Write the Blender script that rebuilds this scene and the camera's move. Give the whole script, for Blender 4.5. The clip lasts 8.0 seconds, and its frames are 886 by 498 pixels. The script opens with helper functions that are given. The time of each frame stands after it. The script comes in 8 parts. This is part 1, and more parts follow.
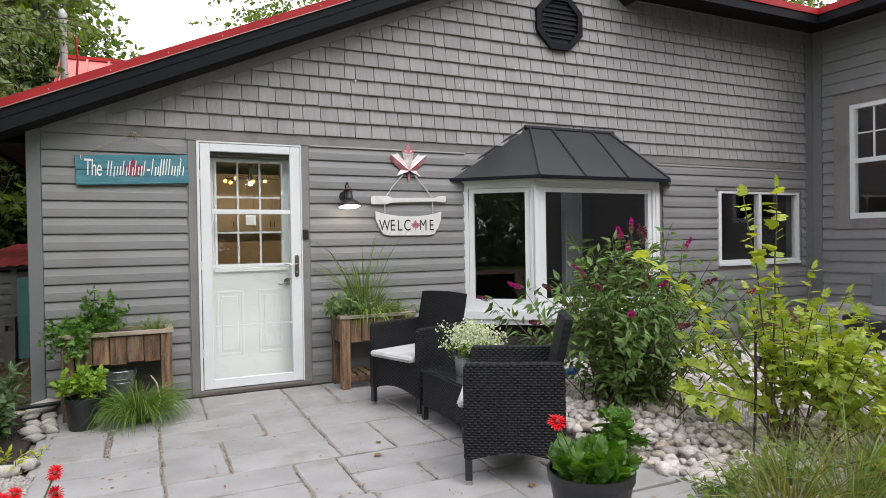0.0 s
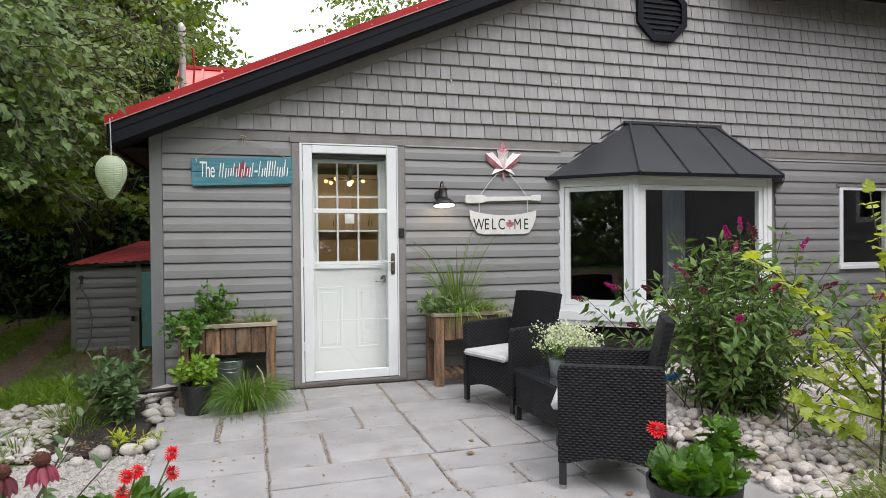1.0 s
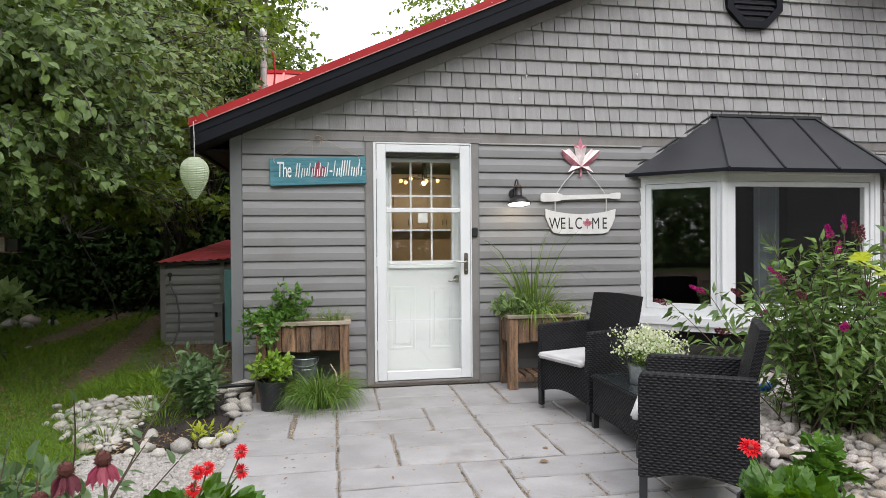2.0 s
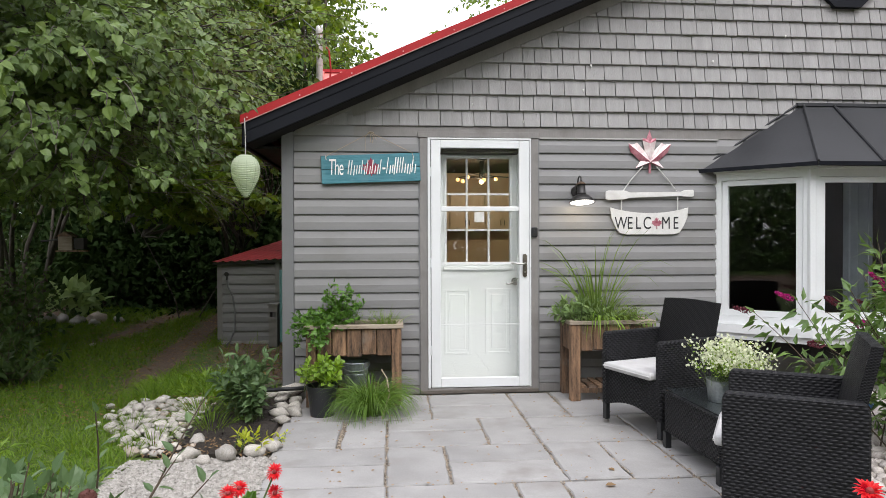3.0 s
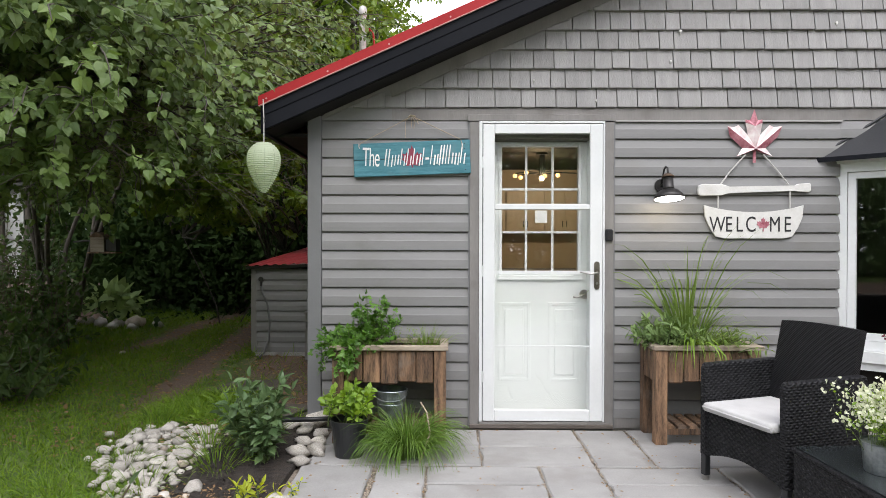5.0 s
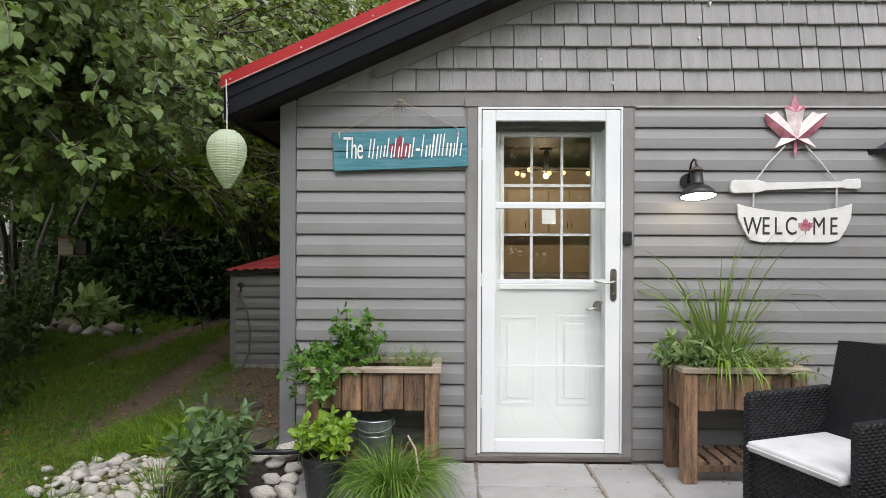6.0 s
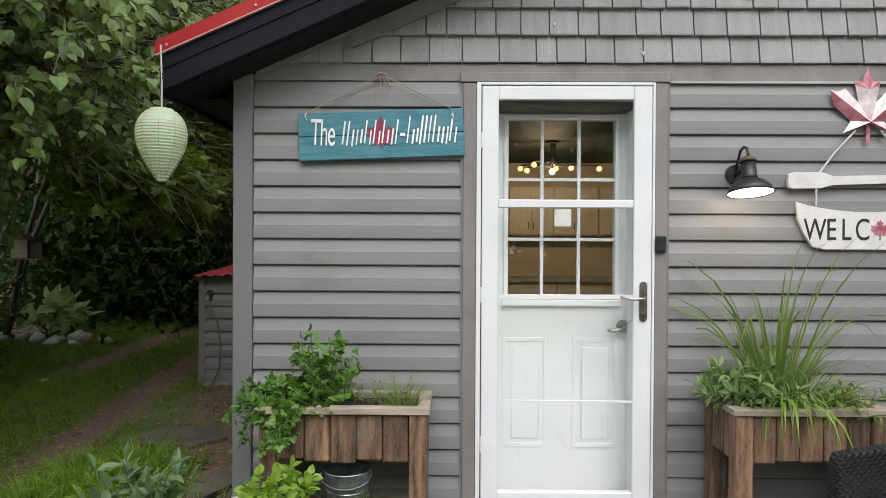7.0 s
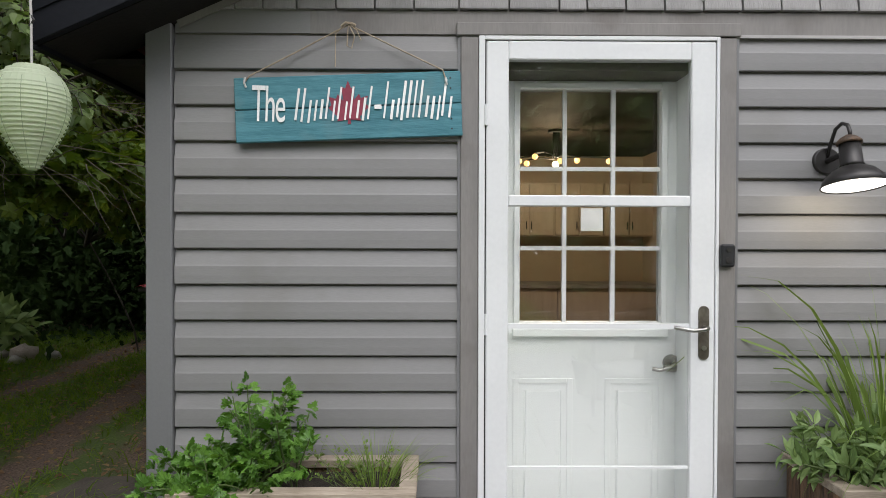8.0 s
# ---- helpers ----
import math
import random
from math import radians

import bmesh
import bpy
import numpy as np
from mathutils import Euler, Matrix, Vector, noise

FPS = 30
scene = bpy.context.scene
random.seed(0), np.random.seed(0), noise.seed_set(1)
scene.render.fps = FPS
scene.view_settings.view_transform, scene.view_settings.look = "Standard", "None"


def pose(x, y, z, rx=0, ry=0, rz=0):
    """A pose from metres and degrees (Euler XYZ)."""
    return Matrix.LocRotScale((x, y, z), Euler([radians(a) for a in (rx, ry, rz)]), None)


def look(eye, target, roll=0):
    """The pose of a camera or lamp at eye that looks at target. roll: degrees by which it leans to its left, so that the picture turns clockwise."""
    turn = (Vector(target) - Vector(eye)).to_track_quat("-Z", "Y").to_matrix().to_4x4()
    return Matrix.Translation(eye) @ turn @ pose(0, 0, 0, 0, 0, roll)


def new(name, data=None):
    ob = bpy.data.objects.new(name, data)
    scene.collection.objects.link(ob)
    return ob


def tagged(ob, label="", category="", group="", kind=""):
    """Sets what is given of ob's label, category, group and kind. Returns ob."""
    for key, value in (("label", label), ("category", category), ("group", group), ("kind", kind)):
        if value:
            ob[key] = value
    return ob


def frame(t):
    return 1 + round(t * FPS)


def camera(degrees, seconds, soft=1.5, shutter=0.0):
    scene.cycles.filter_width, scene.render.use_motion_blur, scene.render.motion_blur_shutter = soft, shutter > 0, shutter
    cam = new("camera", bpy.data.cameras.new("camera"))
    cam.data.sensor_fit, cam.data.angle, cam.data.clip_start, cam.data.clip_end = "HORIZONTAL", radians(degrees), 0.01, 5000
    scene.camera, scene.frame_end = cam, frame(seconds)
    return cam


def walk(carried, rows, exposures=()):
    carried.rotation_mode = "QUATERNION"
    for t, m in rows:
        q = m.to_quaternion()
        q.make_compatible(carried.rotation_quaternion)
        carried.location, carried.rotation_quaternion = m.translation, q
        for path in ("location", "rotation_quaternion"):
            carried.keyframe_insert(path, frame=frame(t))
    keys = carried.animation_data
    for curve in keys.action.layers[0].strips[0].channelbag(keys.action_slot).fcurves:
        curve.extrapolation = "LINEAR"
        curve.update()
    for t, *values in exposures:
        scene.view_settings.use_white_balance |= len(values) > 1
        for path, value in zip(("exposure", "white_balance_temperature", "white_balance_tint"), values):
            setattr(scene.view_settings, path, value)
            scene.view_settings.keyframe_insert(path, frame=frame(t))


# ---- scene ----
cam = camera(70.2, 8.0, soft=0.8)
PATH = [
    (0, (0.126, 0.266, 1.260), (0.975, 2.076, 1.234), -0.9),
    (0.5, (0.125, 0.274, 1.256), (0.853, 2.137, 1.231), -0.8),
    (1, (0.128, 0.277, 1.258), (0.700, 2.193, 1.233), -0.6),
    (1.5, (0.146, 0.300, 1.256), (0.586, 2.251, 1.232), -0.5),
    (3, (0.226, 0.636, 1.252), (0.381, 2.630, 1.232), -0.2),
    (3.5, (0.246, 0.810, 1.248), (0.294, 2.810, 1.231), -0.05),
    (4, (0.264, 1.018, 1.253), (0.246, 3.018, 1.237), 0.05),
    (4.5, (0.286, 1.236, 1.262), (0.263, 3.236, 1.246), 0.1),
    (6, (0.342, 2.062, 1.292), (0.319, 4.062, 1.280), 0.2),
    (6.5, (0.358, 2.391, 1.307), (0.337, 4.391, 1.295), 0.2),
    (7, (0.375, 2.771, 1.332), (0.355, 4.771, 1.317), 0.3),
    (7.5, (0.387, 3.158, 1.354), (0.370, 5.158, 1.339), 0.3),
    (8, (0.357, 3.580, 1.384), (0.376, 5.580, 1.361), 0.15),
]
walk(cam, [(t, look(eye, target, roll)) for t, eye, target, roll in PATH],
     exposures=[(0.0, 0.30), (1.5, 0.37), (3.0, 0.46), (4.5, 0.54), (6.0, 0.55), (6.5, 0.52), (8.0, 0.26)])

# ---- light: overcast sky, one wide soft sun ----
world = bpy.data.worlds.new("overcast_sky")
scene.world = world
world.use_nodes = True
wn, wl = world.node_tree.nodes, world.node_tree.links
wn.clear()
sky = wn.new("ShaderNodeTexSky")
sky.sky_type, sky.sun_disc = "NISHITA", False
sky.sun_elevation, sky.sun_rotation = radians(53), radians(167)
sky.air_density, sky.dust_density, sky.ozone_density = 1.0, 4.0, 1.0
grey = wn.new("ShaderNodeHueSaturation")
grey.inputs["Saturation"].default_value = 0.12
wbg = wn.new("ShaderNodeBackground")
wbg.inputs["Strength"].default_value = 0.14
wout = wn.new("ShaderNodeOutputWorld")
wl.new(sky.outputs[0], grey.inputs["Color"])
cloud = wn.new("ShaderNodeMix")
cloud.data_type = "RGBA"
cloud.inputs[0].default_value = 0.75
cloud.inputs[7].default_value = (13.5, 13.5, 14.9, 1)
wl.new(grey.outputs[0], cloud.inputs[6])
wl.new(cloud.outputs[2], wbg.inputs["Color"])
wl.new(wbg.outputs[0], wout.inputs["Surface"])

sun_data = bpy.data.lights.new("sun", "SUN")
sun_data.energy, sun_data.angle, sun_data.color = 1.3, radians(40), (1.0, 0.97, 0.93)
sun = new("sun", sun_data)
sun.matrix_world = look((3, -9, 18), (0, 4, 0))

# ---- materials ----
def surf(name, c1, c2, scale=3.0, rough=0.6, fine=60.0, bump=0.15, metal=0.0, stretch=(1, 1, 1), rnd=0.0, grime=None, spec=0.5,
         depth=0.01, fine_mix=0.35):
    """Two-scale procedural surface: c1 to c2 in large patches, fine grain on top, bump from the grain, rnd: change from object to object."""
    m = bpy.data.materials.new(name)
    m.use_nodes = True
    n, l = m.node_tree.nodes, m.node_tree.links
    b = n["Principled BSDF"]
    tc, mp, info = n.new("ShaderNodeTexCoord"), n.new("ShaderNodeMapping"), n.new("ShaderNodeObjectInfo")
    mp.inputs["Scale"].default_value = stretch
    shift = n.new("ShaderNodeVectorMath")
    shift.operation = "ADD"
    far = n.new("ShaderNodeMath")
    far.operation, far.inputs[1].default_value = "MULTIPLY", 37.0 if rnd else 0.0
    l.new(info.outputs["Random"], far.inputs[0])
    l.new(tc.outputs["Object"], shift.inputs[0])
    l.new(far.outputs[0], shift.inputs[1])
    l.new(shift.outputs[0], mp.inputs["Vector"])
    big, small = n.new("ShaderNodeTexNoise"), n.new("ShaderNodeTexNoise")
    big.inputs["Scale"].default_value, big.inputs["Detail"].default_value = scale, 6
    small.inputs["Scale"].default_value, small.inputs["Detail"].default_value = fine, 4
    l.new(mp.outputs[0], big.inputs["Vector"])
    l.new(mp.outputs[0], small.inputs["Vector"])
    fac = n.new("ShaderNodeMix")
    fac.inputs[0].default_value = fine_mix
    l.new(big.outputs["Fac"], fac.inputs[2])
    l.new(small.outputs["Fac"], fac.inputs[3])
    ramp = n.new("ShaderNodeValToRGB")
    ramp.color_ramp.elements[0].position, ramp.color_ramp.elements[1].position = 0.36, 0.64
    ramp.color_ramp.elements[0].color, ramp.color_ramp.elements[1].color = (*c1, 1), (*c2, 1)
    l.new(fac.outputs[0], ramp.inputs["Fac"])
    col = ramp.outputs[0]
    if rnd:
        hs, mr = n.new("ShaderNodeHueSaturation"), n.new("ShaderNodeMapRange")
        mr.inputs["To Min"].default_value, mr.inputs["To Max"].default_value = 1 - rnd, 1 + rnd
        l.new(info.outputs["Random"], mr.inputs["Value"])
        l.new(mr.outputs[0], hs.inputs["Value"])
        l.new(col, hs.inputs["Color"])
        col = hs.outputs[0]
    if grime:
        gn, gr, gm = n.new("ShaderNodeTexNoise"), n.new("ShaderNodeValToRGB"), n.new("ShaderNodeMix")
        gn.inputs["Scale"].default_value, gn.inputs["Detail"].default_value = scale * 0.6 + 1.3, 8
        gr.color_ramp.elements[0].position, gr.color_ramp.elements[1].position = 0.55, 0.75
        l.new(shift.outputs[0], gn.inputs["Vector"])
        l.new(gn.outputs["Fac"], gr.inputs["Fac"])
        gm.data_type = "RGBA"
        l.new(gr.outputs[0], gm.inputs[0])
        l.new(col, gm.inputs[6])
        gm.inputs[7].default_value = (*grime, 1)
        col = gm.outputs[2]
    l.new(col, b.inputs["Base Color"])
    rr = n.new("ShaderNodeMapRange")
    rr.inputs["To Min"].default_value, rr.inputs["To Max"].default_value = max(0.02, rough - 0.12), min(1, rough + 0.12)
    l.new(big.outputs["Fac"], rr.inputs["Value"])
    l.new(rr.outputs[0], b.inputs["Roughness"])
    b.inputs["Metallic"].default_value = metal
    b.inputs["Specular IOR Level"].default_value = spec
    if bump:
        bp = n.new("ShaderNodeBump")
        bp.inputs["Strength"].default_value, bp.inputs["Distance"].default_value = bump, depth
        l.new(small.outputs["Fac"], bp.inputs["Height"])
        l.new(bp.outputs[0], b.inputs["Normal"])
    return m


def leafy(name, c1, c2, thin=0.35, gloss=0.45, spec=0.4):
    """Leaf: colour differs from leaf to leaf, light passes partly through."""
    m = bpy.data.materials.new(name)
    m.use_nodes = True
    n, l = m.node_tree.nodes, m.node_tree.links
    b, out = n["Principled BSDF"], n["Material Output"]
    geo, ramp = n.new("ShaderNodeNewGeometry"), n.new("ShaderNodeValToRGB")
    ramp.color_ramp.elements[0].color, ramp.color_ramp.elements[1].color = (*c1, 1), (*c2, 1)
    tc, nz = n.new("ShaderNodeTexCoord"), n.new("ShaderNodeTexNoise")
    nz.inputs["Scale"].default_value = 3.0
    l.new(tc.outputs["Object"], nz.inputs["Vector"])
    mx = n.new("ShaderNodeMix")
    mx.inputs[0].default_value = 0.4
    l.new(geo.outputs["Random Per Island"], mx.inputs[2])
    l.new(nz.outputs["Fac"], mx.inputs[3])
    l.new(mx.outputs[0], ramp.inputs["Fac"])
    l.new(ramp.outputs[0], b.inputs["Base Color"])
    b.inputs["Roughness"].default_value = gloss
    b.inputs["Specular IOR Level"].default_value = spec
    tr, add = n.new("ShaderNodeBsdfTranslucent"), n.new("ShaderNodeMixShader")
    hs = n.new("ShaderNodeHueSaturation")
    hs.inputs["Value"].default_value, hs.inputs["Saturation"].default_value, hs.inputs["Hue"].default_value = 1.5, 1.15, 0.485
    l.new(ramp.outputs[0], hs.inputs["Color"])
    l.new(hs.outputs[0], tr.inputs["Color"])
    add.inputs[0].default_value = thin
    l.new(b.outputs[0], add.inputs[1])
    l.new(tr.outputs[0], add.inputs[2])
    l.new(add.outputs[0], out.inputs["Surface"])
    return m


def plain(name, c, rough=0.5, metal=0.0, spec=0.5, jitter=0.12):
    return surf(name, tuple(v * (1 - jitter) for v in c), tuple(v * (1 + jitter) for v in c), 9, rough, 140, 0.05, metal, spec=spec, depth=0.002)


def glass(name, tint=(1, 1, 1), rough=0.0):
    m = bpy.data.materials.new(name)
    m.use_nodes = True
    b = m.node_tree.nodes["Principled BSDF"]
    b.inputs["Base Color"].default_value = (*tint, 1)
    b.inputs["Transmission Weight"].default_value, b.inputs["Roughness"].default_value = 1.0, rough
    b.inputs["IOR"].default_value = 1.48
    return m


def glow(name, c, strength):
    m = bpy.data.materials.new(name)
    m.use_nodes = True
    b = m.node_tree.nodes["Principled BSDF"]
    b.inputs["Base Color"].default_value = (*c, 1)
    b.inputs["Emission Color"].default_value, b.inputs["Emission Strength"].default_value = (*c, 1), strength
    return m


def weave(name, c1, c2, across=0.0135, along=0.034):
    """Woven flat synthetic cane: over-and-under strands in relief."""
    m = surf(name, c1, c2, 20, 0.45, 200, 0.0, spec=0.16)
    n, l = m.node_tree.nodes, m.node_tree.links
    tc, sep = n.new("ShaderNodeTexCoord"), n.new("ShaderNodeSeparateXYZ")
    l.new(tc.outputs["Object"], sep.inputs[0])

    def math_node(op, a, b=None):
        k = n.new("ShaderNodeMath")
        k.operation = op
        for i, v in enumerate((a, b)):
            if v is None:
                continue
            if isinstance(v, (int, float)):
                k.inputs[i].default_value = v
            else:
                l.new(v, k.inputs[i])
        return k.outputs[0]
    u = math_node("ADD", sep.outputs["X"], sep.outputs["Y"])
    row = math_node("MULTIPLY", sep.outputs["Z"], 1 / across)
    lane = math_node("FLOOR", row)
    odd = math_node("MULTIPLY", lane, math.pi)
    wave = math_node("SINE", math_node("ADD", math_node("MULTIPLY", u, 2 * math.pi / along), odd))
    inrow = math_node("SUBTRACT", math_node("FRACT", row), 0.5)
    arch = math_node("SUBTRACT", 0.25, math_node("MULTIPLY", inrow, inrow))
    high = math_node("MULTIPLY", math_node("ADD", wave, 1.02), arch)
    bp = n.new("ShaderNodeBump")
    bp.inputs["Strength"].default_value, bp.inputs["Distance"].default_value = 0.9, 0.012
    l.new(high, bp.inputs["Height"])
    l.new(bp.outputs[0], n["Principled BSDF"].inputs["Normal"])
    return m


M_SIDING = surf("vinyl_siding_grey", (0.200, 0.199, 0.199), (0.232, 0.229, 0.229), 1.6, 0.55, 90, 0.06, stretch=(0.5, 1, 3), rnd=0.04, grime=(0.185, 0.180, 0.172), depth=0.004)
M_SHINGLE = surf("shingle_grey", (0.234, 0.229, 0.226), (0.304, 0.297, 0.293), 5, 0.7, 70, 0.45, stretch=(4, 1, 0.4), rnd=0.11, depth=0.006)
M_TRIM = surf("trim_grey", (0.180, 0.172, 0.165), (0.225, 0.213, 0.203), 5, 0.6, 50, 0.12, stretch=(2, 1, 0.4), grime=(0.14, 0.125, 0.115))
M_DRIP = surf("drip_edge_highlight", (0.30, 0.29, 0.28), (0.42, 0.41, 0.40), 4, 0.5, 60, 0.05, stretch=(0.4, 2, 2))
M_THRESH = surf("weathered_threshold", (0.075, 0.062, 0.052), (0.15, 0.13, 0.115), 6, 0.8, 60, 0.2, stretch=(0.6, 4, 4))
M_CORNER = surf("corner_post_grey", (0.155, 0.158, 0.163), (0.175, 0.177, 0.182), 2, 0.5, 90, 0.04)
M_FASCIA = surf("fascia_black", (0.007, 0.008, 0.011), (0.012, 0.013, 0.017), 3, 0.5, 90, 0.05, stretch=(0.4, 1, 1), spec=0.10)
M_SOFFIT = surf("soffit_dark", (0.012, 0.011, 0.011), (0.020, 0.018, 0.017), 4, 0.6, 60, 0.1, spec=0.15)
M_REDLIP = surf("pale_red_highlight_and_screw", (0.40, 0.16, 0.15), (0.58, 0.36, 0.34), 12, 0.45, 60, 0.05)
M_RED = surf("red_roof_metal", (0.29, 0.016, 0.019), (0.36, 0.024, 0.026), 2.5, 0.42, 60, 0.04, spec=0.2)
M_REDOLD = surf("red_roof_faded", (0.46, 0.12, 0.105), (0.56, 0.20, 0.175), 3, 0.5, 40, 0.06)
M_SHEDRED = surf("shed_roof_red", (0.30, 0.025, 0.03), (0.40, 0.045, 0.05), 3, 0.5, 40, 0.06, grime=(0.16, 0.03, 0.03))
M_WHITE = surf("white_vinyl", (0.67, 0.685, 0.69), (0.73, 0.745, 0.75), 3, 0.4, 60, 0.03, depth=0.003)
M_DOORWHITE = surf("white_door_paint", (0.74, 0.765, 0.76), (0.80, 0.825, 0.82), 2, 0.45, 60, 0.03, depth=0.003)
M_BAYROOF = surf("bay_roof_black_metal", (0.030, 0.031, 0.034), (0.042, 0.043, 0.047), 3, 0.5, 80, 0.08, depth=0.003, spec=0.3)
M_BLACK = plain("black_plastic", (0.018, 0.019, 0.021), 0.4)
M_IRON = plain("dark_bronze_metal", (0.045, 0.043, 0.042), 0.42, 0.6)
M_RUST = surf("rusty_metal", (0.06, 0.045, 0.035), (0.14, 0.085, 0.05), 30, 0.6, 120, 0.2, metal=0.3)
M_NICKEL = plain("satin_nickel", (0.45, 0.44, 0.42), 0.3, 1.0)
M_ZINC = surf("galvanised_zinc", (0.20, 0.225, 0.23), (0.36, 0.39, 0.40), 25, 0.38, 90, 0.1, metal=0.85)
M_PIPE = surf("grey_conduit", (0.34, 0.33, 0.31), (0.46, 0.45, 0.43), 12, 0.45, 60, 0.1, metal=0.5)
M_GLASS = glass("window_glass", (0.985, 0.995, 0.99))
M_STONE = surf("paving_slab", (0.250, 0.244, 0.238), (0.325, 0.318, 0.311), 3.5, 0.85, 110, 0.5, rnd=0.06, grime=(0.225, 0.212, 0.20), depth=0.004, fine_mix=0.25)
M_JOINT = surf("joint_grit", (0.075, 0.058, 0.045), (0.28, 0.235, 0.19), 16, 0.9, 120, 0.7, depth=0.012)
M_WICKER = weave("black_wicker", (0.010, 0.010, 0.011), (0.018, 0.018, 0.020))
M_WICKERFINE = weave("black_wicker_fine", (0.009, 0.009, 0.010), (0.015, 0.015, 0.017), 0.006, 0.014)
M_CUSHION = surf("cushion_fabric", (0.43, 0.425, 0.42), (0.53, 0.525, 0.52), 8, 0.9, 300, 0.2, depth=0.002)
M_WOOD = surf("weathered_wood", (0.040, 0.025, 0.017), (0.285, 0.168, 0.096), 7, 0.8, 70, 0.6, stretch=(5, 5, 0.5), rnd=0.36, grime=(0.20, 0.165, 0.135), depth=0.006)
M_WOODRIM = surf("weathered_rim_wood", (0.22, 0.175, 0.13), (0.40, 0.34, 0.27), 6, 0.8, 60, 0.35, stretch=(0.6, 6, 6), rnd=0.1, depth=0.005)
M_SOIL = surf("potting_soil", (0.02, 0.014, 0.010), (0.05, 0.036, 0.025), 30, 0.95, 150, 0.9, depth=0.02)
M_TEAL = surf("teal_painted_board", (0.030, 0.145, 0.185), (0.085, 0.255, 0.305), 8, 0.7, 60, 0.3, stretch=(0.5, 3, 6), grime=(0.10, 0.22, 0.25), depth=0.004)
M_TEALDOOR = plain("pale_teal_paint", (0.16, 0.36, 0.36), 0.5)
M_LETTER = plain("white_lettering", (0.80, 0.81, 0.80), 0.6)
M_LEAFRED = surf("red_leaf_paint", (0.19, 0.02, 0.045), (0.28, 0.04, 0.07), 9, 0.6, 60, 0.1)
M_LEAFMETAL = surf("rose_enamelled_metal", (0.30, 0.065, 0.10), (0.58, 0.27, 0.31), 16, 0.4, 60, 0.1, metal=0.2)
M_LEAFPALE = surf("pale_enamelled_metal", (0.56, 0.40, 0.41), (0.72, 0.68, 0.65), 14, 0.4, 60, 0.1, metal=0.2)
M_SIGNWHITE = surf("white_sign_paint", (0.59, 0.58, 0.555), (0.69, 0.68, 0.66), 8, 0.6, 60, 0.15, grime=(0.55, 0.53, 0.50))
M_INK = plain("black_lettering", (0.02, 0.02, 0.022), 0.6)
M_ROPE = surf("jute_twine", (0.30, 0.24, 0.17), (0.42, 0.35, 0.26), 60, 0.9, 300, 0.5)
M_CORD = plain("pale_cord", (0.5, 0.49, 0.47), 0.8)
M_BULB = glow("bulb_white", (1.0, 0.95, 0.87), 2.2)
M_WARM = glow("bulb_warm", (1.0, 0.60, 0.22), 1.7)
M_STONEDARK = surf("damp_dirty_slab", (0.075, 0.060, 0.048), (0.135, 0.112, 0.092), 5, 0.9, 70, 0.4, grime=(0.07, 0.075, 0.04))
M_OARWORN = surf("oiled_bronze_plate", (0.11, 0.095, 0.075), (0.22, 0.20, 0.165), 22, 0.42, 80, 0.1, metal=0.7)
M_PAPER = plain("note_paper", (0.78, 0.78, 0.76), 0.8)
M_ROOMWALL = surf("room_wall_beige", (0.50, 0.41, 0.30), (0.58, 0.48, 0.36), 2, 0.8, 40, 0.05)
# darkness of the unlit rooms and ceiling is put into these two colours
M_ROOMDARK = surf("unlit_room_dark", (0.022, 0.020, 0.018), (0.045, 0.040, 0.035), 3, 0.7, 40, 0.1)
M_CEIL = surf("unlit_ceiling_dark", (0.020, 0.017, 0.014), (0.034, 0.029, 0.024), 3, 0.8, 40, 0.1, spec=0.1)
# shade at the top of the door recess, put into the jamb's colour
M_HEAD = surf("recess_shade_taupe", (0.085, 0.078, 0.066), (0.115, 0.105, 0.090), 4, 0.8, 60, 0.1)
M_CABINET = surf("kitchen_cabinet_oak", (0.50, 0.42, 0.32), (0.60, 0.52, 0.41), 4, 0.5, 40, 0.1, stretch=(4, 1, 0.6))
M_CURTAIN = surf("pale_blue_curtain", (0.24, 0.28, 0.32), (0.34, 0.38, 0.42), 4, 0.9, 100, 0.2)
M_LANTERNWIRE = plain("lantern_wire", (0.36, 0.44, 0.28), 0.7)
M_LANTERN = leafy("green_paper_lantern", (0.55, 0.61, 0.47), (0.63, 0.69, 0.56), 0.45, 0.8)
M_ROCKBORDER = surf("border_stone_shaded", (0.30, 0.278, 0.248), (0.56, 0.53, 0.485), 12, 0.8, 60, 0.3, rnd=0.32, grime=(0.25, 0.215, 0.17), depth=0.01)
M_ROCK = surf("river_stone", (0.36, 0.315, 0.29), (0.60, 0.555, 0.52), 6, 0.7, 60, 0.12, rnd=0.26, depth=0.01)
M_ROCKTAN = surf("tan_field_stone", (0.32, 0.265, 0.21), (0.52, 0.45, 0.385), 9, 0.75, 60, 0.3, rnd=0.25, depth=0.01)
M_GRAVEL = surf("white_gravel", (0.19, 0.175, 0.155), (0.38, 0.36, 0.335), 30, 0.8, 90, 0.5, depth=0.01)
M_MULCH = surf("dark_mulch", (0.018, 0.014, 0.012), (0.055, 0.042, 0.033), 25, 0.95, 110, 0.9, depth=0.03)
M_BARK = surf("tree_bark", (0.045, 0.038, 0.030), (0.11, 0.095, 0.075), 9, 0.9, 50, 0.7, stretch=(3, 3, 0.6), depth=0.02)
M_TWIG = plain("bare_twig_bark", (0.17, 0.145, 0.115), 0.85)
M_STEM = plain("green_stem", (0.09, 0.13, 0.04), 0.6)
M_WOODSTEM = plain("brown_stem", (0.09, 0.065, 0.045), 0.8)
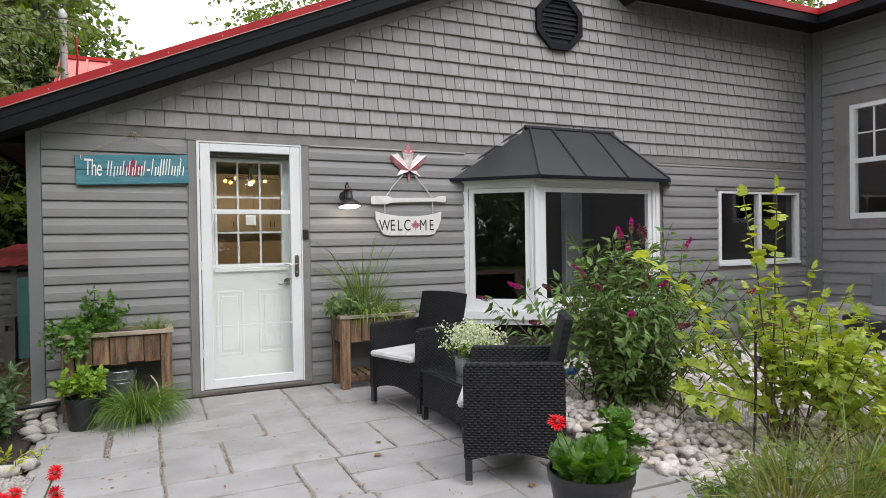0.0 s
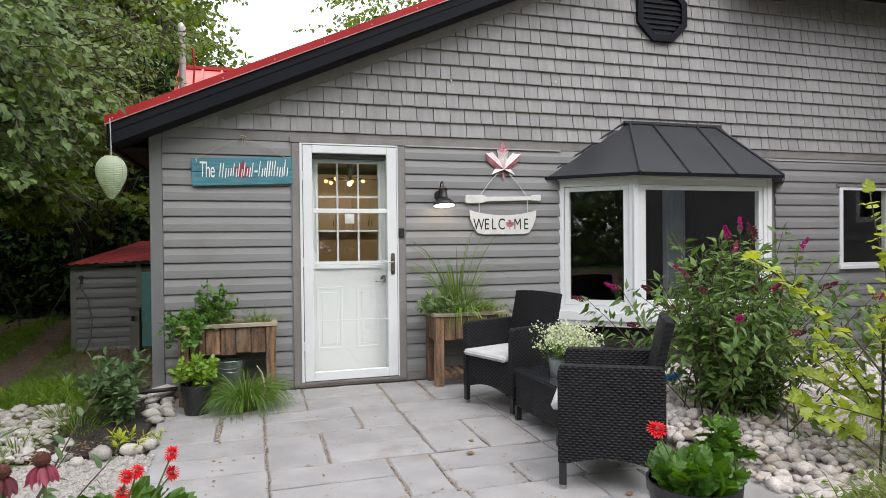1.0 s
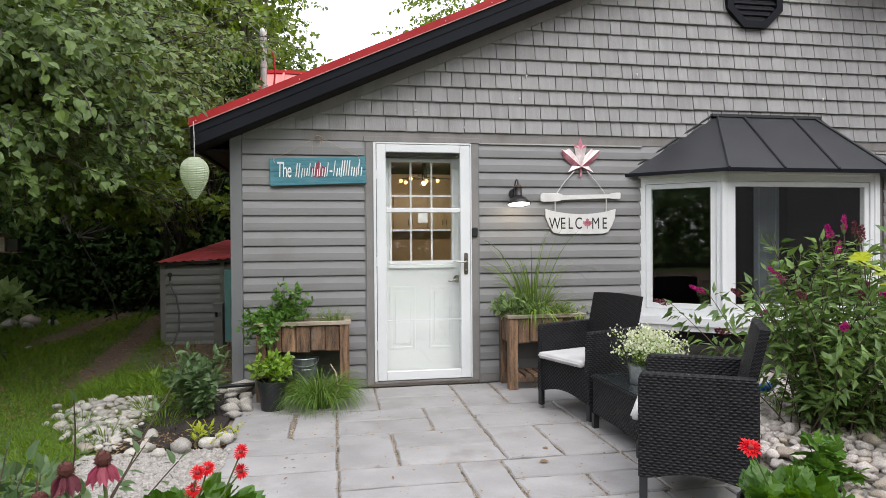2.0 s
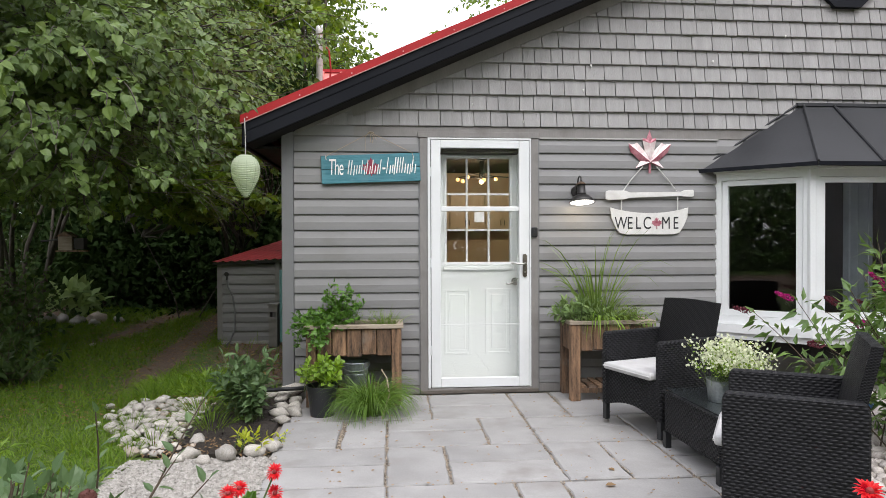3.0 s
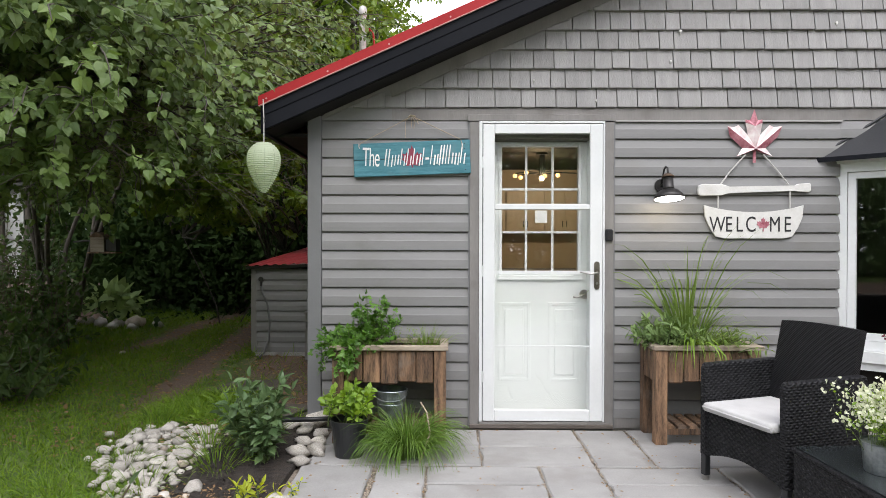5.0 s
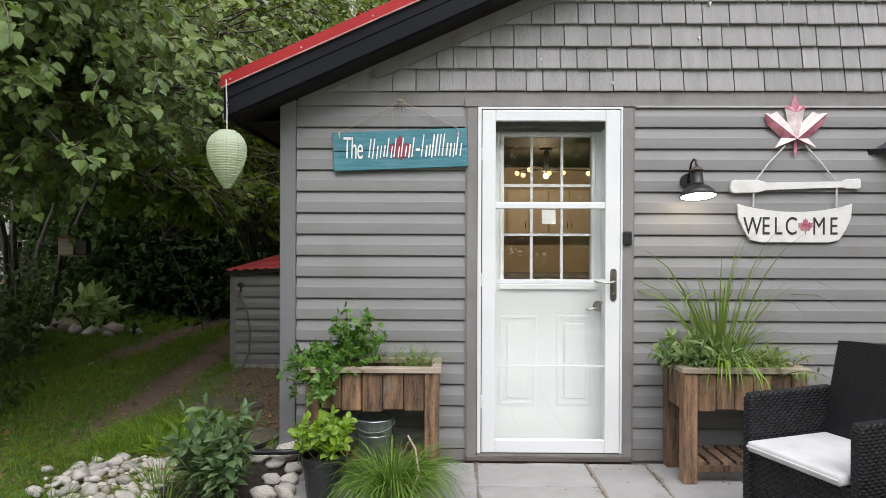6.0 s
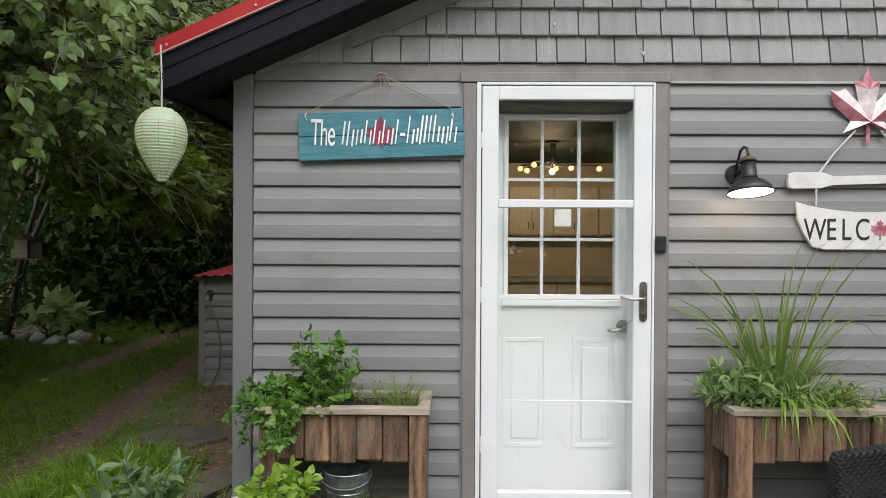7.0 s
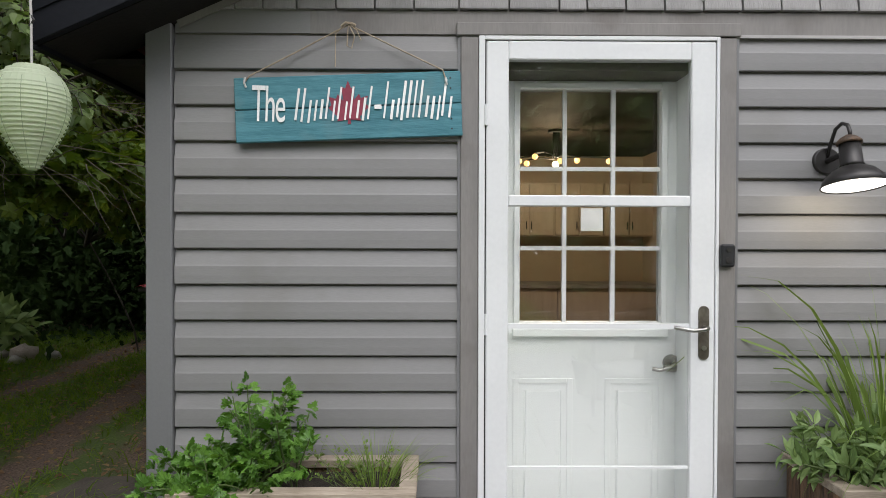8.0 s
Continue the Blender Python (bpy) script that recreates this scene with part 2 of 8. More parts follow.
M_HOSE = plain("grey_hose", (0.12, 0.12, 0.12), 0.5)
M_BLUE = plain("blue_plastic", (0.03, 0.18, 0.5), 0.35)
M_CONC = surf("concrete", (0.28, 0.27, 0.26), (0.42, 0.41, 0.39), 6, 0.85, 70, 0.3, grime=(0.22, 0.21, 0.20))

L_TREE = leafy("broad_tree_leaf", (0.070, 0.135, 0.045), (0.300, 0.400, 0.190), 0.40, 0.34, 0.6)
L_LILAC = leafy("lilac_leaf", (0.042, 0.084, 0.018), (0.180, 0.256, 0.072), 0.26, 0.42, 0.30)
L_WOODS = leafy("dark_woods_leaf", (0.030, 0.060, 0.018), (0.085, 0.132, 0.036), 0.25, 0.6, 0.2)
L_BRIGHT = leafy("bright_crown_leaf", (0.060, 0.120, 0.020), (0.180, 0.250, 0.045), 0.45, 0.5)
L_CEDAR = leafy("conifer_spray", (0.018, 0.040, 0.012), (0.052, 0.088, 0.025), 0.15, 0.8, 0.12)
L_HERB = leafy("herb_leaf", (0.030, 0.092, 0.012), (0.150, 0.300, 0.048), 0.24, 0.34)
L_BASIL = leafy("basil_leaf", (0.120, 0.230, 0.026), (0.300, 0.440, 0.070), 0.35, 0.4)
L_SEDGE = leafy("sedge_blade", (0.080, 0.150, 0.025), (0.210, 0.290, 0.070), 0.3, 0.5)
L_SAGE = leafy("sage_leaf", (0.080, 0.145, 0.042), (0.250, 0.345, 0.130), 0.28, 0.55)
L_OLIVE = leafy("olive_blade", (0.060, 0.075, 0.014), (0.260, 0.260, 0.050), 0.3, 0.5)
L_STRAP = leafy("strap_blade", (0.080, 0.145, 0.028), (0.225, 0.310, 0.080), 0.3, 0.45)
L_PEONY = leafy("peony_leaf", (0.055, 0.105, 0.040), (0.150, 0.225, 0.095), 0.25, 0.45)
L_PALEBIG = leafy("pale_large_leaf", (0.190, 0.270, 0.100), (0.300, 0.400, 0.170), 0.35, 0.6)
L_SEDGEDEEP = leafy("deep_sedge_blade", (0.045, 0.110, 0.012), (0.180, 0.285, 0.055), 0.25, 0.4)
L_BUDDLEIA = leafy("buddleia_leaf", (0.036, 0.084, 0.018), (0.185, 0.290, 0.075), 0.26, 0.42)
L_LIME = leafy("lime_lobed_leaf", (0.120, 0.205, 0.022), (0.500, 0.570, 0.110), 0.38, 0.42)
L_GERB = leafy("gerbera_leaf", (0.030, 0.088, 0.010), (0.105, 0.215, 0.030), 0.3, 0.38)
L_YELLOW = leafy("yellow_leaf", (0.300, 0.360, 0.030), (0.480, 0.520, 0.060), 0.4, 0.5)
L_GRASS = leafy("lawn_blade", (0.048, 0.122, 0.008), (0.205, 0.305, 0.036), 0.38, 0.55)
L_LUSH = leafy("lush_grass_blade", (0.085, 0.190, 0.014), (0.270, 0.410, 0.055), 0.40, 0.5)
L_REDPETAL = leafy("red_petal", (0.50, 0.006, 0.012), (0.78, 0.028, 0.022), 0.3, 0.5)
L_MAGENTA = leafy("magenta_floret", (0.26, 0.006, 0.105), (0.50, 0.022, 0.21), 0.3, 0.6)
L_SPENT = leafy("spent_floret", (0.10, 0.022, 0.035), (0.20, 0.055, 0.070), 0.2, 0.8)
L_PINKCONE = leafy("coneflower_petal", (0.30, 0.055, 0.09), (0.42, 0.12, 0.16), 0.3, 0.6)
L_WHITEFLOWER = leafy("white_floret", (0.50, 0.53, 0.36), (0.74, 0.76, 0.60), 0.35, 0.6)
L_DRY = leafy("dry_leaf", (0.15, 0.085, 0.04), (0.36, 0.25, 0.13), 0.2, 0.8)

# ---- mesh tools ----
rng = np.random.default_rng(7)


def thing(name, label="", category="", loc=(0, 0, 0), turn=0.0, group="", kind=""):
    ob = new(name)
    ob.empty_display_size = 0.1
    ob.matrix_basis = pose(*loc, 0, 0, turn)
    return tagged(ob, label, category, group, kind)


def link_mesh(name, me, material, parent=None, label="", smooth=False):
    if material and not me.materials:
        me.materials.append(material)
    if smooth:
        me.polygons.foreach_set("use_smooth", [True] * len(me.polygons))
    ob = new(name, me)
    if parent:
        ob.parent = parent
    return tagged(ob, label)


def part(name, bm, material, parent=None, label="", smooth=False, bevel=0.0):
    if bevel:
        bmesh.ops.bevel(bm, geom=list(bm.edges), offset=bevel, segments=1, profile=0.7, affect="EDGES")
    bmesh.ops.recalc_face_normals(bm, faces=bm.faces)
    me = bpy.data.meshes.new(name)
    bm.to_mesh(me)
    bm.free()
    return link_mesh(name, me, material, parent, label, smooth)


def box(x0, x1, y0, y1, z0, z1, bm=None):
    bm = bm or bmesh.new()
    v = [bm.verts.new((x, y, z)) for x in (x0, x1) for y in (y0, y1) for z in (z0, z1)]
    for f in ((0, 1, 3, 2), (4, 6, 7, 5), (0, 4, 5, 1), (2, 3, 7, 6), (0, 2, 6, 4), (1, 5, 7, 3)):
        bm.faces.new([v[i] for i in f])
    return bm


def prism(outline, y0, y1, bm=None, axis="y"):
    """A flat outline (pairs) pushed along an axis: 'y' takes (x, z), 'z' takes (x, y), 'x' takes (y, z)."""
    bm = bm or bmesh.new()

    def put(a, b, c):
        return {"y": (a, c, b), "z": (a, b, c), "x": (c, a, b)}[axis]
    lo = [bm.verts.new(put(a, b, y0)) for a, b in outline]
    hi = [bm.verts.new(put(a, b, y1)) for a, b in outline]
    bm.faces.new(lo)
    bm.faces.new(hi[::-1])
    for i in range(len(lo)):
        j = (i + 1) % len(lo)
        bm.faces.new((lo[i], hi[i], hi[j], lo[j]))
    return bm


def tube(points, radius, n=8, bm=None, taper=1.0):
    """A round bar along points; taper: end radius over start radius."""
    bm = bm or bmesh.new()
    pts = [Vector(p) for p in points]
    rings, side = [], None
    for i, p in enumerate(pts):
        way = (pts[min(i + 1, len(pts) - 1)] - pts[max(i - 1, 0)]).normalized()
        if side is None:
            side = way.orthogonal().normalized()
        side = (side - way * side.dot(way)).normalized()
        up = way.cross(side)
        r = radius * (1 + (taper - 1) * i / max(1, len(pts) - 1))
        rings.append([bm.verts.new(p + r * (math.cos(a) * side + math.sin(a) * up)) for a in (2 * math.pi * k / n for k in range(n))])
    for a, b in zip(rings, rings[1:]):
        for k in range(n):
            bm.faces.new((a[k], a[(k + 1) % n], b[(k + 1) % n], b[k]))
    bm.faces.new(rings[0][::-1])
    bm.faces.new(rings[-1])
    return bm


def lathe(profile, n=24, bm=None, at=(0, 0, 0)):
    """Turn a list of (radius, z) about the upright axis."""
    bm = bm or bmesh.new()
    rings = [[bm.verts.new((at[0] + r * math.cos(a), at[1] + r * math.sin(a), at[2] + z)) for a in (2 * math.pi * k / n for k in range(n))]
             for r, z in profile]
    for a, b in zip(rings, rings[1:]):
        for k in range(n):
            bm.faces.new((a[k], a[(k + 1) % n], b[(k + 1) % n], b[k]))
    if profile[0][0] > 0.0005:
        bm.faces.new(rings[0][::-1])
    if profile[-1][0] > 0.0005:
        bm.faces.new(rings[-1])
    return bm


def moved(bm, m):
    bmesh.ops.transform(bm, matrix=m, verts=bm.verts)
    return bm


def raw_mesh(name, verts, faces, k, smooth=False):
    """A mesh from arrays; all faces have k corners."""
    me = bpy.data.meshes.new(name)
    nf = len(faces)
    me.vertices.add(len(verts))
    me.vertices.foreach_set("co", np.asarray(verts, np.float32).ravel())
    me.loops.add(nf * k)
    me.loops.foreach_set("vertex_index", np.asarray(faces, np.int32).ravel())
    me.polygons.add(nf)
    me.polygons.foreach_set("loop_start", np.arange(nf, dtype=np.int32) * k)
    me.polygons.foreach_set("use_smooth", [smooth] * nf)
    me.update(calc_edges=True)
    me.validate()
    return me


# leaf templates: length along +y from the stalk, width along x, bent in z; triangles only
def leaf_shape(kind):
    if kind == "oval":
        v = [(0, 0, 0), (0.30, 0.35, 0.07), (0.27, 0.68, 0.04), (0, 1, -0.10), (-0.27, 0.68, 0.04), (-0.30, 0.35, 0.07), (0, 0.5, -0.02)]
        f = [(6, i, (i + 1) % 6) for i in range(6)]
    elif kind == "heart":
        v = [(0, 0, 0), (0.34, 0.02, 0.05), (0.42, 0.34, 0.06), (0.24, 0.70, 0.0), (0, 1, -0.14), (-0.24, 0.70, 0.0), (-0.42, 0.34, 0.06),
             (-0.34, 0.02, 0.05), (0, 0.42, -0.05)]
        f = [(8, i, (i + 1) % 8) for i in range(8)]
    elif kind == "lance":
        v = [(0, 0, 0), (0.13, 0.35, 0.03), (0, 1, -0.22), (-0.13, 0.35, 0.03), (0, 0.45, -0.03)]
        f = [(4, i, (i + 1) % 4) for i in range(4)]
    elif kind == "ovate":
        v = [(0, 0, 0), (0.15, 0.16, 0.03), (0.23, 0.40, 0.04), (0.15, 0.70, 0.0), (0, 1, -0.14), (-0.15, 0.70, 0.0), (-0.23, 0.40, 0.04), (-0.15, 0.16, 0.03), (0, 0.42, -0.03)]
        f = [(8, i, (i + 1) % 8) for i in range(8)]
    elif kind == "crinkled":
        # long leaf, broadest past the middle, with a wavy lobed margin and an arching rib
        rib = [(0, k / 9, 0.42 * (k / 9) - 0.62 * (k / 9) ** 2) for k in range(10)]
        wid = [0.02, 0.10, 0.08, 0.17, 0.14, 0.23, 0.20, 0.25, 0.17, 0.03]
        v = rib + [(w, r[1] + 0.02 * (k % 2), r[2] + 0.05 * (k % 2) - 0.01) for k, (w, r) in enumerate(zip(wid, rib))] + [(-w, r[1] + 0.02 * (k % 2), r[2] + 0.05 * ((k + 1) % 2) - 0.01) for k, (w, r) in enumerate(zip(wid, rib))]
        f = []
        for k in range(9):
            f += [(k, 10 + k, 11 + k), (k, 11 + k, k + 1), (k, k + 1, 21 + k), (k, 21 + k, 20 + k)]
    elif kind == "lobed":
        v = [(0, 0, 0), (0.26, -0.05, 0.02), (0.50, 0.16, 0.02), (0.36, 0.36, 0.05), (0.42, 0.66, -0.02), (0.21, 0.70, 0.03), (0, 1, -0.12),
             (-0.21, 0.70, 0.03), (-0.42, 0.66, -0.02), (-0.36, 0.36, 0.05), (-0.50, 0.16, 0.02), (-0.26, -0.05, 0.02), (0, 0.4, -0.05)]
        f = [(12, i, (i + 1) % 12) for i in range(12)]
    elif kind == "trefoil":
        # three small toothed leaflets on one stalk
        v, f = [], []
        for ox, oy, a, k in ((0, 0.42, 0.0, 0.62), (0, 0.34, 1.15, 0.52), (0, 0.34, -1.15, 0.52)):
            c, d, b0 = math.cos(a), math.sin(a), len(v)
            for px, py, pz in ((0, 0, 0), (0.20, 0.30, 0.05), (0.44, 0.52, 0.0), (0.22, 0.66, 0.05), (0.20, 0.94, -0.03), (0, 0.80, 0.0), (-0.20, 0.94, -0.03), (-0.22, 0.66, 0.05), (-0.44, 0.52, 0.0), (-0.20, 0.30, 0.05)):
                v.append((ox + k * (px * c + py * d), oy + k * (py * c - px * d), k * pz - 0.10 * py))
            f += [(b0, b0 + i, b0 + i + 1) for i in range(1, 9)]
        f += [(0, 10, 20)]
    elif kind == "spray":
        v = [(0, 0, 0), (0.14, 0.25, 0.02), (0.30, 0.30, -0.04), (0.10, 0.55, 0.0), (0.18, 0.72, -0.05), (0, 1, -0.12), (-0.18, 0.70, -0.05),
             (-0.10, 0.52, 0.0), (-0.30, 0.28, -0.04), (-0.12, 0.22, 0.02)]
        f = [(0, i, i + 1) for i in range(1, 9)]
    else:
        v = [(0, 0, 0), (0.5, 0.5, 0.05), (0, 1, -0.1), (-0.5, 0.5, 0.05)]
        f = [(0, 1, 2), (0, 2, 3)]
    return np.array(v, float), np.array(f, int)


def leaves(name, at, ways, sizes, kind, material, parent=None, label="", seed=1, flat=0.0, wide=1.0, face=None):
    """Many leaves as one mesh: at and ways are N x 3 (stalk end, direction), sizes N. flat: how far the blades face upwards; face: N x 3, where else they turn."""
    g = np.random.default_rng(seed)
    at, ways, sizes = np.asarray(at, float), np.asarray(ways, float), np.asarray(sizes, float)
    ways = ways / (np.linalg.norm(ways, axis=1, keepdims=True) + 1e-9)
    up = g.normal(size=ways.shape)
    up[:, 2] += 4 * flat
    if face is not None:
        up += np.asarray(face, float)
    side = np.cross(ways, up)
    side /= np.linalg.norm(side, axis=1, keepdims=True) + 1e-9
    nrm = np.cross(side, ways)
    t, f = leaf_shape(kind)
    v = (at[:, None, :] + sizes[:, None, None] * (wide * t[None, :, :1] * side[:, None, :] + t[None, :, 1:2] * ways[:, None, :]
                                                  + t[None, :, 2:] * nrm[:, None, :])).reshape(-1, 3)
    faces = (f[None] + (np.arange(len(at)) * len(t))[:, None, None]).reshape(-1, 3)
    return link_mesh(name, raw_mesh(name, v, faces, 3), material, parent, label)


def blades(name, roots, ways, lengths, width, droop, material, parent=None, label="", seed=1, seg=4):
    """Grass-like blades: each a tapering ribbon with a fold that starts along its way and bends over."""
    g = np.random.default_rng(seed)
    roots, ways, lengths = np.asarray(roots, float), np.asarray(ways, float), np.asarray(lengths, float)
    ways = ways / (np.linalg.norm(ways, axis=1, keepdims=True) + 1e-9)
    n = len(roots)
    side = np.cross(ways, np.array([0, 0, 1.0])) + g.normal(size=ways.shape) * 0.25
    side /= np.linalg.norm(side, axis=1, keepdims=True) + 1e-9
    drop = np.broadcast_to(np.asarray(droop, float), (n,)) * g.uniform(0.6, 1.4, n)
    wid = np.broadcast_to(np.asarray(width, float), (n,)) * g.uniform(0.7, 1.3, n)
    p, way, rows = roots.copy(), ways.copy(), []
    for i in range(seg + 1):
        k = i / seg
        w = wid * (1 - k ** 1.6) * (0.6 + 0.4 * min(1, k * 4)) + 0.0004
        rows += [p - side * w[:, None] / 2, p + side * w[:, None] / 2]
        way = way + np.stack([np.zeros(n), np.zeros(n), -drop / seg * (0.5 + 1.5 * k)], 1)
        way /= np.linalg.norm(way, axis=1, keepdims=True) + 1e-9
        p = p + way * (lengths / seg)[:, None]
    v = np.stack(rows, 1).reshape(-1, 3)
    one = np.array([(2 * i, 2 * i + 1, 2 * i + 3, 2 * i + 2) for i in range(seg)])
    faces = (one[None] + (np.arange(n) * 2 * (seg + 1))[:, None, None]).reshape(-1, 4)
    return link_mesh(name, raw_mesh(name, v, faces, 4), material, parent, label)


def stems(name, lines, radii, material, parent=None, label="", n=5, taper=0.45):
    """Many round tapering stems as one mesh, each a list of points."""
    verts, faces = [], []
    for pts, r0 in zip(lines, radii):
        pts = np.asarray(pts, float)
        base = len(verts)
        for i, p in enumerate(pts):
            way = pts[min(i + 1, len(pts) - 1)] - pts[max(i - 1, 0)]
            way = way / (np.linalg.norm(way) + 1e-9)
            ref = np.array([1.0, 0, 0]) if abs(way[0]) < 0.8 else np.array([0, 1.0, 0])
            s = np.cross(way, ref)
            s /= np.linalg.norm(s) + 1e-9
            u = np.cross(way, s)
            r = r0 * (1 + (taper - 1) * i / max(1, len(pts) - 1))
            for k in range(n):
                a = 2 * math.pi * k / n
                verts.append(p + r * (math.cos(a) * s + math.sin(a) * u))
        for i in range(len(pts) - 1):
            for k in range(n):
                a, b = base + i * n + k, base + i * n + (k + 1) % n
                faces.append((a, b, b + n, a + n))
    return link_mesh(name, raw_mesh(name, verts, faces, 4), material, parent, label, True)


def text_mesh(body, size, at, material, name, parent, depth=0.002, spacing=1.0, label=""):
    """Raised letters on an upright board that faces -y, centred at a place."""
    cu = bpy.data.curves.new(name, "FONT")
    cu.body, cu.size, cu.extrude, cu.space_character, cu.align_x, cu.align_y = body, size, depth, spacing, "CENTER", "CENTER"
    tmp = bpy.data.objects.new(name, cu)
    scene.collection.objects.link(tmp)
    dg = bpy.context.evaluated_depsgraph_get()
    me = bpy.data.meshes.new_from_object(tmp.evaluated_get(dg))
    bpy.data.objects.remove(tmp)
    me.transform(pose(*at, 90, 0, 0))
    me.materials.clear()
    return link_mesh(name, me, material, parent, label)

# ---- house: wall, siding, shingles, roof ----
Y = 5.87                      # outer face of the front wall's sheathing
PITCH = 0.441                 # rise of the rake
EAVE_X, EAVE_Z = -0.945, 2.232  # tip of the roof edge, top
WALL_L, WALL_R, TOP = -0.67, 8.30, 4.02


PEAK_X, LEVEL_X = 4.55, 5.05   # ridge over the front, and where the right slope meets the level eave


def soffit_z(x):
    """Underside of the roof where it meets the front wall."""
    up = 2.15 + PITCH * (x + 0.63)
    top_z = 2.15 + PITCH * (PEAK_X + 0.63)
    return up if x < PEAK_X else max(TOP, top_z - (top_z - TOP) * (x - PEAK_X) / (LEVEL_X - PEAK_X))


wall_front = tagged(new("wall_front", None), "grey clapboard and shingle front wall of a cottage", "wall", kind="structure")
# sheathing as blocks round the openings (door, bay, side window)
DOOR = (0.50, 1.375, 0.03, 2.125)
BAYO = (3.02, 5.56, 0.50, 1.80)
WIN2 = (6.51, 7.955, 0.93, 1.825)
bm = bmesh.new()
for x0, x1, z0, z1 in ((WALL_L, DOOR[0], -0.1, 2.12), (DOOR[1], BAYO[0], -0.1, 2.12), (DOOR[0], DOOR[1], -0.1, DOOR[2]),
                       (BAYO[0], BAYO[1], -0.1, BAYO[2]), (BAYO[0], BAYO[1], BAYO[3], 2.12), (BAYO[1], WIN2[0], -0.1, 2.12),
                       (WIN2[0], WIN2[1], -0.1, WIN2[2]), (WIN2[0], WIN2[1], WIN2[3], 2.12), (WIN2[1], WALL_R, -0.1, 2.12)):
    box(x0, x1, Y, Y + 0.15, z0, z1, bm)
prism([(WALL_L, 2.125), (WALL_R, 2.125), (WALL_R, TOP), (LEVEL_X, TOP), (PEAK_X, soffit_z(PEAK_X)), (WALL_L, 2.14)], Y, Y + 0.15, bm)
part("sheathing", bm, M_TRIM, wall_front)

LAP = 0.1288
PROFILE = ((0.0, 0.0), (-0.0195, 0.0), (-0.021, 0.0025), (-0.0215, 0.03), (-0.0205, 0.064), (-0.0185, 0.070), (-0.0075, 0.117), (-0.0065, 0.1215), (-0.004, 0.1215), (0.0, 0.1215))


def siding_run(x0, x1, zs, parent, depth_y=Y):
    me = None
    for z in zs:
        if me is None:
            bmx = prism([(a, b) for a, b in PROFILE], x0, x1, axis="x")
            ob = part("siding_board", bmx, M_SIDING, parent)
            me = ob.data
        else:
            ob = new("siding_board", me)
            ob.parent = parent
        ob.location = (0, depth_y, z)


def courses(z_low, z_high, first=0.06):
    out, z = [], first
    while z < z_high - 0.02:
        if z >= z_low - 0.10:
            out.append(round(z, 4))
        z += LAP
    return out


siding_run(WALL_L + 0.085, 0.44, courses(0.06, 2.10, 0.071), wall_front)
siding_run(1.435, 2.985, courses(0.06, 2.06, 0.071), wall_front)
siding_run(5.60, 6.50, courses(0.06, 2.06, 0.075), wall_front)
siding_run(8.04, 8.12, courses(0.9, 1.8, 0.075), wall_front)
siding_run(6.50, 8.12, [z for z in courses(0.06, 2.06, 0.075) if z < 0.78 or z > 1.85], wall_front)
siding_run(2.985, 5.60, courses(0.06, 0.36, 0.075), wall_front)
siding_run(2.985, 5.60, courses(1.95, 2.06, 0.075), wall_front)
# topmost left boards run up under the rake
for z in (2.133,):
    part("siding_board", prism([(WALL_L + 0.085, z), (-0.10, z), (-0.10, soffit_z(-0.10)), (WALL_L + 0.085, soffit_z(WALL_L + 0.085))], Y - 0.012, Y), M_SIDING, wall_front)
part("starter_strip", box(WALL_L, 0.44, Y - 0.016, Y, 0.0, 0.064), M_TRIM, wall_front)
part("starter_strip", box(1.435, 8.12, Y - 0.016, Y, 0.0, 0.073), M_TRIM, wall_front)
part("corner_post", box(WALL_L - 0.012, WALL_L + 0.082, Y - 0.036, Y + 0.09, -0.02, 2.16), M_CORNER, wall_front, "vertical grey corner post", bevel=0.004)
# frieze band and thin drip edge under the shingles, highlight put into its colour
part("frieze_board", box(-0.10, 8.12, Y - 0.013, Y, 2.131, 2.214), M_TRIM, wall_front)
part("drip_edge", box(1.43, 3.0, Y - 0.026, Y - 0.012, 2.119, 2.130), M_DRIP, wall_front, "metal drip edge, coloured pale for its highlight")
part("drip_edge", box(5.5, 8.12, Y - 0.026, Y - 0.012, 2.100, 2.111), M_DRIP, wall_front, "metal drip edge, coloured pale for its highlight")
part("corner_board", box(8.12, 8.28, Y - 0.03, Y, -0.02, TOP), M_CORNER, wall_front)

# slanting frieze board under the rake
bx0, bx1 = WALL_L + 0.09, 4.5
part("rake_board", prism([(bx0, soffit_z(bx0) + 0.02), (bx1, soffit_z(bx1) + 0.02), (bx1, soffit_z(bx1) - 0.098), (-0.10, soffit_z(-0.10) - 0.098), (-0.12, soffit_z(-0.12) - 0.030), (bx0 + 0.02, soffit_z(bx0) - 0.030)], Y - 0.034, Y - 0.027), M_TRIM, wall_front, "slanting grey frieze board under the rake")

# shingles: separate ones over the door and entry, the farther field joined
EXPO = 0.1335
shingle_meshes = {}


def shingle_mesh(w):
    key = round(w * 50) / 50
    if key not in shingle_meshes:
        h = EXPO + 0.015
        b = prism([(-0.002, h), (-0.027, 0.002), (-0.026, -0.004), (0.0, -0.004), (0.0, h)], 0.0036, key - 0.0036, axis="x")
        bmesh.ops.recalc_face_normals(b, faces=b.faces)
        me = bpy.data.meshes.new("shingle")
        b.to_mesh(me)
        b.free()
        me.materials.append(M_SHINGLE)
        shingle_meshes[key] = me
    return shingle_meshes[key], key


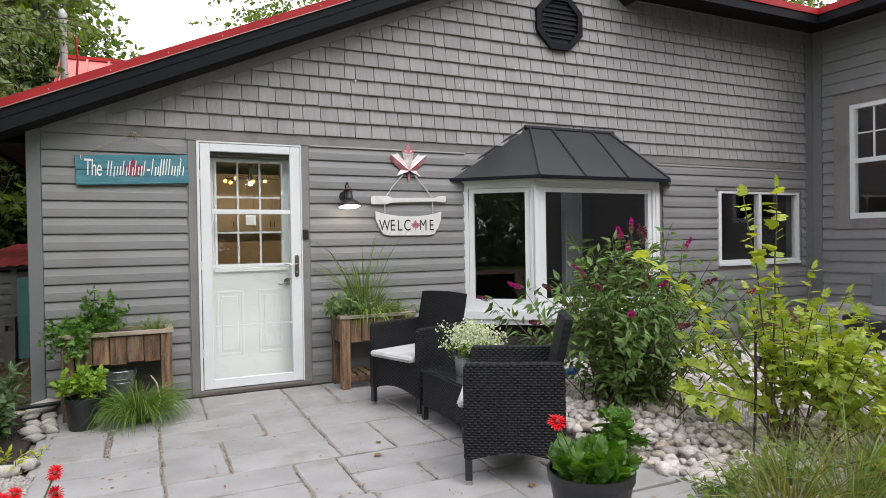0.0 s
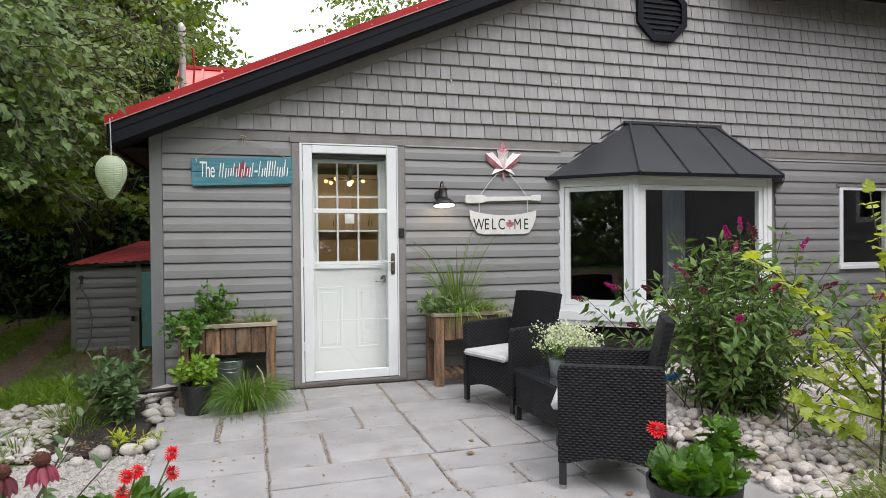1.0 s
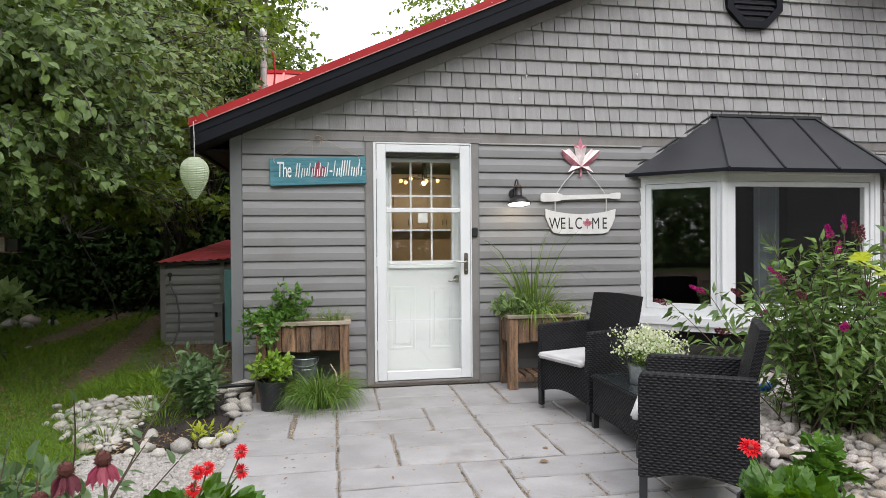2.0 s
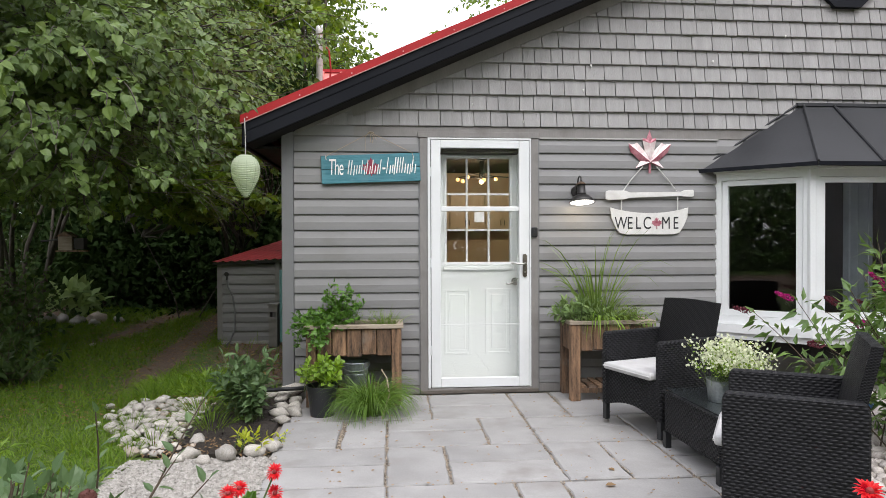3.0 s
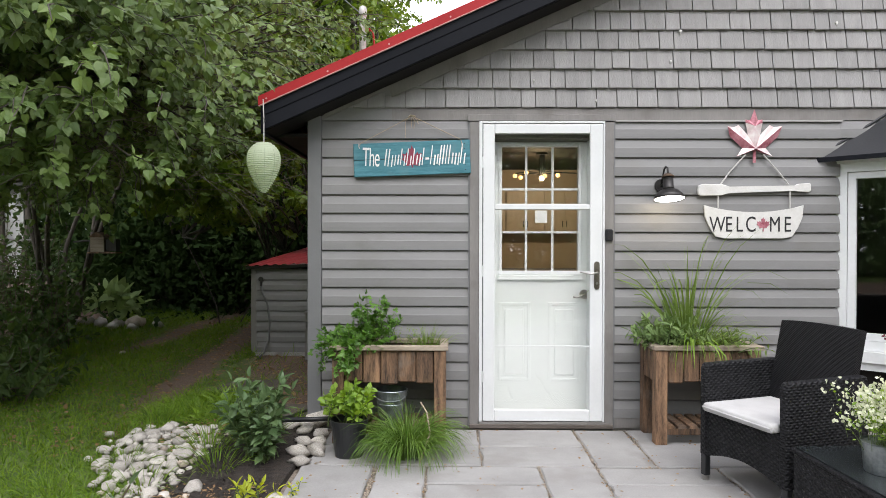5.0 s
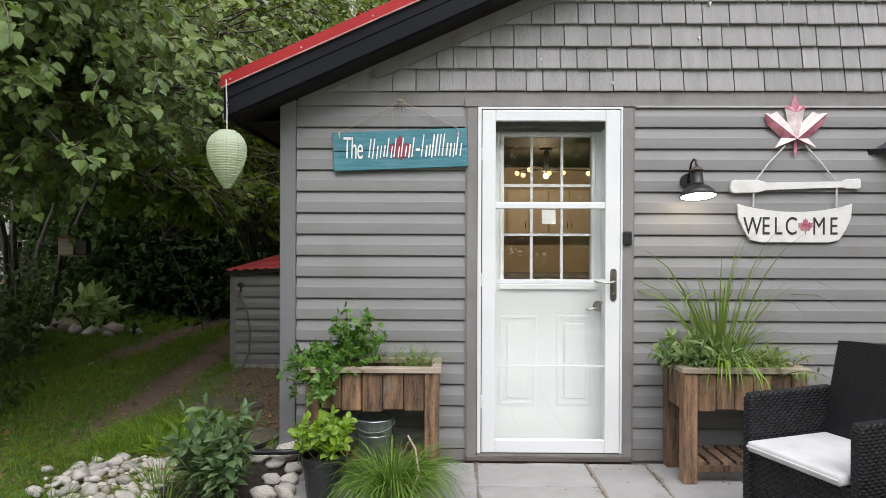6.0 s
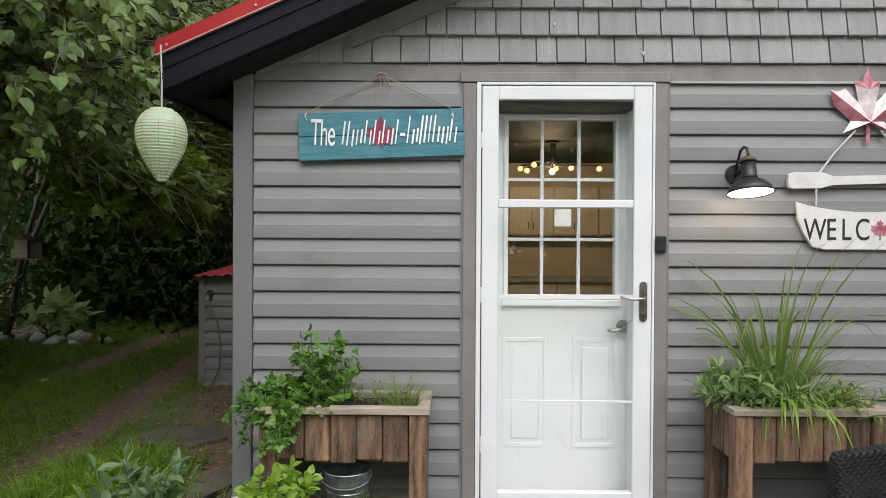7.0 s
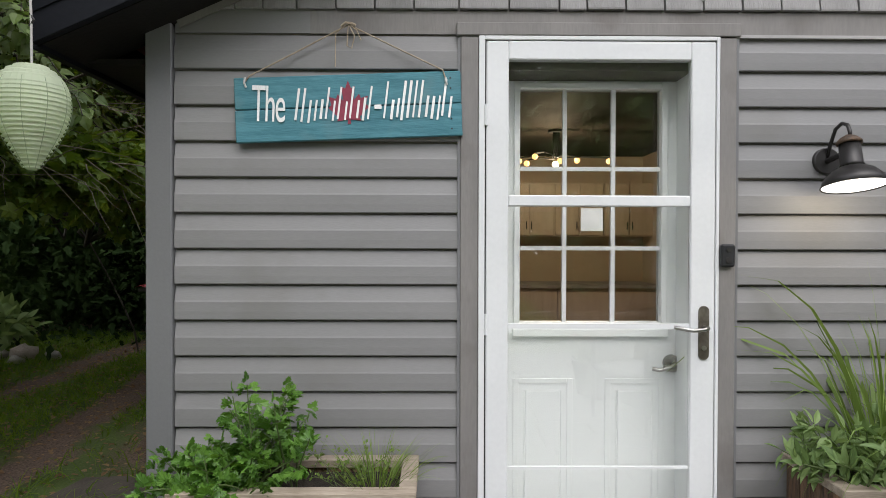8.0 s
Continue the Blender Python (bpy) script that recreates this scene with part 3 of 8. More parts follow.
g = np.random.default_rng(3)
z = 2.222
SHINGLES = []
while z < 4.45:
    x = max(-0.585, (z - 2.15) / PITCH - 0.63 - 0.06)
    while x < 8.12:
        w = round(float(g.choice([0.10, 0.12, 0.14, 0.14, 0.16, 0.18])) * 50) / 50
        if x + w > 8.13:
            w = 8.13 - x
        if w > 0.03 and z + 0.012 < soffit_z(x + w):
            SHINGLES.append((x, z + g.normal() * 0.0012, w, g.normal() * 0.003))
        x += w
    z += EXPO

for fx, fz, fr in ((1.885, 2.735, 0.010), (1.82, 2.53, 0.008), (1.31, 2.262, 0.008), (2.95, 2.79, 0.010), (0.88, 2.40, 0.007), (3.6, 3.02, 0.009), (4.9, 2.62, 0.008)):
    ring = [(fx + fr * (0.6 + 0.5 * math.sin(3 * a)) * math.cos(a), fz + 1.5 * fr * math.sin(a)) for a in (2 * math.pi * k / 9 for k in range(9))]
    part("paint_fleck", prism(ring, Y - 0.0305, Y - 0.020), M_SIGNWHITE, wall_front, "small white paint fleck")

# ---- roof ----
roof = tagged(new("roof"), "red metal cottage roof with black fascia", "roof", kind="structure")
RIDGE_X = PEAK_X
XW_EAVE = 8.30
YF, YB = 5.60, 13.5


def on_slope(x, dz=0.0):
    return EAVE_Z + PITCH * (x - EAVE_X) + dz


part("roof_sheet", prism([(EAVE_X, on_slope(EAVE_X)), (RIDGE_X, on_slope(RIDGE_X)), (RIDGE_X, on_slope(RIDGE_X, -0.03)), (EAVE_X, on_slope(EAVE_X, -0.03))], YF + 0.012, YB), M_REDOLD, roof)
part("rake_trim", prism([(EAVE_X - 0.004, on_slope(EAVE_X, 0.004)), (RIDGE_X, on_slope(RIDGE_X, 0.004)), (RIDGE_X, on_slope(RIDGE_X, -0.060)), (EAVE_X - 0.004, on_slope(EAVE_X, -0.057))], YF - 0.012, YF + 0.01), M_RED, roof, "bright red metal rake trim")
part("rake_fascia", prism([(EAVE_X + 0.012, on_slope(EAVE_X + 0.012, -0.060)), (RIDGE_X, on_slope(RIDGE_X, -0.063)), (RIDGE_X, on_slope(RIDGE_X, -0.232)), (EAVE_X + 0.012, on_slope(EAVE_X + 0.012, -0.227))], YF, YF + 0.03), M_FASCIA, roof, "black metal fascia board", bevel=0.003)
part("fascia_bead", prism([(EAVE_X + 0.012, on_slope(EAVE_X + 0.012, -0.126)), (RIDGE_X, on_slope(RIDGE_X, -0.130)), (RIDGE_X, on_slope(RIDGE_X, -0.135)), (EAVE_X + 0.012, on_slope(EAVE_X + 0.012, -0.131))], YF - 0.006, YF), M_FASCIA, roof)
# pale strip: the highlight along the trim's lower lip put into colour
part("trim_lip", prism([(EAVE_X, on_slope(EAVE_X, -0.0575)), (RIDGE_X, on_slope(RIDGE_X, -0.0605)), (RIDGE_X, on_slope(RIDGE_X, -0.0665)), (EAVE_X, on_slope(EAVE_X, -0.0635))], YF - 0.017, YF - 0.001), M_REDLIP, roof, "lower lip of the rake trim, its highlight as a pale colour")
for k in range(14):
    xs_r = EAVE_X + 0.05 + k * 0.40
    part("roof_screw", tube([(xs_r, YF - 0.016, on_slope(xs_r, -0.034)), (xs_r, YF - 0.012, on_slope(xs_r, -0.034))], 0.006, 8), M_REDLIP, roof)
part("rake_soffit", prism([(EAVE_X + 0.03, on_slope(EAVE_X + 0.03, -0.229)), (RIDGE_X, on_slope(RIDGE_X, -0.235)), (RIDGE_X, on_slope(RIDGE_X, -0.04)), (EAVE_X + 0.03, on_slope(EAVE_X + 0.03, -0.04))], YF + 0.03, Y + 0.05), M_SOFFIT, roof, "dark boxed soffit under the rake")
part("eave_fascia", box(EAVE_X, EAVE_X + 0.03, YF + 0.03, YB, 2.0, 2.19), M_FASCIA, roof)
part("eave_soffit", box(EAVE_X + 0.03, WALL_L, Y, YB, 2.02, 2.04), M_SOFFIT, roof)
for i in range(18):
    yy = YF + 0.3 + i * 0.42
    part("roof_rib", prism([(EAVE_X, on_slope(EAVE_X, 0.02)), (RIDGE_X, on_slope(RIDGE_X, 0.02)), (RIDGE_X, on_slope(RIDGE_X)), (EAVE_X, on_slope(EAVE_X))], yy, yy + 0.03), M_REDOLD, roof)
# level upper eave
YE, XE = 5.35, 7.66
part("upper_fascia", box(LEVEL_X, XE, YE, YE + 0.03, 3.865, 3.965), M_FASCIA, roof)
part("upper_trim", box(LEVEL_X, XE, YE - 0.016, YE + 0.004, 3.967, 4.045), M_RED, roof)
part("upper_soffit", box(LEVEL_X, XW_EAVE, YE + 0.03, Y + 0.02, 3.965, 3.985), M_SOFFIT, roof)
part("upper_sheet", prism([(YE, 4.02), (YB, 5.4), (YB, 5.37), (YE, 3.99)], LEVEL_X, 12.0, axis="x"), M_REDOLD, roof)
zp = on_slope(PEAK_X)
part("right_fascia", prism([(PEAK_X, zp), (LEVEL_X, 4.045), (LEVEL_X, 3.865), (PEAK_X, zp - 0.25)], YF, YF + 0.03), M_FASCIA, roof)
part("right_sheet", prism([(PEAK_X, zp), (LEVEL_X, 4.045), (LEVEL_X, 4.015), (PEAK_X, zp - 0.03)], YF + 0.03, YB), M_REDOLD, roof)
part("right_soffit", prism([(PEAK_X, zp - 0.20), (LEVEL_X, 3.90), (LEVEL_X, 3.87), (PEAK_X, zp - 0.25)], YF + 0.03, Y + 0.02), M_SOFFIT, roof)

# rear part of the roof, higher, faded red with ribs
rear_roof = tagged(new("rear_roof"), "faded red ribbed metal roof of the rear wing", "roof", kind="structure")
part("roof_sheet", prism([(10.2, 3.15), (11.6, 4.18), (11.6, 4.12), (10.2, 3.09)], -1.0, 3.2, axis="x"), M_REDOLD, rear_roof)
for i in range(14):
    xx = -0.98 + i * 0.3
    part("roof_rib", prism([(10.2, 3.19), (11.6, 4.22), (11.6, 4.18), (10.2, 3.15)], xx, xx + 0.035, axis="x"), M_REDOLD, rear_roof)
part("ridge_cap", box(-1.02, 3.2, 11.55, 11.68, 4.17, 4.225), M_RED, rear_roof)
part("gable_trim", prism([(10.18, 3.19), (11.62, 4.25), (11.62, 4.09), (10.18, 3.03)], -1.03, -0.995, axis="x"), M_RED, rear_roof)
part("gable_wall", prism([(10.4, 2.0), (12.6, 2.0), (12.6, 3.5), (11.6, 4.08), (10.4, 3.2)], -0.8, -0.7, axis="x"), M_SIDING, rear_roof)

# remaining outer walls that close the house
for nm, b in (("wall_side", box(WALL_L, WALL_L + 0.15, Y + 0.155, 13.4, -0.1, 2.1)), ("wall_back", box(WALL_L, 12.0, 13.4, 13.55, -0.1, 4.2))):
    tagged(part(nm, b, M_SIDING), "plain grey outer wall of the cottage", "wall", kind="structure")

# ---- right-hand wing ----
XW = 8.30
wall_wing = tagged(new("wall_wing"), "grey clapboard wall of the adjoining wing", "wall", kind="structure")
WW = (4.60, 5.36, 1.46, 2.91)
bm = bmesh.new()
for y0, y1, z0, z1 in ((-3.0, WW[0], -0.1, 4.1), (WW[1], Y + 0.15, -0.1, 4.1), (WW[0], WW[1], -0.1, WW[2]), (WW[0], WW[1], WW[3], 4.1)):
    box(XW, XW + 0.15, y0, y1, z0, z1, bm)
part("sheathing", bm, M_TRIM, wall_wing)
wing_prof = ((0.0, 0.0), (-0.026, 0.0), (-0.004, 0.15), (0.0, 0.15))
for k in range(28):
    z = 0.05 + k * 0.1445
    for y0, y1 in ((-3.0, WW[0] - 0.2), (WW[0] - 0.2, WW[1] + 0.2), (WW[1] + 0.2, Y - 0.14)):
        if y0 > 4 and y1 < 5.6 and z + 0.12 > WW[2] - 0.13 and z < WW[3] + 0.12:
            continue
        part("wing_board", moved(prism([(XW + a, z + b) for a, b in wing_prof], y0, y1), Matrix.Identity(4)), M_SIDING, wall_wing)
part("corner_board", box(XW - 0.036, XW, Y - 0.15, Y - 0.032, -0.02, 4.06), M_CORNER, wall_wing)
part("window_casing", box(XW - 0.03, XW, WW[1], WW[1] + 0.2, WW[2] - 0.13, WW[3] + 0.14), M_TRIM, wall_wing)
part("window_casing", box(XW - 0.03, XW, WW[0] - 0.2, WW[1], WW[3], WW[3] + 0.14), M_TRIM, wall_wing)
part("window_casing", box(XW - 0.03, XW, WW[0] - 0.2, WW[1], WW[2] - 0.13, WW[2]), M_TRIM, wall_wing)
part("wing_fascia", box(XE, XE + 0.03, -3.0, YE, 3.865, 3.965), M_FASCIA, wall_wing)
part("wing_trim", box(XE - 0.016, XE + 0.004, -3.0, YE - 0.017, 3.967, 4.045), M_RED, wall_wing)
part("wing_soffit", box(XE + 0.03, XW + 0.1, -3.0, YE + 0.028, 3.965, 3.985), M_SOFFIT, wall_wing)
part("wing_roof_sheet", prism([(XE, 4.02), (12.0, 5.6), (12.0, 5.57), (XE, 3.99)], -3.0, YE), M_REDOLD, wall_wing)

window_3 = tagged(new("window_3"), "white double-hung window with muntins in the wing", "window", kind="structure")
bm = bmesh.new()
for y0, y1, z0, z1 in ((WW[0], WW[0] + 0.06, WW[2], WW[3]), (WW[1] - 0.06, WW[1], WW[2], WW[3]), (WW[0] + 0.06, WW[1] - 0.06, WW[2], WW[2] + 0.07),
                       (WW[0] + 0.06, WW[1] - 0.06, WW[3] - 0.06, WW[3]), (WW[0] + 0.06, WW[1] - 0.06, 2.16, 2.22)):
    box(XW - 0.02, XW + 0.06, y0, y1, z0, z1, bm)
part("window_frame", bm, M_WHITE, window_3)
for y in (4.83, 5.07):
    part("muntin", box(XW + 0.01, XW + 0.025, y, y + 0.018, 2.22, 2.85), M_WHITE, window_3)
part("muntin", box(XW + 0.01, XW + 0.025, 4.66, 5.30, 2.53, 2.548), M_WHITE, window_3)
for z0, z1 in ((1.53, 2.16), (2.22, 2.85)):
    part("pane", box(XW + 0.03, XW + 0.036, 4.66, 5.30, z0, z1), M_GLASS, window_3).visible_shadow = False

# ---- octagonal gable vent ----
vent = thing("gable_vent", "black octagonal louvred gable vent on shingles", "vent", (4.145, Y - 0.016, 3.565))
oct_pts = [(0.315 * math.cos(a), 0.315 * math.sin(a)) for a in (math.pi / 8 + k * math.pi / 4 for k in range(8))]
oct_in = [(0.245 * math.cos(a), 0.245 * math.sin(a)) for a in (math.pi / 8 + k * math.pi / 4 for k in range(8))]
bm = bmesh.new()
for k in range(8):
    prism([oct_pts[k], oct_pts[(k + 1) % 8], oct_in[(k + 1) % 8], oct_in[k]], -0.045, 0.0, bm)
part("vent_frame", bm, M_FASCIA, vent)
part("backing", prism(oct_in, -0.012, -0.002), M_BLACK, vent)
for k in range(9):
    zz = -0.21 + k * 0.0525
    half = min(0.225, 0.33 - abs(zz)) if abs(zz) > 0.095 else 0.225
    part("slat", prism([(-0.034, zz - 0.012), (-0.030, zz - 0.016), (-0.012, zz + 0.018), (-0.016, zz + 0.022)], -half, half, axis="x"), M_FASCIA, vent)

# ---- storm door and inner door ----
door_1 = tagged(new("door_1"), "closed white storm door over a white nine-lite panel door", "door", kind="structure")
x0, x1, zb, zt = 0.505, 1.37, 0.046, 2.12
YD = 5.845
part("casing", box(0.440, 0.5045, YD - 0.006, Y + 0.02, 0.0, 2.118), M_TRIM, door_1, "grey weathered door casing", bevel=0.003)
part("casing", box(1.3705, 1.432, YD - 0.006, Y + 0.02, 0.0, 2.118), M_TRIM, door_1, "grey weathered door casing", bevel=0.003)
part("head_casing", box(0.425, 1.445, YD - 0.012, Y + 0.02, 2.121, 2.168), M_TRIM, door_1, bevel=0.003)
part("threshold", box(0.44, 1.43, YD - 0.022, Y + 0.14, 0.0, 0.030), M_THRESH, door_1, "dark weathered wooden threshold", bevel=0.004)
part("sill_plate", box(0.505, 1.37, YD - 0.016, Y + 0.14, 0.031, 0.044), M_TRIM, door_1)
bm = bmesh.new()
for a, b, c, d in ((x0, x0 + 0.022, zb, zt), (x1 - 0.012, x1, zb, zt), (x0 + 0.022, x1 - 0.012, zt - 0.014, zt)):
    box(a, b, YD - 0.012, YD + 0.06, c, d, bm)
part("storm_frame", bm, M_WHITE, door_1, bevel=0.002)
for z in (0.32, 1.05, 1.80):
    part("hinge", tube([(x0 + 0.027, YD - 0.012, z), (x0 + 0.027, YD - 0.012, z + 0.075)], 0.006, 8), M_WHITE, door_1)
part("hinge_line", box(x0 + 0.0225, x0 + 0.0265, YD - 0.006, YD + 0.01, zb, zt - 0.016), M_BLACK, door_1)
sash = part("storm_sash", box(x0 + 0.027, 0.612, YD - 0.010, YD + 0.028, zb + 0.004, zt - 0.018), M_WHITE, door_1, bevel=0.004)
part("sash_stile", box(1.268, x1 - 0.014, YD - 0.010, YD + 0.028, zb + 0.004, zt - 0.018), M_WHITE, door_1, bevel=0.004)
part("sash_top_rail", box(0.6125, 1.2675, YD - 0.010, YD + 0.028, 2.035, zt - 0.018), M_WHITE, door_1, bevel=0.004)
part("sash_middle_rail", box(0.6125, 1.2675, YD - 0.006, YD + 0.022, 1.512, 1.552), M_WHITE, door_1, bevel=0.004)
part("sash_bottom_rail", box(0.6125, 1.2675, YD - 0.010, YD + 0.028, zb + 0.004, 0.128), M_WHITE, door_1, bevel=0.004)
part("sash_bead", box(0.6125, 1.2675, YD - 0.004, YD + 0.014, 1.072, 1.090), M_WHITE, door_1)
part("sash_bead", box(0.6125, 1.2675, YD - 0.002, YD + 0.012, 0.564, 0.573), M_WHITE, door_1)
for z0, z1 in ((0.128, 0.564), (0.573, 1.072), (1.09, 1.512), (1.552, 2.035)):
    part("storm_pane", box(0.6125, 1.2675, YD + 0.006, YD + 0.010, z0, z1), M_GLASS, door_1).visible_shadow = False
stadium = [(1.3155 + 0.0185 * math.cos(a), 1.1375 + 0.0185 * math.sin(a)) for a in (math.pi * k / 8 for k in range(9))] + [(1.3155 - 0.0185 * math.cos(a), 0.9805 - 0.0185 * math.sin(a)) for a in (math.pi * k / 8 for k in range(9))]
part("lock_plate", prism(stadium, YD - 0.016, YD - 0.010), M_OARWORN, door_1, "worn bronze lock plate")
lever = tube([(1.316, YD - 0.016, 1.080), (1.316, YD - 0.05, 1.080), (1.303, YD - 0.055, 1.076), (1.262, YD - 0.055, 1.072), (1.195, YD - 0.052, 1.084)], 0.007, 8)
part("storm_lever", lever, M_NICKEL, door_1, "nickel lever handle", smooth=True)
part("keyhole", tube([(1.316, YD - 0.019, 1.005), (1.316, YD - 0.016, 1.005)], 0.009, 12), M_NICKEL, door_1)

# inner door
YI = 6.02
part("jamb", box(0.515, 0.60, 5.876, YI + 0.09, 0.06, 2.115), M_DOORWHITE, door_1)
part("jamb", box(1.285, 1.365, 5.876, YI + 0.09, 0.06, 2.115), M_DOORWHITE, door_1)
part("head_jamb", box(0.60, 1.285, 5.876, YI + 0.09, 2.008, 2.115), M_HEAD, door_1, "head jamb, dark taupe for the shade at the recess top")
GX = (0.676, 0.851, 1.040, 1.223)
GZ = (1.074, 1.360, 1.668, 1.974)
bm = bmesh.new()
for a, b, c, d in ((0.60, GX[0], 0.065, 2.006), (GX[3], 1.285, 0.065, 2.006), (GX[0], GX[3], 0.065, GZ[0]), (GX[0], GX[3], GZ[3], 2.006)):
    box(a, b, YI, YI + 0.044, c, d, bm)
part("door_slab", bm, M_DOORWHITE, door_1)
bm = bmesh.new()
for a, b, c, d in ((0.653, GX[0], 1.052, 1.998), (GX[3], 1.247, 1.052, 1.998), (GX[0], GX[3], 1.052, GZ[0]), (GX[0], GX[3], GZ[3], 1.998)):
    box(a, b, YI - 0.014, YI, c, d, bm)
part("lite_frame", bm, M_DOORWHITE, door_1, bevel=0.003)
part("lite_ledge", box(0.648, 1.252, YI - 0.020, YI, 1.018, 1.051), M_DOORWHITE, door_1, bevel=0.003)
for xm in GX[1:3]:
    part("muntin", box(xm - 0.008, xm + 0.008, YI + 0.004, YI + 0.020, GZ[0], GZ[3]), M_WHITE, door_1)
for zm in GZ[1:3]:
    part("muntin", box(GX[0], GX[3], YI + 0.006, YI + 0.018, zm - 0.008, zm + 0.008), M_WHITE, door_1)
part("lite_pane", box(GX[0], GX[3], YI + 0.022, YI + 0.027, GZ[0], GZ[3]), M_GLASS, door_1).visible_shadow = False
for a, b in ((0.652, 0.884), (1.010, 1.240)):
    bm = bmesh.new()
    for p, q, r, s in ((a, a + 0.022, 0.29, 0.855), (b - 0.022, b, 0.29, 0.855), (a + 0.022, b - 0.022, 0.29, 0.312), (a + 0.022, b - 0.022, 0.833, 0.855)):
        box(p, q, YI - 0.0035, YI, r, s, bm)
    part("panel_moulding", bm, M_DOORWHITE, door_1, bevel=0.0016)
    part("raised_panel", box(a + 0.045, b - 0.045, YI - 0.006, YI, 0.335, 0.81), M_DOORWHITE, door_1, bevel=0.005)
part("rosette", tube([(1.268, YI - 0.016, 0.915), (1.268, YI, 0.915)], 0.034, 20), M_NICKEL, door_1)
part("door_lever", tube([(1.268, YI - 0.014, 0.915), (1.268, YI - 0.048, 0.915), (1.236, YI - 0.05, 0.904), (1.205, YI - 0.05, 0.896), (1.180, YI - 0.048, 0.902)], 0.008, 8), M_NICKEL, door_1, smooth=True)

note = tagged(part("paper_note", box(0.918, 1.004, YI + 0.017, YI + 0.0185, 1.428, 1.516), M_PAPER), "small white paper note taped to the door glass", "note")
bell = thing("doorbell", "black battery video doorbell on the casing", "doorbell", (1.397, YD - 0.006, 1.337))
part("bell_body", box(-0.026, 0.026, -0.022, 0.0, -0.041, 0.041), M_BLACK, bell, bevel=0.007)
part("button", tube([(0, -0.0245, -0.016), (0, -0.0215, -0.016)], 0.011, 14), M_IRON, bell)
part("lens", tube([(0, -0.0245, 0.020), (0, -0.0215, 0.020)], 0.008, 14), M_IRON, bell)

for xx in (0.430, 1.4325):
    part("j_channel", box(xx, xx + 0.0095, Y - 0.026, Y, 0.0, 2.118), M_CORNER, door_1)

# ---- bay window ----
window_1 = tagged(new("window_1"), "white vinyl bay window with a black metal roof", "window", kind="structure")
BX0, BX1, BF0, BF1, BYF = 2.97, 5.53, 3.54, 5.075, 5.40
BZ0, BZ1 = 0.46, 1.83


def bay_panel(xa, ya, xb, yb, name):
    """One flat side of the bay between two corners: frame, sash, pane."""
    length = math.hypot(xb - xa, yb - ya)
    m = pose(xa, ya, 0, 0, 0, math.degrees(math.atan2(yb - ya, xb - xa)))
    b = bmesh.new()
    for p, q, r, s in ((0.0, 0.065, BZ0 + 0.10, BZ1), (length - 0.065, length, BZ0 + 0.10, BZ1), (0.065, length - 0.065, BZ1 - 0.06, BZ1), (0.065, length - 0.065, BZ0 + 0.10, BZ0 + 0.165)):
        box(p, q, 0.0, 0.09, r, s, b)
    part(name, moved(b, m), M_WHITE, window_1)
    b = bmesh.new()
    for p, q, r, s in ((0.068, 0.115, BZ0 + 0.168, BZ1 - 0.063), (length - 0.115, length - 0.068, BZ0 + 0.168, BZ1 - 0.063),
                       (0.115, length - 0.115, BZ1 - 0.105, BZ1 - 0.063), (0.115, length - 0.115, BZ0 + 0.168, BZ0 + 0.215)):
        box(p, q, 0.014, 0.07, r, s, b)
    part("sash", moved(b, m), M_WHITE, window_1)
    part("pane", moved(box(0.115, length - 0.115, 0.035, 0.041, BZ0 + 0.215, BZ1 - 0.105), m), M_GLASS, window_1).visible_shadow = False


bay_panel(BX0, Y, BF0, BYF, "window_frame")
bay_panel(BF0, BYF, BF1, BYF, "window_frame")
bay_panel(BF1, BYF, BX1, Y, "window_frame")
for xx in (BF0, BF1):
    part("corner_mullion", box(xx - 0.028, xx + 0.028, BYF - 0.012, BYF + 0.06, BZ0 + 0.10, BZ1), M_WHITE, window_1, bevel=0.006)


def bay_slab(grow, z0, z1, name, material, label=""):
    o = [(BX0 - grow, Y), (BF0 - grow * 0.55, BYF - grow), (BF1 + grow * 0.55, BYF - grow), (BX1 + grow, Y)]
    part(name, prism(o, z0, z1, axis="z"), material, window_1, label)


bay_slab(0.045, BZ0 + 0.025, BZ0 + 0.098, "window_sill", M_WHITE)
bay_slab(0.015, BZ0 - 0.03, BZ0 + 0.023, "sill_apron", M_WHITE)
bay_slab(0.02, BZ1, BZ1 + 0.022, "head_board", M_WHITE)
# near-black block where there is only open shade below the bay
bay_slab(-0.10, BZ0 - 0.16, BZ0 - 0.032, "bay_skirt", M_SOFFIT, "near-black block standing in for shade under the bay")
# hipped metal roof with standing seams
ez, tz = 1.868, 2.425
eave = [(2.835, Y), (3.49, 5.26), (5.12, 5.26), (5.70, Y)]
top = [(3.715, Y - 0.018), (3.76, Y - 0.03), (4.80, Y - 0.03), (4.845, Y - 0.018)]
bm = bmesh.new()
lo = [bm.verts.new((a, b, ez)) for a, b in eave]
hi = [bm.verts.new((a, b, tz)) for a, b in top]
for i in range(3):
    bm.faces.new((lo[i], lo[i + 1], hi[i + 1], hi[i]))
bm.faces.new(lo[::-1])
bm.faces.new(hi)
part("bay_roof", bm, M_BAYROOF, window_1, "black metal hipped bay roof with standing seams")
bm = bmesh.new()
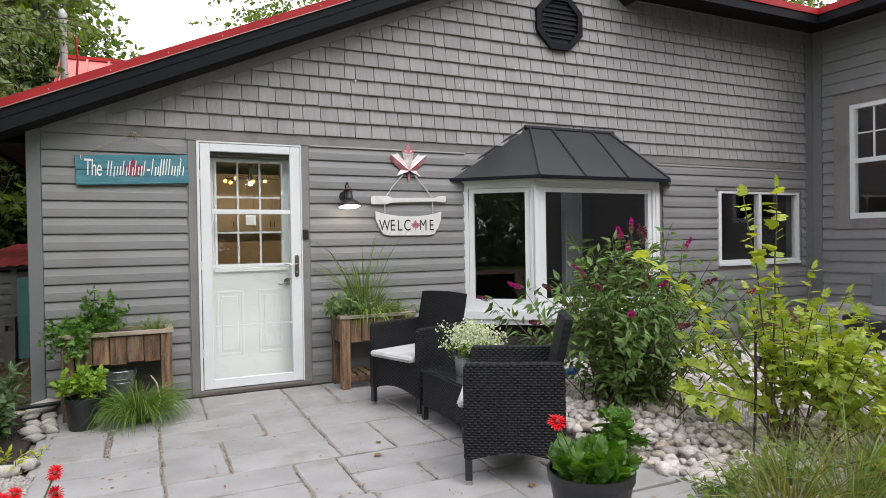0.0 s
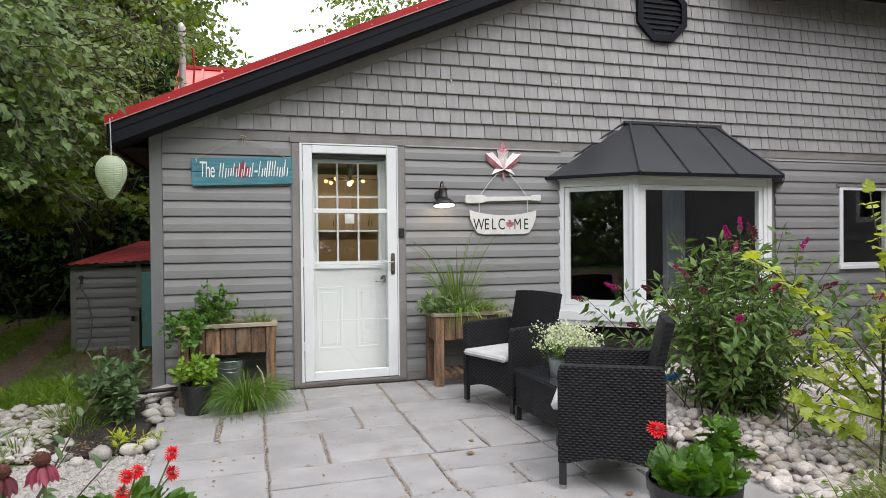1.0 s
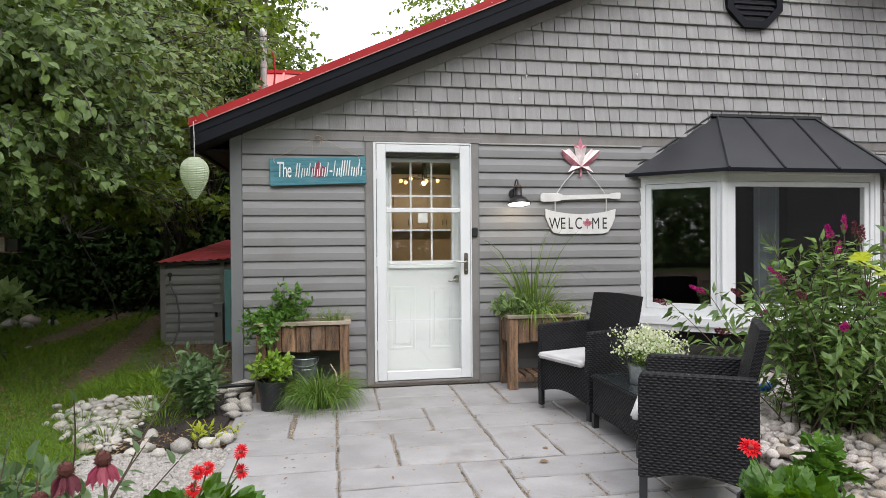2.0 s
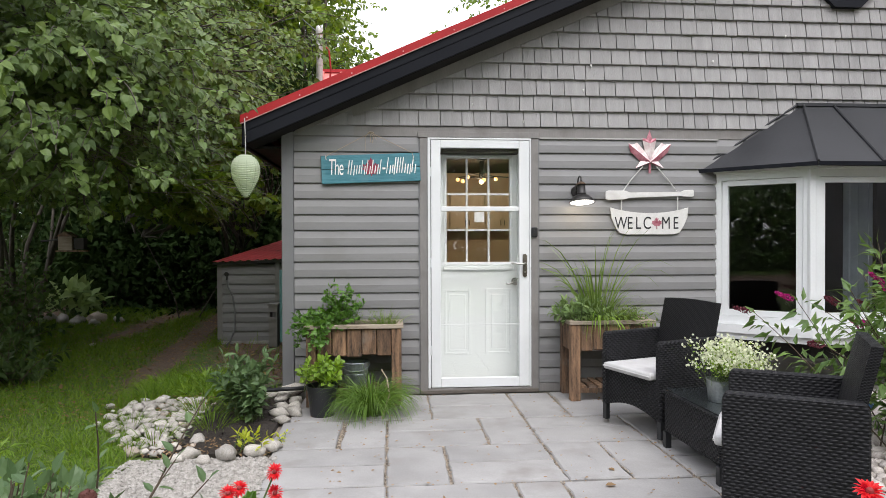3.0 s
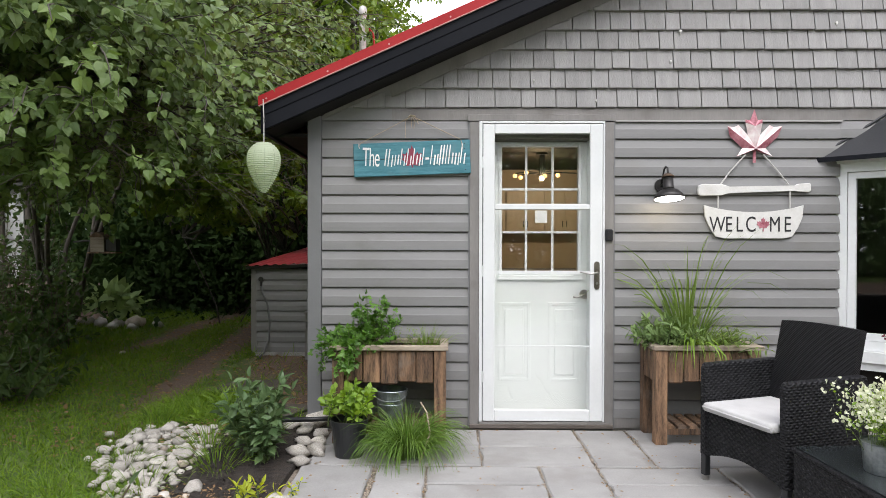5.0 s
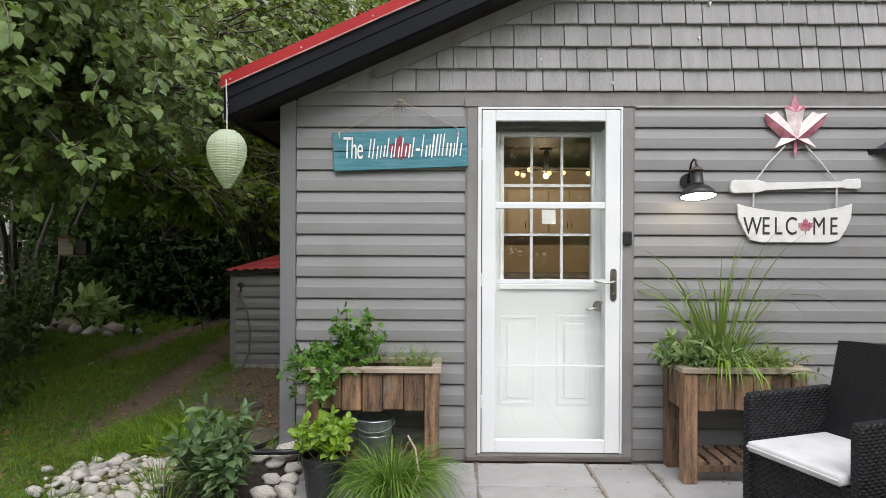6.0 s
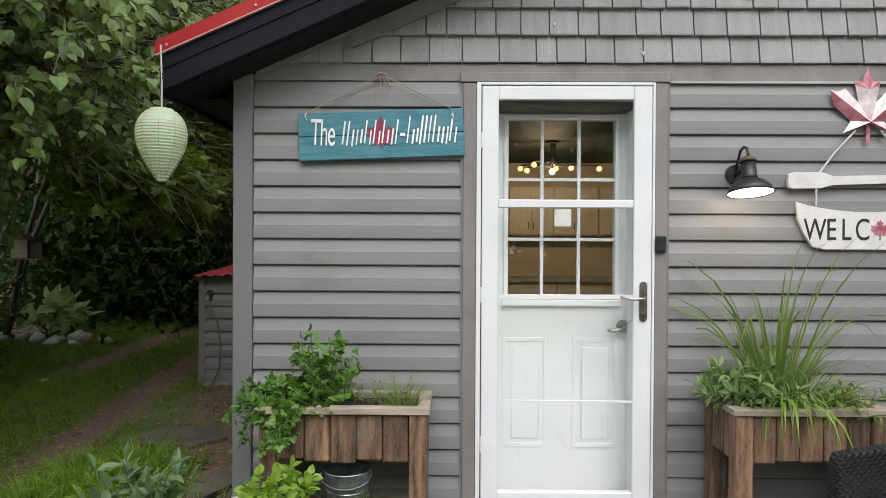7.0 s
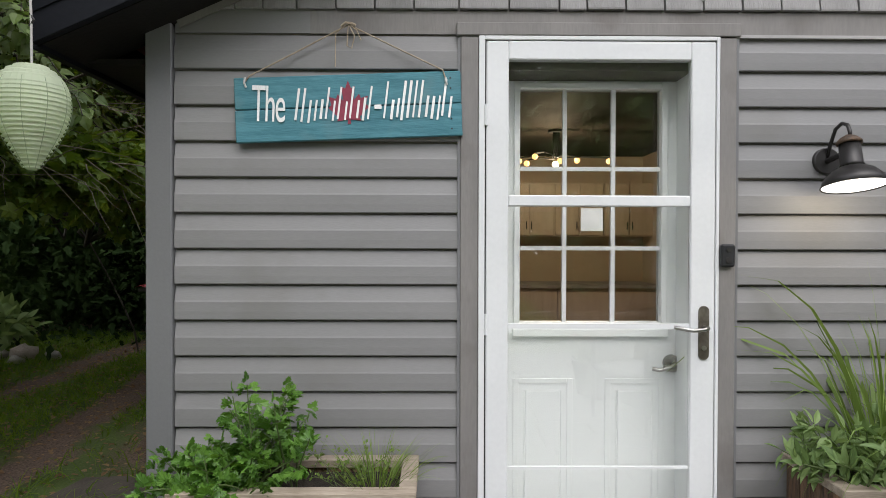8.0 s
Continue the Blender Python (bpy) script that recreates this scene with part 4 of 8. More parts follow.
for i in range(3):
    a, b = Vector((*eave[i], 0)), Vector((*eave[i + 1], 0))
    d = (b - a).normalized()
    nrm = Vector((d.y, -d.x, 0)) * 0.008
    v = [bm.verts.new(p) for p in (a + nrm + Vector((0, 0, ez + 0.004)), b + nrm + Vector((0, 0, ez + 0.004)), b + nrm + Vector((0, 0, ez - 0.028)), a + nrm + Vector((0, 0, ez - 0.028)))]
    bm.faces.new(v)
part("bay_gutter_edge", bm, M_FASCIA, window_1)
for (xa, ya), (xb, yb) in ((eave[1], top[1]), (eave[2], top[2]), ((4.03, 5.26), (4.03, Y - 0.03)), ((4.56, 5.26), (4.56, Y - 0.03)), (eave[0], top[0]), (eave[3], top[3])):
    part("standing_seam", tube([(xa, ya - 0.004, ez + 0.008), (xb, yb - 0.004, tz + 0.012)], 0.011, 6), M_BAYROOF, window_1)
part("roof_flashing", box(3.70, 4.86, Y - 0.05, Y - 0.012, tz - 0.004, tz + 0.022), M_BAYROOF, window_1)

# ---- sliding side window ----
window_2 = tagged(new("window_2"), "white sliding window in the clapboard wall", "window", kind="structure")
a0, a1, c0, c1 = WIN2
bm = bmesh.new()
for p, q, r, s in ((a0 - 0.02, a0 + 0.028, c0, c1), (a1 - 0.028, a1 + 0.02, c0, c1), (a0 + 0.028, a1 - 0.028, c1 - 0.032, c1), (a0 + 0.028, a1 - 0.028, c0, c0 + 0.034), (7.205, 7.25, c0 + 0.034, c1 - 0.032)):
    box(p, q, Y - 0.032, Y + 0.05, r, s, bm)
part("window_frame", bm, M_WHITE, window_2)
part("window_sill", box(a0 - 0.03, a1 + 0.03, Y - 0.05, Y + 0.02, c0 - 0.035, c0 - 0.001), M_WHITE, window_2)
part("head_flashing", box(a0 - 0.06, a1 + 0.06, Y - 0.04, Y - 0.012, c1 + 0.002, c1 + 0.03), M_TRIM, window_2)
for p, q in ((a0 + 0.028, 7.205), (7.25, a1 - 0.028)):
    part("pane", box(p, q, Y + 0.005, Y + 0.011, c0 + 0.034, c1 - 0.032), M_GLASS, window_2).visible_shadow = False

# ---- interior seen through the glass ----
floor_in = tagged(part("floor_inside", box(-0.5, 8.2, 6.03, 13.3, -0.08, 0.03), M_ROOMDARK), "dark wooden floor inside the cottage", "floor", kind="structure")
ceiling_in = tagged(part("ceiling", box(-0.5, 8.2, 6.03, 13.3, 2.42, 2.50), M_CEIL), "ceiling inside the cottage, coloured dark as unlit", "ceiling", kind="structure")
wall_in = tagged(part("wall_kitchen", box(-0.5, 3.0, 11.2, 11.3, 0.03, 2.42), M_ROOMWALL), "warm beige kitchen wall", "wall", kind="structure")
tagged(part("wall_partition", box(2.85, 2.95, 6.9, 11.2, 0.03, 2.42), M_ROOMWALL), "beige partition wall inside", "wall", kind="structure")
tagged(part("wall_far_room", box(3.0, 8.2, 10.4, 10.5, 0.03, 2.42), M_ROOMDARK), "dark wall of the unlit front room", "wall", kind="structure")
# added walls, coloured dark, so the windows show unlit rooms instead of sky
tagged(part("wall_inner_right", box(8.12, 8.2, 6.03, 10.4, 0.03, 2.42), M_ROOMDARK), "inside wall of the unlit front room, coloured dark", "wall", kind="structure")
tagged(part("wall_wing_inside", box(11.6, 11.7, -3.0, 6.0, 0.0, 4.1), M_ROOMDARK), "inside wall of the unlit wing, coloured dark", "wall", kind="structure")
tagged(part("wall_wing_end", box(8.46, 11.6, 6.03, 6.13, 0.0, 4.1), M_ROOMDARK), "end wall of the unlit wing room, coloured dark", "wall", kind="structure")
tagged(part("wall_wing_front", box(8.46, 11.6, -3.0, -2.9, 0.0, 4.1), M_ROOMDARK), "end wall of the unlit wing room, coloured dark", "wall", kind="structure")
tagged(part("wall_inner_left", box(-0.5, -0.42, 6.03, 11.2, 0.03, 2.42), M_ROOMWALL), "beige inside wall", "wall", kind="structure")
for i, xx in enumerate((0.55, 1.13, 1.71, 2.29)):
    cab = thing("wall_cabinet", "oak kitchen wall cabinet with plain doors", "cabinet", (xx, 10.86, 1.45), group="kitchen wall cabinets")
    part("body", box(0, 0.575, 0, 0.33, 0, 0.62), M_CABINET, cab)
    for k in (0, 1):
        d = part("door", box(0.012 + k * 0.282, 0.282 + k * 0.282, -0.022, -0.002, 0.012, 0.608), M_CABINET, cab, bevel=0.004)
        part("handle", tube([(0.255 + k * 0.06, -0.04, 0.08), (0.255 + k * 0.06, -0.04, 0.17)], 0.006, 6), M_IRON, d)
for i, xx in enumerate((0.55, 1.71)):
    cab = thing("base_cabinet", "oak kitchen base cabinet under a worktop", "cabinet", (xx, 10.6, 0.03), group="kitchen base cabinets")
    part("body", box(0, 1.15, 0, 0.58, 0, 0.84), M_CABINET, cab)
    for k in (0, 1):
        part("door", box(0.012 + k * 0.57, 0.565 + k * 0.57, -0.022, -0.002, 0.08, 0.80), M_CABINET, cab, bevel=0.004)
tagged(part("worktop", box(0.53, 2.84, 10.56, 11.19, 0.872, 0.91), M_CONC), "grey kitchen worktop on oak cabinets", "worktop")
fridge = thing("refrigerator", "tall dark refrigerator beside the cabinets", "refrigerator", (-0.2, 10.45, 0.03))
part("body", box(0, 0.70, 0, 0.7, 0, 1.75), M_IRON, fridge, bevel=0.012)
part("handle", tube([(0.62, -0.04, 0.7), (0.62, -0.04, 1.4)], 0.012, 6), M_NICKEL, fridge)
pend = thing("track_light", "black branching ceiling light with bare warm bulbs", "ceiling light", (1.45, 9.4, 2.415))
part("canopy", lathe([(0.07, -0.02), (0.07, 0.0)], 16), M_BLACK, pend)
for k, (dx, dz) in enumerate(((-0.33, -0.25), (-0.20, -0.22), (-0.26, -0.27), (0.03, -0.26), (0.21, -0.24), (0.48, -0.26))):
    part("arm", tube([(dx * 0.06, 0, -0.02), (dx * 0.08, 0, dz + 0.0), (dx * 0.5, 0.02, dz + 0.02), (dx, 0.05 * (-1) ** k, dz)], 0.008, 6), M_BLACK, pend)
    part("bulb", lathe([(0.0, -0.028), (0.020, -0.020), (0.028, 0.0), (0.020, 0.020), (0.0, 0.028)], 12, at=(dx, 0.05 * (-1) ** k, dz - 0.03)), M_WARM, pend, "glowing warm bulb", smooth=True)
room_lamp = bpy.data.lights.new("track_light_glow", "POINT")
room_lamp.energy, room_lamp.color, room_lamp.shadow_soft_size = 26, (1.0, 0.75, 0.48), 0.03
new("track_light_glow", room_lamp).location = (1.45, 9.4, 2.10)
for xx in (4.66,):
    cur = bmesh.new()
    pts = [(xx + i * 0.02, 6.55 + 0.03 * math.sin(i * 1.9)) for i in range(16)]
    prism(pts + [(p, q + 0.006) for p, q in pts[::-1]], 0.032, 2.05, cur, "z")
    tagged(part("curtain", cur, M_CURTAIN, smooth=False), "pale blue-grey hanging curtain inside the bay", "curtain")
sill_in = tagged(part("seat_sill", prism([(BX0 + 0.05, Y + 0.16), (BF0 + 0.02, BYF + 0.10), (BF1 - 0.02, BYF + 0.10), (BX1 - 0.05, Y + 0.16)], BZ0 + 0.12, BZ0 + 0.15, axis="z"), M_DOORWHITE), "white inner sill board of the bay", "sill", kind="structure")

# ---- wall light ----
lamp = thing("wall_light", "dark gooseneck barn wall light, lit", "wall light", (1.760, Y - 0.013, 1.678))
lamp.matrix_basis = pose(1.760, Y - 0.013, 1.678) @ Matrix.Diagonal((0.87, 0.87, 0.87, 1))
part("backplate", tube([(0, 0, 0), (0, -0.025, 0)], 0.055, 24), M_IRON, lamp, bevel=0.004)
part("neck", tube([(0.0, -0.02, 0.01), (0.0, -0.045, 0.07), (0.0, -0.075, 0.122), (0.0, -0.115, 0.138), (0.0, -0.150, 0.125), (0.0, -0.165, 0.095), (0.0, -0.165, 0.075)], 0.0075, 8), M_IRON, lamp, smooth=True)
tip = Matrix.Translation((0, -0.165, 0.03)) @ pose(0, 0, 0, -11, 0, 0) @ Matrix.Translation((0, 0.0, -0.03))
part("cap", moved(lathe([(0.012, 0.085), (0.030, 0.075), (0.046, 0.058), (0.046, 0.05), (0.0, 0.05)], 24), tip), M_RUST, lamp, "rust-worn cap", smooth=True)
part("arm", tube([(0, -0.02, 0.0), (0, -0.13, 0.015)], 0.012, 8), M_IRON, lamp)
part("socket", moved(lathe([(0.038, 0.05), (0.040, -0.03), (0.046, -0.045)], 24), tip), M_IRON, lamp, smooth=True)
part("shade", moved(lathe([(0.046, -0.045), (0.075, -0.060), (0.105, -0.092), (0.118, -0.122), (0.116, -0.123), (0.102, -0.094), (0.073, -0.064), (0.043, -0.050)], 32), tip), M_IRON, lamp, smooth=True)
part("bulb", moved(lathe([(0.112, -0.119), (0.106, -0.110), (0.05, -0.10)], 24), tip), M_BULB, lamp, "glowing white diffuser", smooth=True)
lamp_data = bpy.data.lights.new("wall_light_glow", "POINT")
lamp_data.energy, lamp_data.color, lamp_data.shadow_soft_size = 1.2, (1.0, 0.86, 0.66), 0.03
new("wall_light_glow", lamp_data).location = (1.760, Y - 0.19, 1.543)

# ---- name board ----
LEAF = [(0, 1), (0.10, 0.80), (0.22, 0.86), (0.18, 0.50), (0.36, 0.66), (0.42, 0.55), (0.66, 0.60), (0.58, 0.40), (0.68, 0.32), (0.36, 0.08), (0.40, -0.02), (0.04, 0.02), (0.06, -0.32), (-0.06, -0.32),
        (-0.04, 0.02), (-0.40, -0.02), (-0.36, 0.08), (-0.68, 0.32), (-0.58, 0.40), (-0.66, 0.60), (-0.42, 0.55), (-0.36, 0.66), (-0.18, 0.50), (-0.22, 0.86), (-0.10, 0.80)]
board = thing("name_board", "teal painted wooden board with a red leaf, hung by twine", "sign", (0.041, Y - 0.036, 1.862), 0)
tilt = pose(0, 0, 0, 0, -2.2, 0)
part("plank", moved(box(-0.402, 0.402, -0.010, 0.010, 0.002, 0.115), tilt), M_TEAL, board, bevel=0.003)
part("plank", moved(box(-0.402, 0.402, -0.010, 0.010, -0.115, -0.001), tilt), M_TEAL, board, bevel=0.003)
part("painted_leaf", moved(prism([(0.002 + 0.105 * a, -0.048 + 0.140 * max(b, -0.10)) for a, b in LEAF], -0.0125, -0.010), tilt), M_LEAFRED, board, "dark red painted leaf")
# lettering as plain slanted bars of its size
gb_ = np.random.default_rng(77)
the_ = text_mesh("The", 0.150, (0, 0, 0), M_LETTER, "letters", board, 0.0011, 0.9)
the_.matrix_basis = tilt @ pose(-0.280, -0.0137, 0.012) @ Matrix(((0.55, 0, 0.16, 0), (0, 1, 0, 0), (0, 0, 1.22, 0), (0, 0, 0, 1)))
for word, (wa, wb, low, high) in enumerate(((-0.190, 0.088, -0.055, 0.070), (0.125, 0.372, -0.058, 0.085))):
    n_b = int((wb - wa) / 0.0205)
    for k in range(n_b):
        xa = wa + (k + 0.5) * (wb - wa) / n_b
        tall = k == 0 or gb_.random() < 0.33
        hi_, lo_, wd = (high if tall else 0.018 + gb_.uniform(0, 0.012)), low + gb_.uniform(0, 0.015), gb_.uniform(0.006, 0.0095)
        lean = pose(xa, 0, (lo_ + hi_) / 2, 0, 9, 0)
        part("letter_bar", moved(moved(box(-wd / 2, wd / 2, -0.0150, -0.0128, -(hi_ - lo_) / 2, (hi_ - lo_) / 2), lean), tilt), M_LETTER, board)
part("letter_bar", moved(box(0.093, 0.118, -0.0150, -0.0128, -0.012, 0.003), tilt), M_LETTER, board)
for k in range(6):
    part("nail", moved(tube([(0.365, -0.0125, -0.09 + k * 0.036), (0.365, -0.0095, -0.09 + k * 0.036)], 0.003, 8), tilt), M_INK, board)
knot = (0.0, -0.004, 0.292)
part("twine", tube([(-0.365, -0.014, 0.085), (-0.35, -0.014, 0.105), (-0.18, -0.006, 0.196), knot], 0.0028, 6), M_ROPE, board)
part("twine", tube([(0.345, -0.014, 0.100), (0.335, -0.014, 0.130), (0.17, -0.006, 0.210), knot], 0.0028, 6), M_ROPE, board)
part("twine_bow", tube([(0.0, -0.006, 0.292), (0.022, -0.01, 0.25), (0.012, -0.012, 0.205), (-0.004, -0.012, 0.215), (-0.002, -0.01, 0.26), (0.0, -0.008, 0.292), (0.03, -0.01, 0.27), (0.045, -0.012, 0.235)], 0.0024, 6), M_ROPE, board)
part("twine_end", tube([(-0.02, -0.006, 0.287), (-0.045, -0.01, 0.255), (-0.046, -0.01, 0.14)], 0.002, 6), M_ROPE, board)
part("twine_knot", tube([(-0.026, -0.006, 0.284), (-0.010, -0.012, 0.296), (0.012, -0.010, 0.294), (0.026, -0.008, 0.288)], 0.005, 6), M_ROPE, board)
part("hook", tube([(0.345, -0.012, 0.105), (0.345, -0.02, 0.09), (0.350, -0.016, 0.078)], 0.004, 6), M_CORD, board)
part("hook", tube([(-0.365, -0.012, 0.10), (-0.365, -0.02, 0.08), (-0.36, -0.016, 0.065)], 0.004, 6), M_CORD, board)

# ---- welcome sign: metal leaf, oar, canoe ----
sign = thing("welcome_sign", "metal maple leaf holding a white oar and canoe board", "sign", (2.388, Y - 0.028, 1.86))


def leaf_facets(pale):
    """Folded sheet-metal leaf: each lobe has a raised rib from the heart to its point, a pale facet on one side and a rose one on the other."""
    b = bmesh.new()
    heart = Vector((0, -0.034, 0.068))
    # (tip, shoulder points on the pale side, shoulder points on the rose side), right half
    lobes = [((0.70, 0.62), [(0.16, 0.40), (0.40, 0.66), (0.52, 0.60)], [(0.62, 0.36), (0.30, 0.06)]),
             ((0.46, -0.16), [(0.30, 0.06)], [(0.16, -0.06), (0.02, 0.02)])]
    for sx in (1, -1):
        for tip, light, rose in lobes:
            def put(p, out):
                return b.verts.new((sx * p[0] * 0.265, out, p[1] * 0.265 + 0.060))
            c, t = b.verts.new(heart), put(tip, -0.016)
            ring = [put(p, -0.004) for p in (light if pale else rose)]
            ring = ring + [t] if pale else [t] + ring
            for p, q in zip(ring, ring[1:]):
                b.faces.new((c, p, q))
        # middle lobe: pale at its foot, rose towards its point
        foot, top = [(0, 0.62, -0.024), (0.16, 0.40, -0.004), (0.22, 0.72, -0.004)], [(0, 1.06, -0.010), (0.10, 0.78, -0.004), (0.22, 0.80, -0.004), (0.22, 0.72, -0.004)]
        vs = [b.verts.new((sx * p[0] * 0.265, p[2], p[1] * 0.265 + 0.060)) for p in (foot if pale else top)]
        if pale:
            c = b.verts.new(heart)
            b.faces.new((c, vs[1], vs[0]))
            b.faces.new((vs[0], vs[1], vs[2]))
        else:
            m = b.verts.new((0, -0.024, 0.62 * 0.265 + 0.060))
            b.faces.new((m, vs[3], vs[2], vs[1]))
            b.faces.new((m, vs[1], vs[0]))
    bmesh.ops.remove_doubles(b, verts=b.verts, dist=0.0005)
    return b


part("pale_face", leaf_facets(True), M_LEAFPALE, sign, "pale enamelled facets of the folded metal leaf")
part("rose_face", leaf_facets(False), M_LEAFMETAL, sign, "rose enamelled facets of the folded metal leaf")
part("leaf_stalk", box(-0.008, 0.010, -0.012, -0.004, -0.025, 0.070), M_LEAFMETAL, sign)
bm = bmesh.new()
oar = [(-0.385, -0.005), (-0.38, 0.028), (-0.36, 0.038), (-0.22, 0.036), (-0.17, 0.016), (0.28, 0.016), (0.30, 0.030), (0.375, 0.034), (0.385, 0.026), (0.385, -0.020), (0.37, -0.028), (0.30, -0.024), (0.28, -0.014),
       (-0.17, -0.022), (-0.22, -0.040), (-0.36, -0.042), (-0.38, -0.032)]
prism([(a, b - 0.205 + 0.018 * a) for a, b in oar], -0.018, 0.004, bm)
part("oar", bm, M_SIGNWHITE, sign, "white painted wooden oar", bevel=0.003)
canoe = [(-0.340, -0.315)] + [(-0.340 + 0.68 * i / 12, -0.315 - 0.048 * math.sin(math.pi * i / 12) ** 0.8) for i in range(1, 12)] + [(0.340, -0.315), (0.332, -0.40), (0.30, -0.47), (0.262, -0.532), (0.20, -0.545),
         (-0.20, -0.545), (-0.262, -0.532), (-0.30, -0.47), (-0.332, -0.40)]
part("canoe_board", prism(canoe, -0.012, 0.004), M_SIGNWHITE, sign, "white canoe-shaped board lettered WELCOME with a leaf for the O", bevel=0.003)
for body, xx in (("W", -0.250), ("E", -0.172), ("L", -0.100), ("C", -0.022), ("M", 0.142), ("E", 0.228)):
    ob = text_mesh(body, 0.150, (0, 0, 0), M_INK, "letter", sign, 0.0015)
    ob.matrix_basis = pose(xx, -0.0125, -0.452) @ Matrix.Diagonal((0.70, 1, 1, 1))
part("small_leaf", prism([(0.062 + 0.066 * a, -0.472 + 0.075 * b) for a, b in LEAF], -0.0145, -0.0125), M_LEAFMETAL, sign, "small red leaf")
for pts in ([(-0.06, -0.012, 0.03), (-0.16, -0.010, -0.08), (-0.235, -0.012, -0.18)], [(0.06, -0.012, 0.03), (0.16, -0.010, -0.08), (0.235, -0.012, -0.175)],
            [(-0.245, -0.012, -0.24), (-0.245, -0.010, -0.335)], [(0.245, -0.012, -0.22), (0.245, -0.010, -0.335)]):
    part("cord", tube(pts, 0.005, 6), M_CORD, sign)

# ---- paper lantern under the eave ----
lantern = thing("paper_lantern", "pale green tapered paper lantern hung from the eave", "lantern", (-0.900, 5.55, 1.607))
prof = [(0.018, 0.0)]
for i in range(24):
    k = (i + 0.5) / 24
    r = 0.020 + 0.089 * math.sin(min(1.0, k / 0.66) * math.pi / 2) ** 1.05 if k < 0.66 else 0.109 * math.sqrt(max(0.0, 1 - ((k - 0.66) / 0.36) ** 2.2))
    prof += [(r, (i + 0.15) / 24 * 0.318), (max(0.01, r - 0.0045), (i + 0.85) / 24 * 0.318)]
prof += [(0.012, 0.320)]
part("paper_body", lathe(prof, 32), M_LANTERN, lantern, smooth=False)
for i in range(10):
    a = 2 * math.pi * i / 10
    part("rib_wire", tube([(math.cos(a) * (r_ + 0.0005), math.sin(a) * (r_ + 0.0005), z_) for r_, z_ in prof[1:-1:4]], 0.0008, 4), M_LANTERNWIRE, lantern)
part("rim", lathe([(0.014, -0.004), (0.014, 0.008)], 12), M_LANTERN, lantern)
part("hanging_cord", tube([(0, 0, 0.31), (0, 0.0, 0.46), (-0.005, 0.0, 0.60)], 0.004, 6), M_CORD, lantern)
part("hook", tube([(-0.005, 0, 0.44), (0.008, 0, 0.46), (-0.004, 0, 0.48)], 0.004, 6), M_IRON, lantern)

# ---- service mast on the roof ----
mast = thing("service_mast", "grey metal electrical service mast with a weather head", "mast", (-0.70, 8.70, 2.74))
part("pipe", tube([(0, 0, -0.45), (0, 0, 1.16)], 0.039, 16), M_PIPE, mast)
part("weather_head", lathe([(0.038, 1.12), (0.044, 1.14), (0.046, 1.20), (0.038, 1.24), (0.0, 1.262)], 16), M_PIPE, mast, smooth=True)
part("clamp", lathe([(0.036, 0.74), (0.046, 0.745), (0.046, 0.775), (0.036, 0.78)], 16), M_PIPE, mast)
part("red_cable", tube([(0.03, 0, 1.05), (0.12, 0, 0.93), (0.14, 0, 0.70), (0.12, 0, 0.46), (0.13, 0, 0.2)], 0.013, 6), M_RED, mast, "red cable")
part("black_cable", tube([(-0.04, 0, 1.16), (-0.10, 0, 1.07), (-0.07, 0, 0.80), (-0.12, 0.1, 0.50), (-0.3, 0.4, 0.25)], 0.006, 6), M_BLACK, mast)
part("black_cable", tube([(-0.04, 0, 1.18), (-0.3, 0.4, 1.5), (-1.5, 3.0, 2.2)], 0.006, 6), M_BLACK, mast)

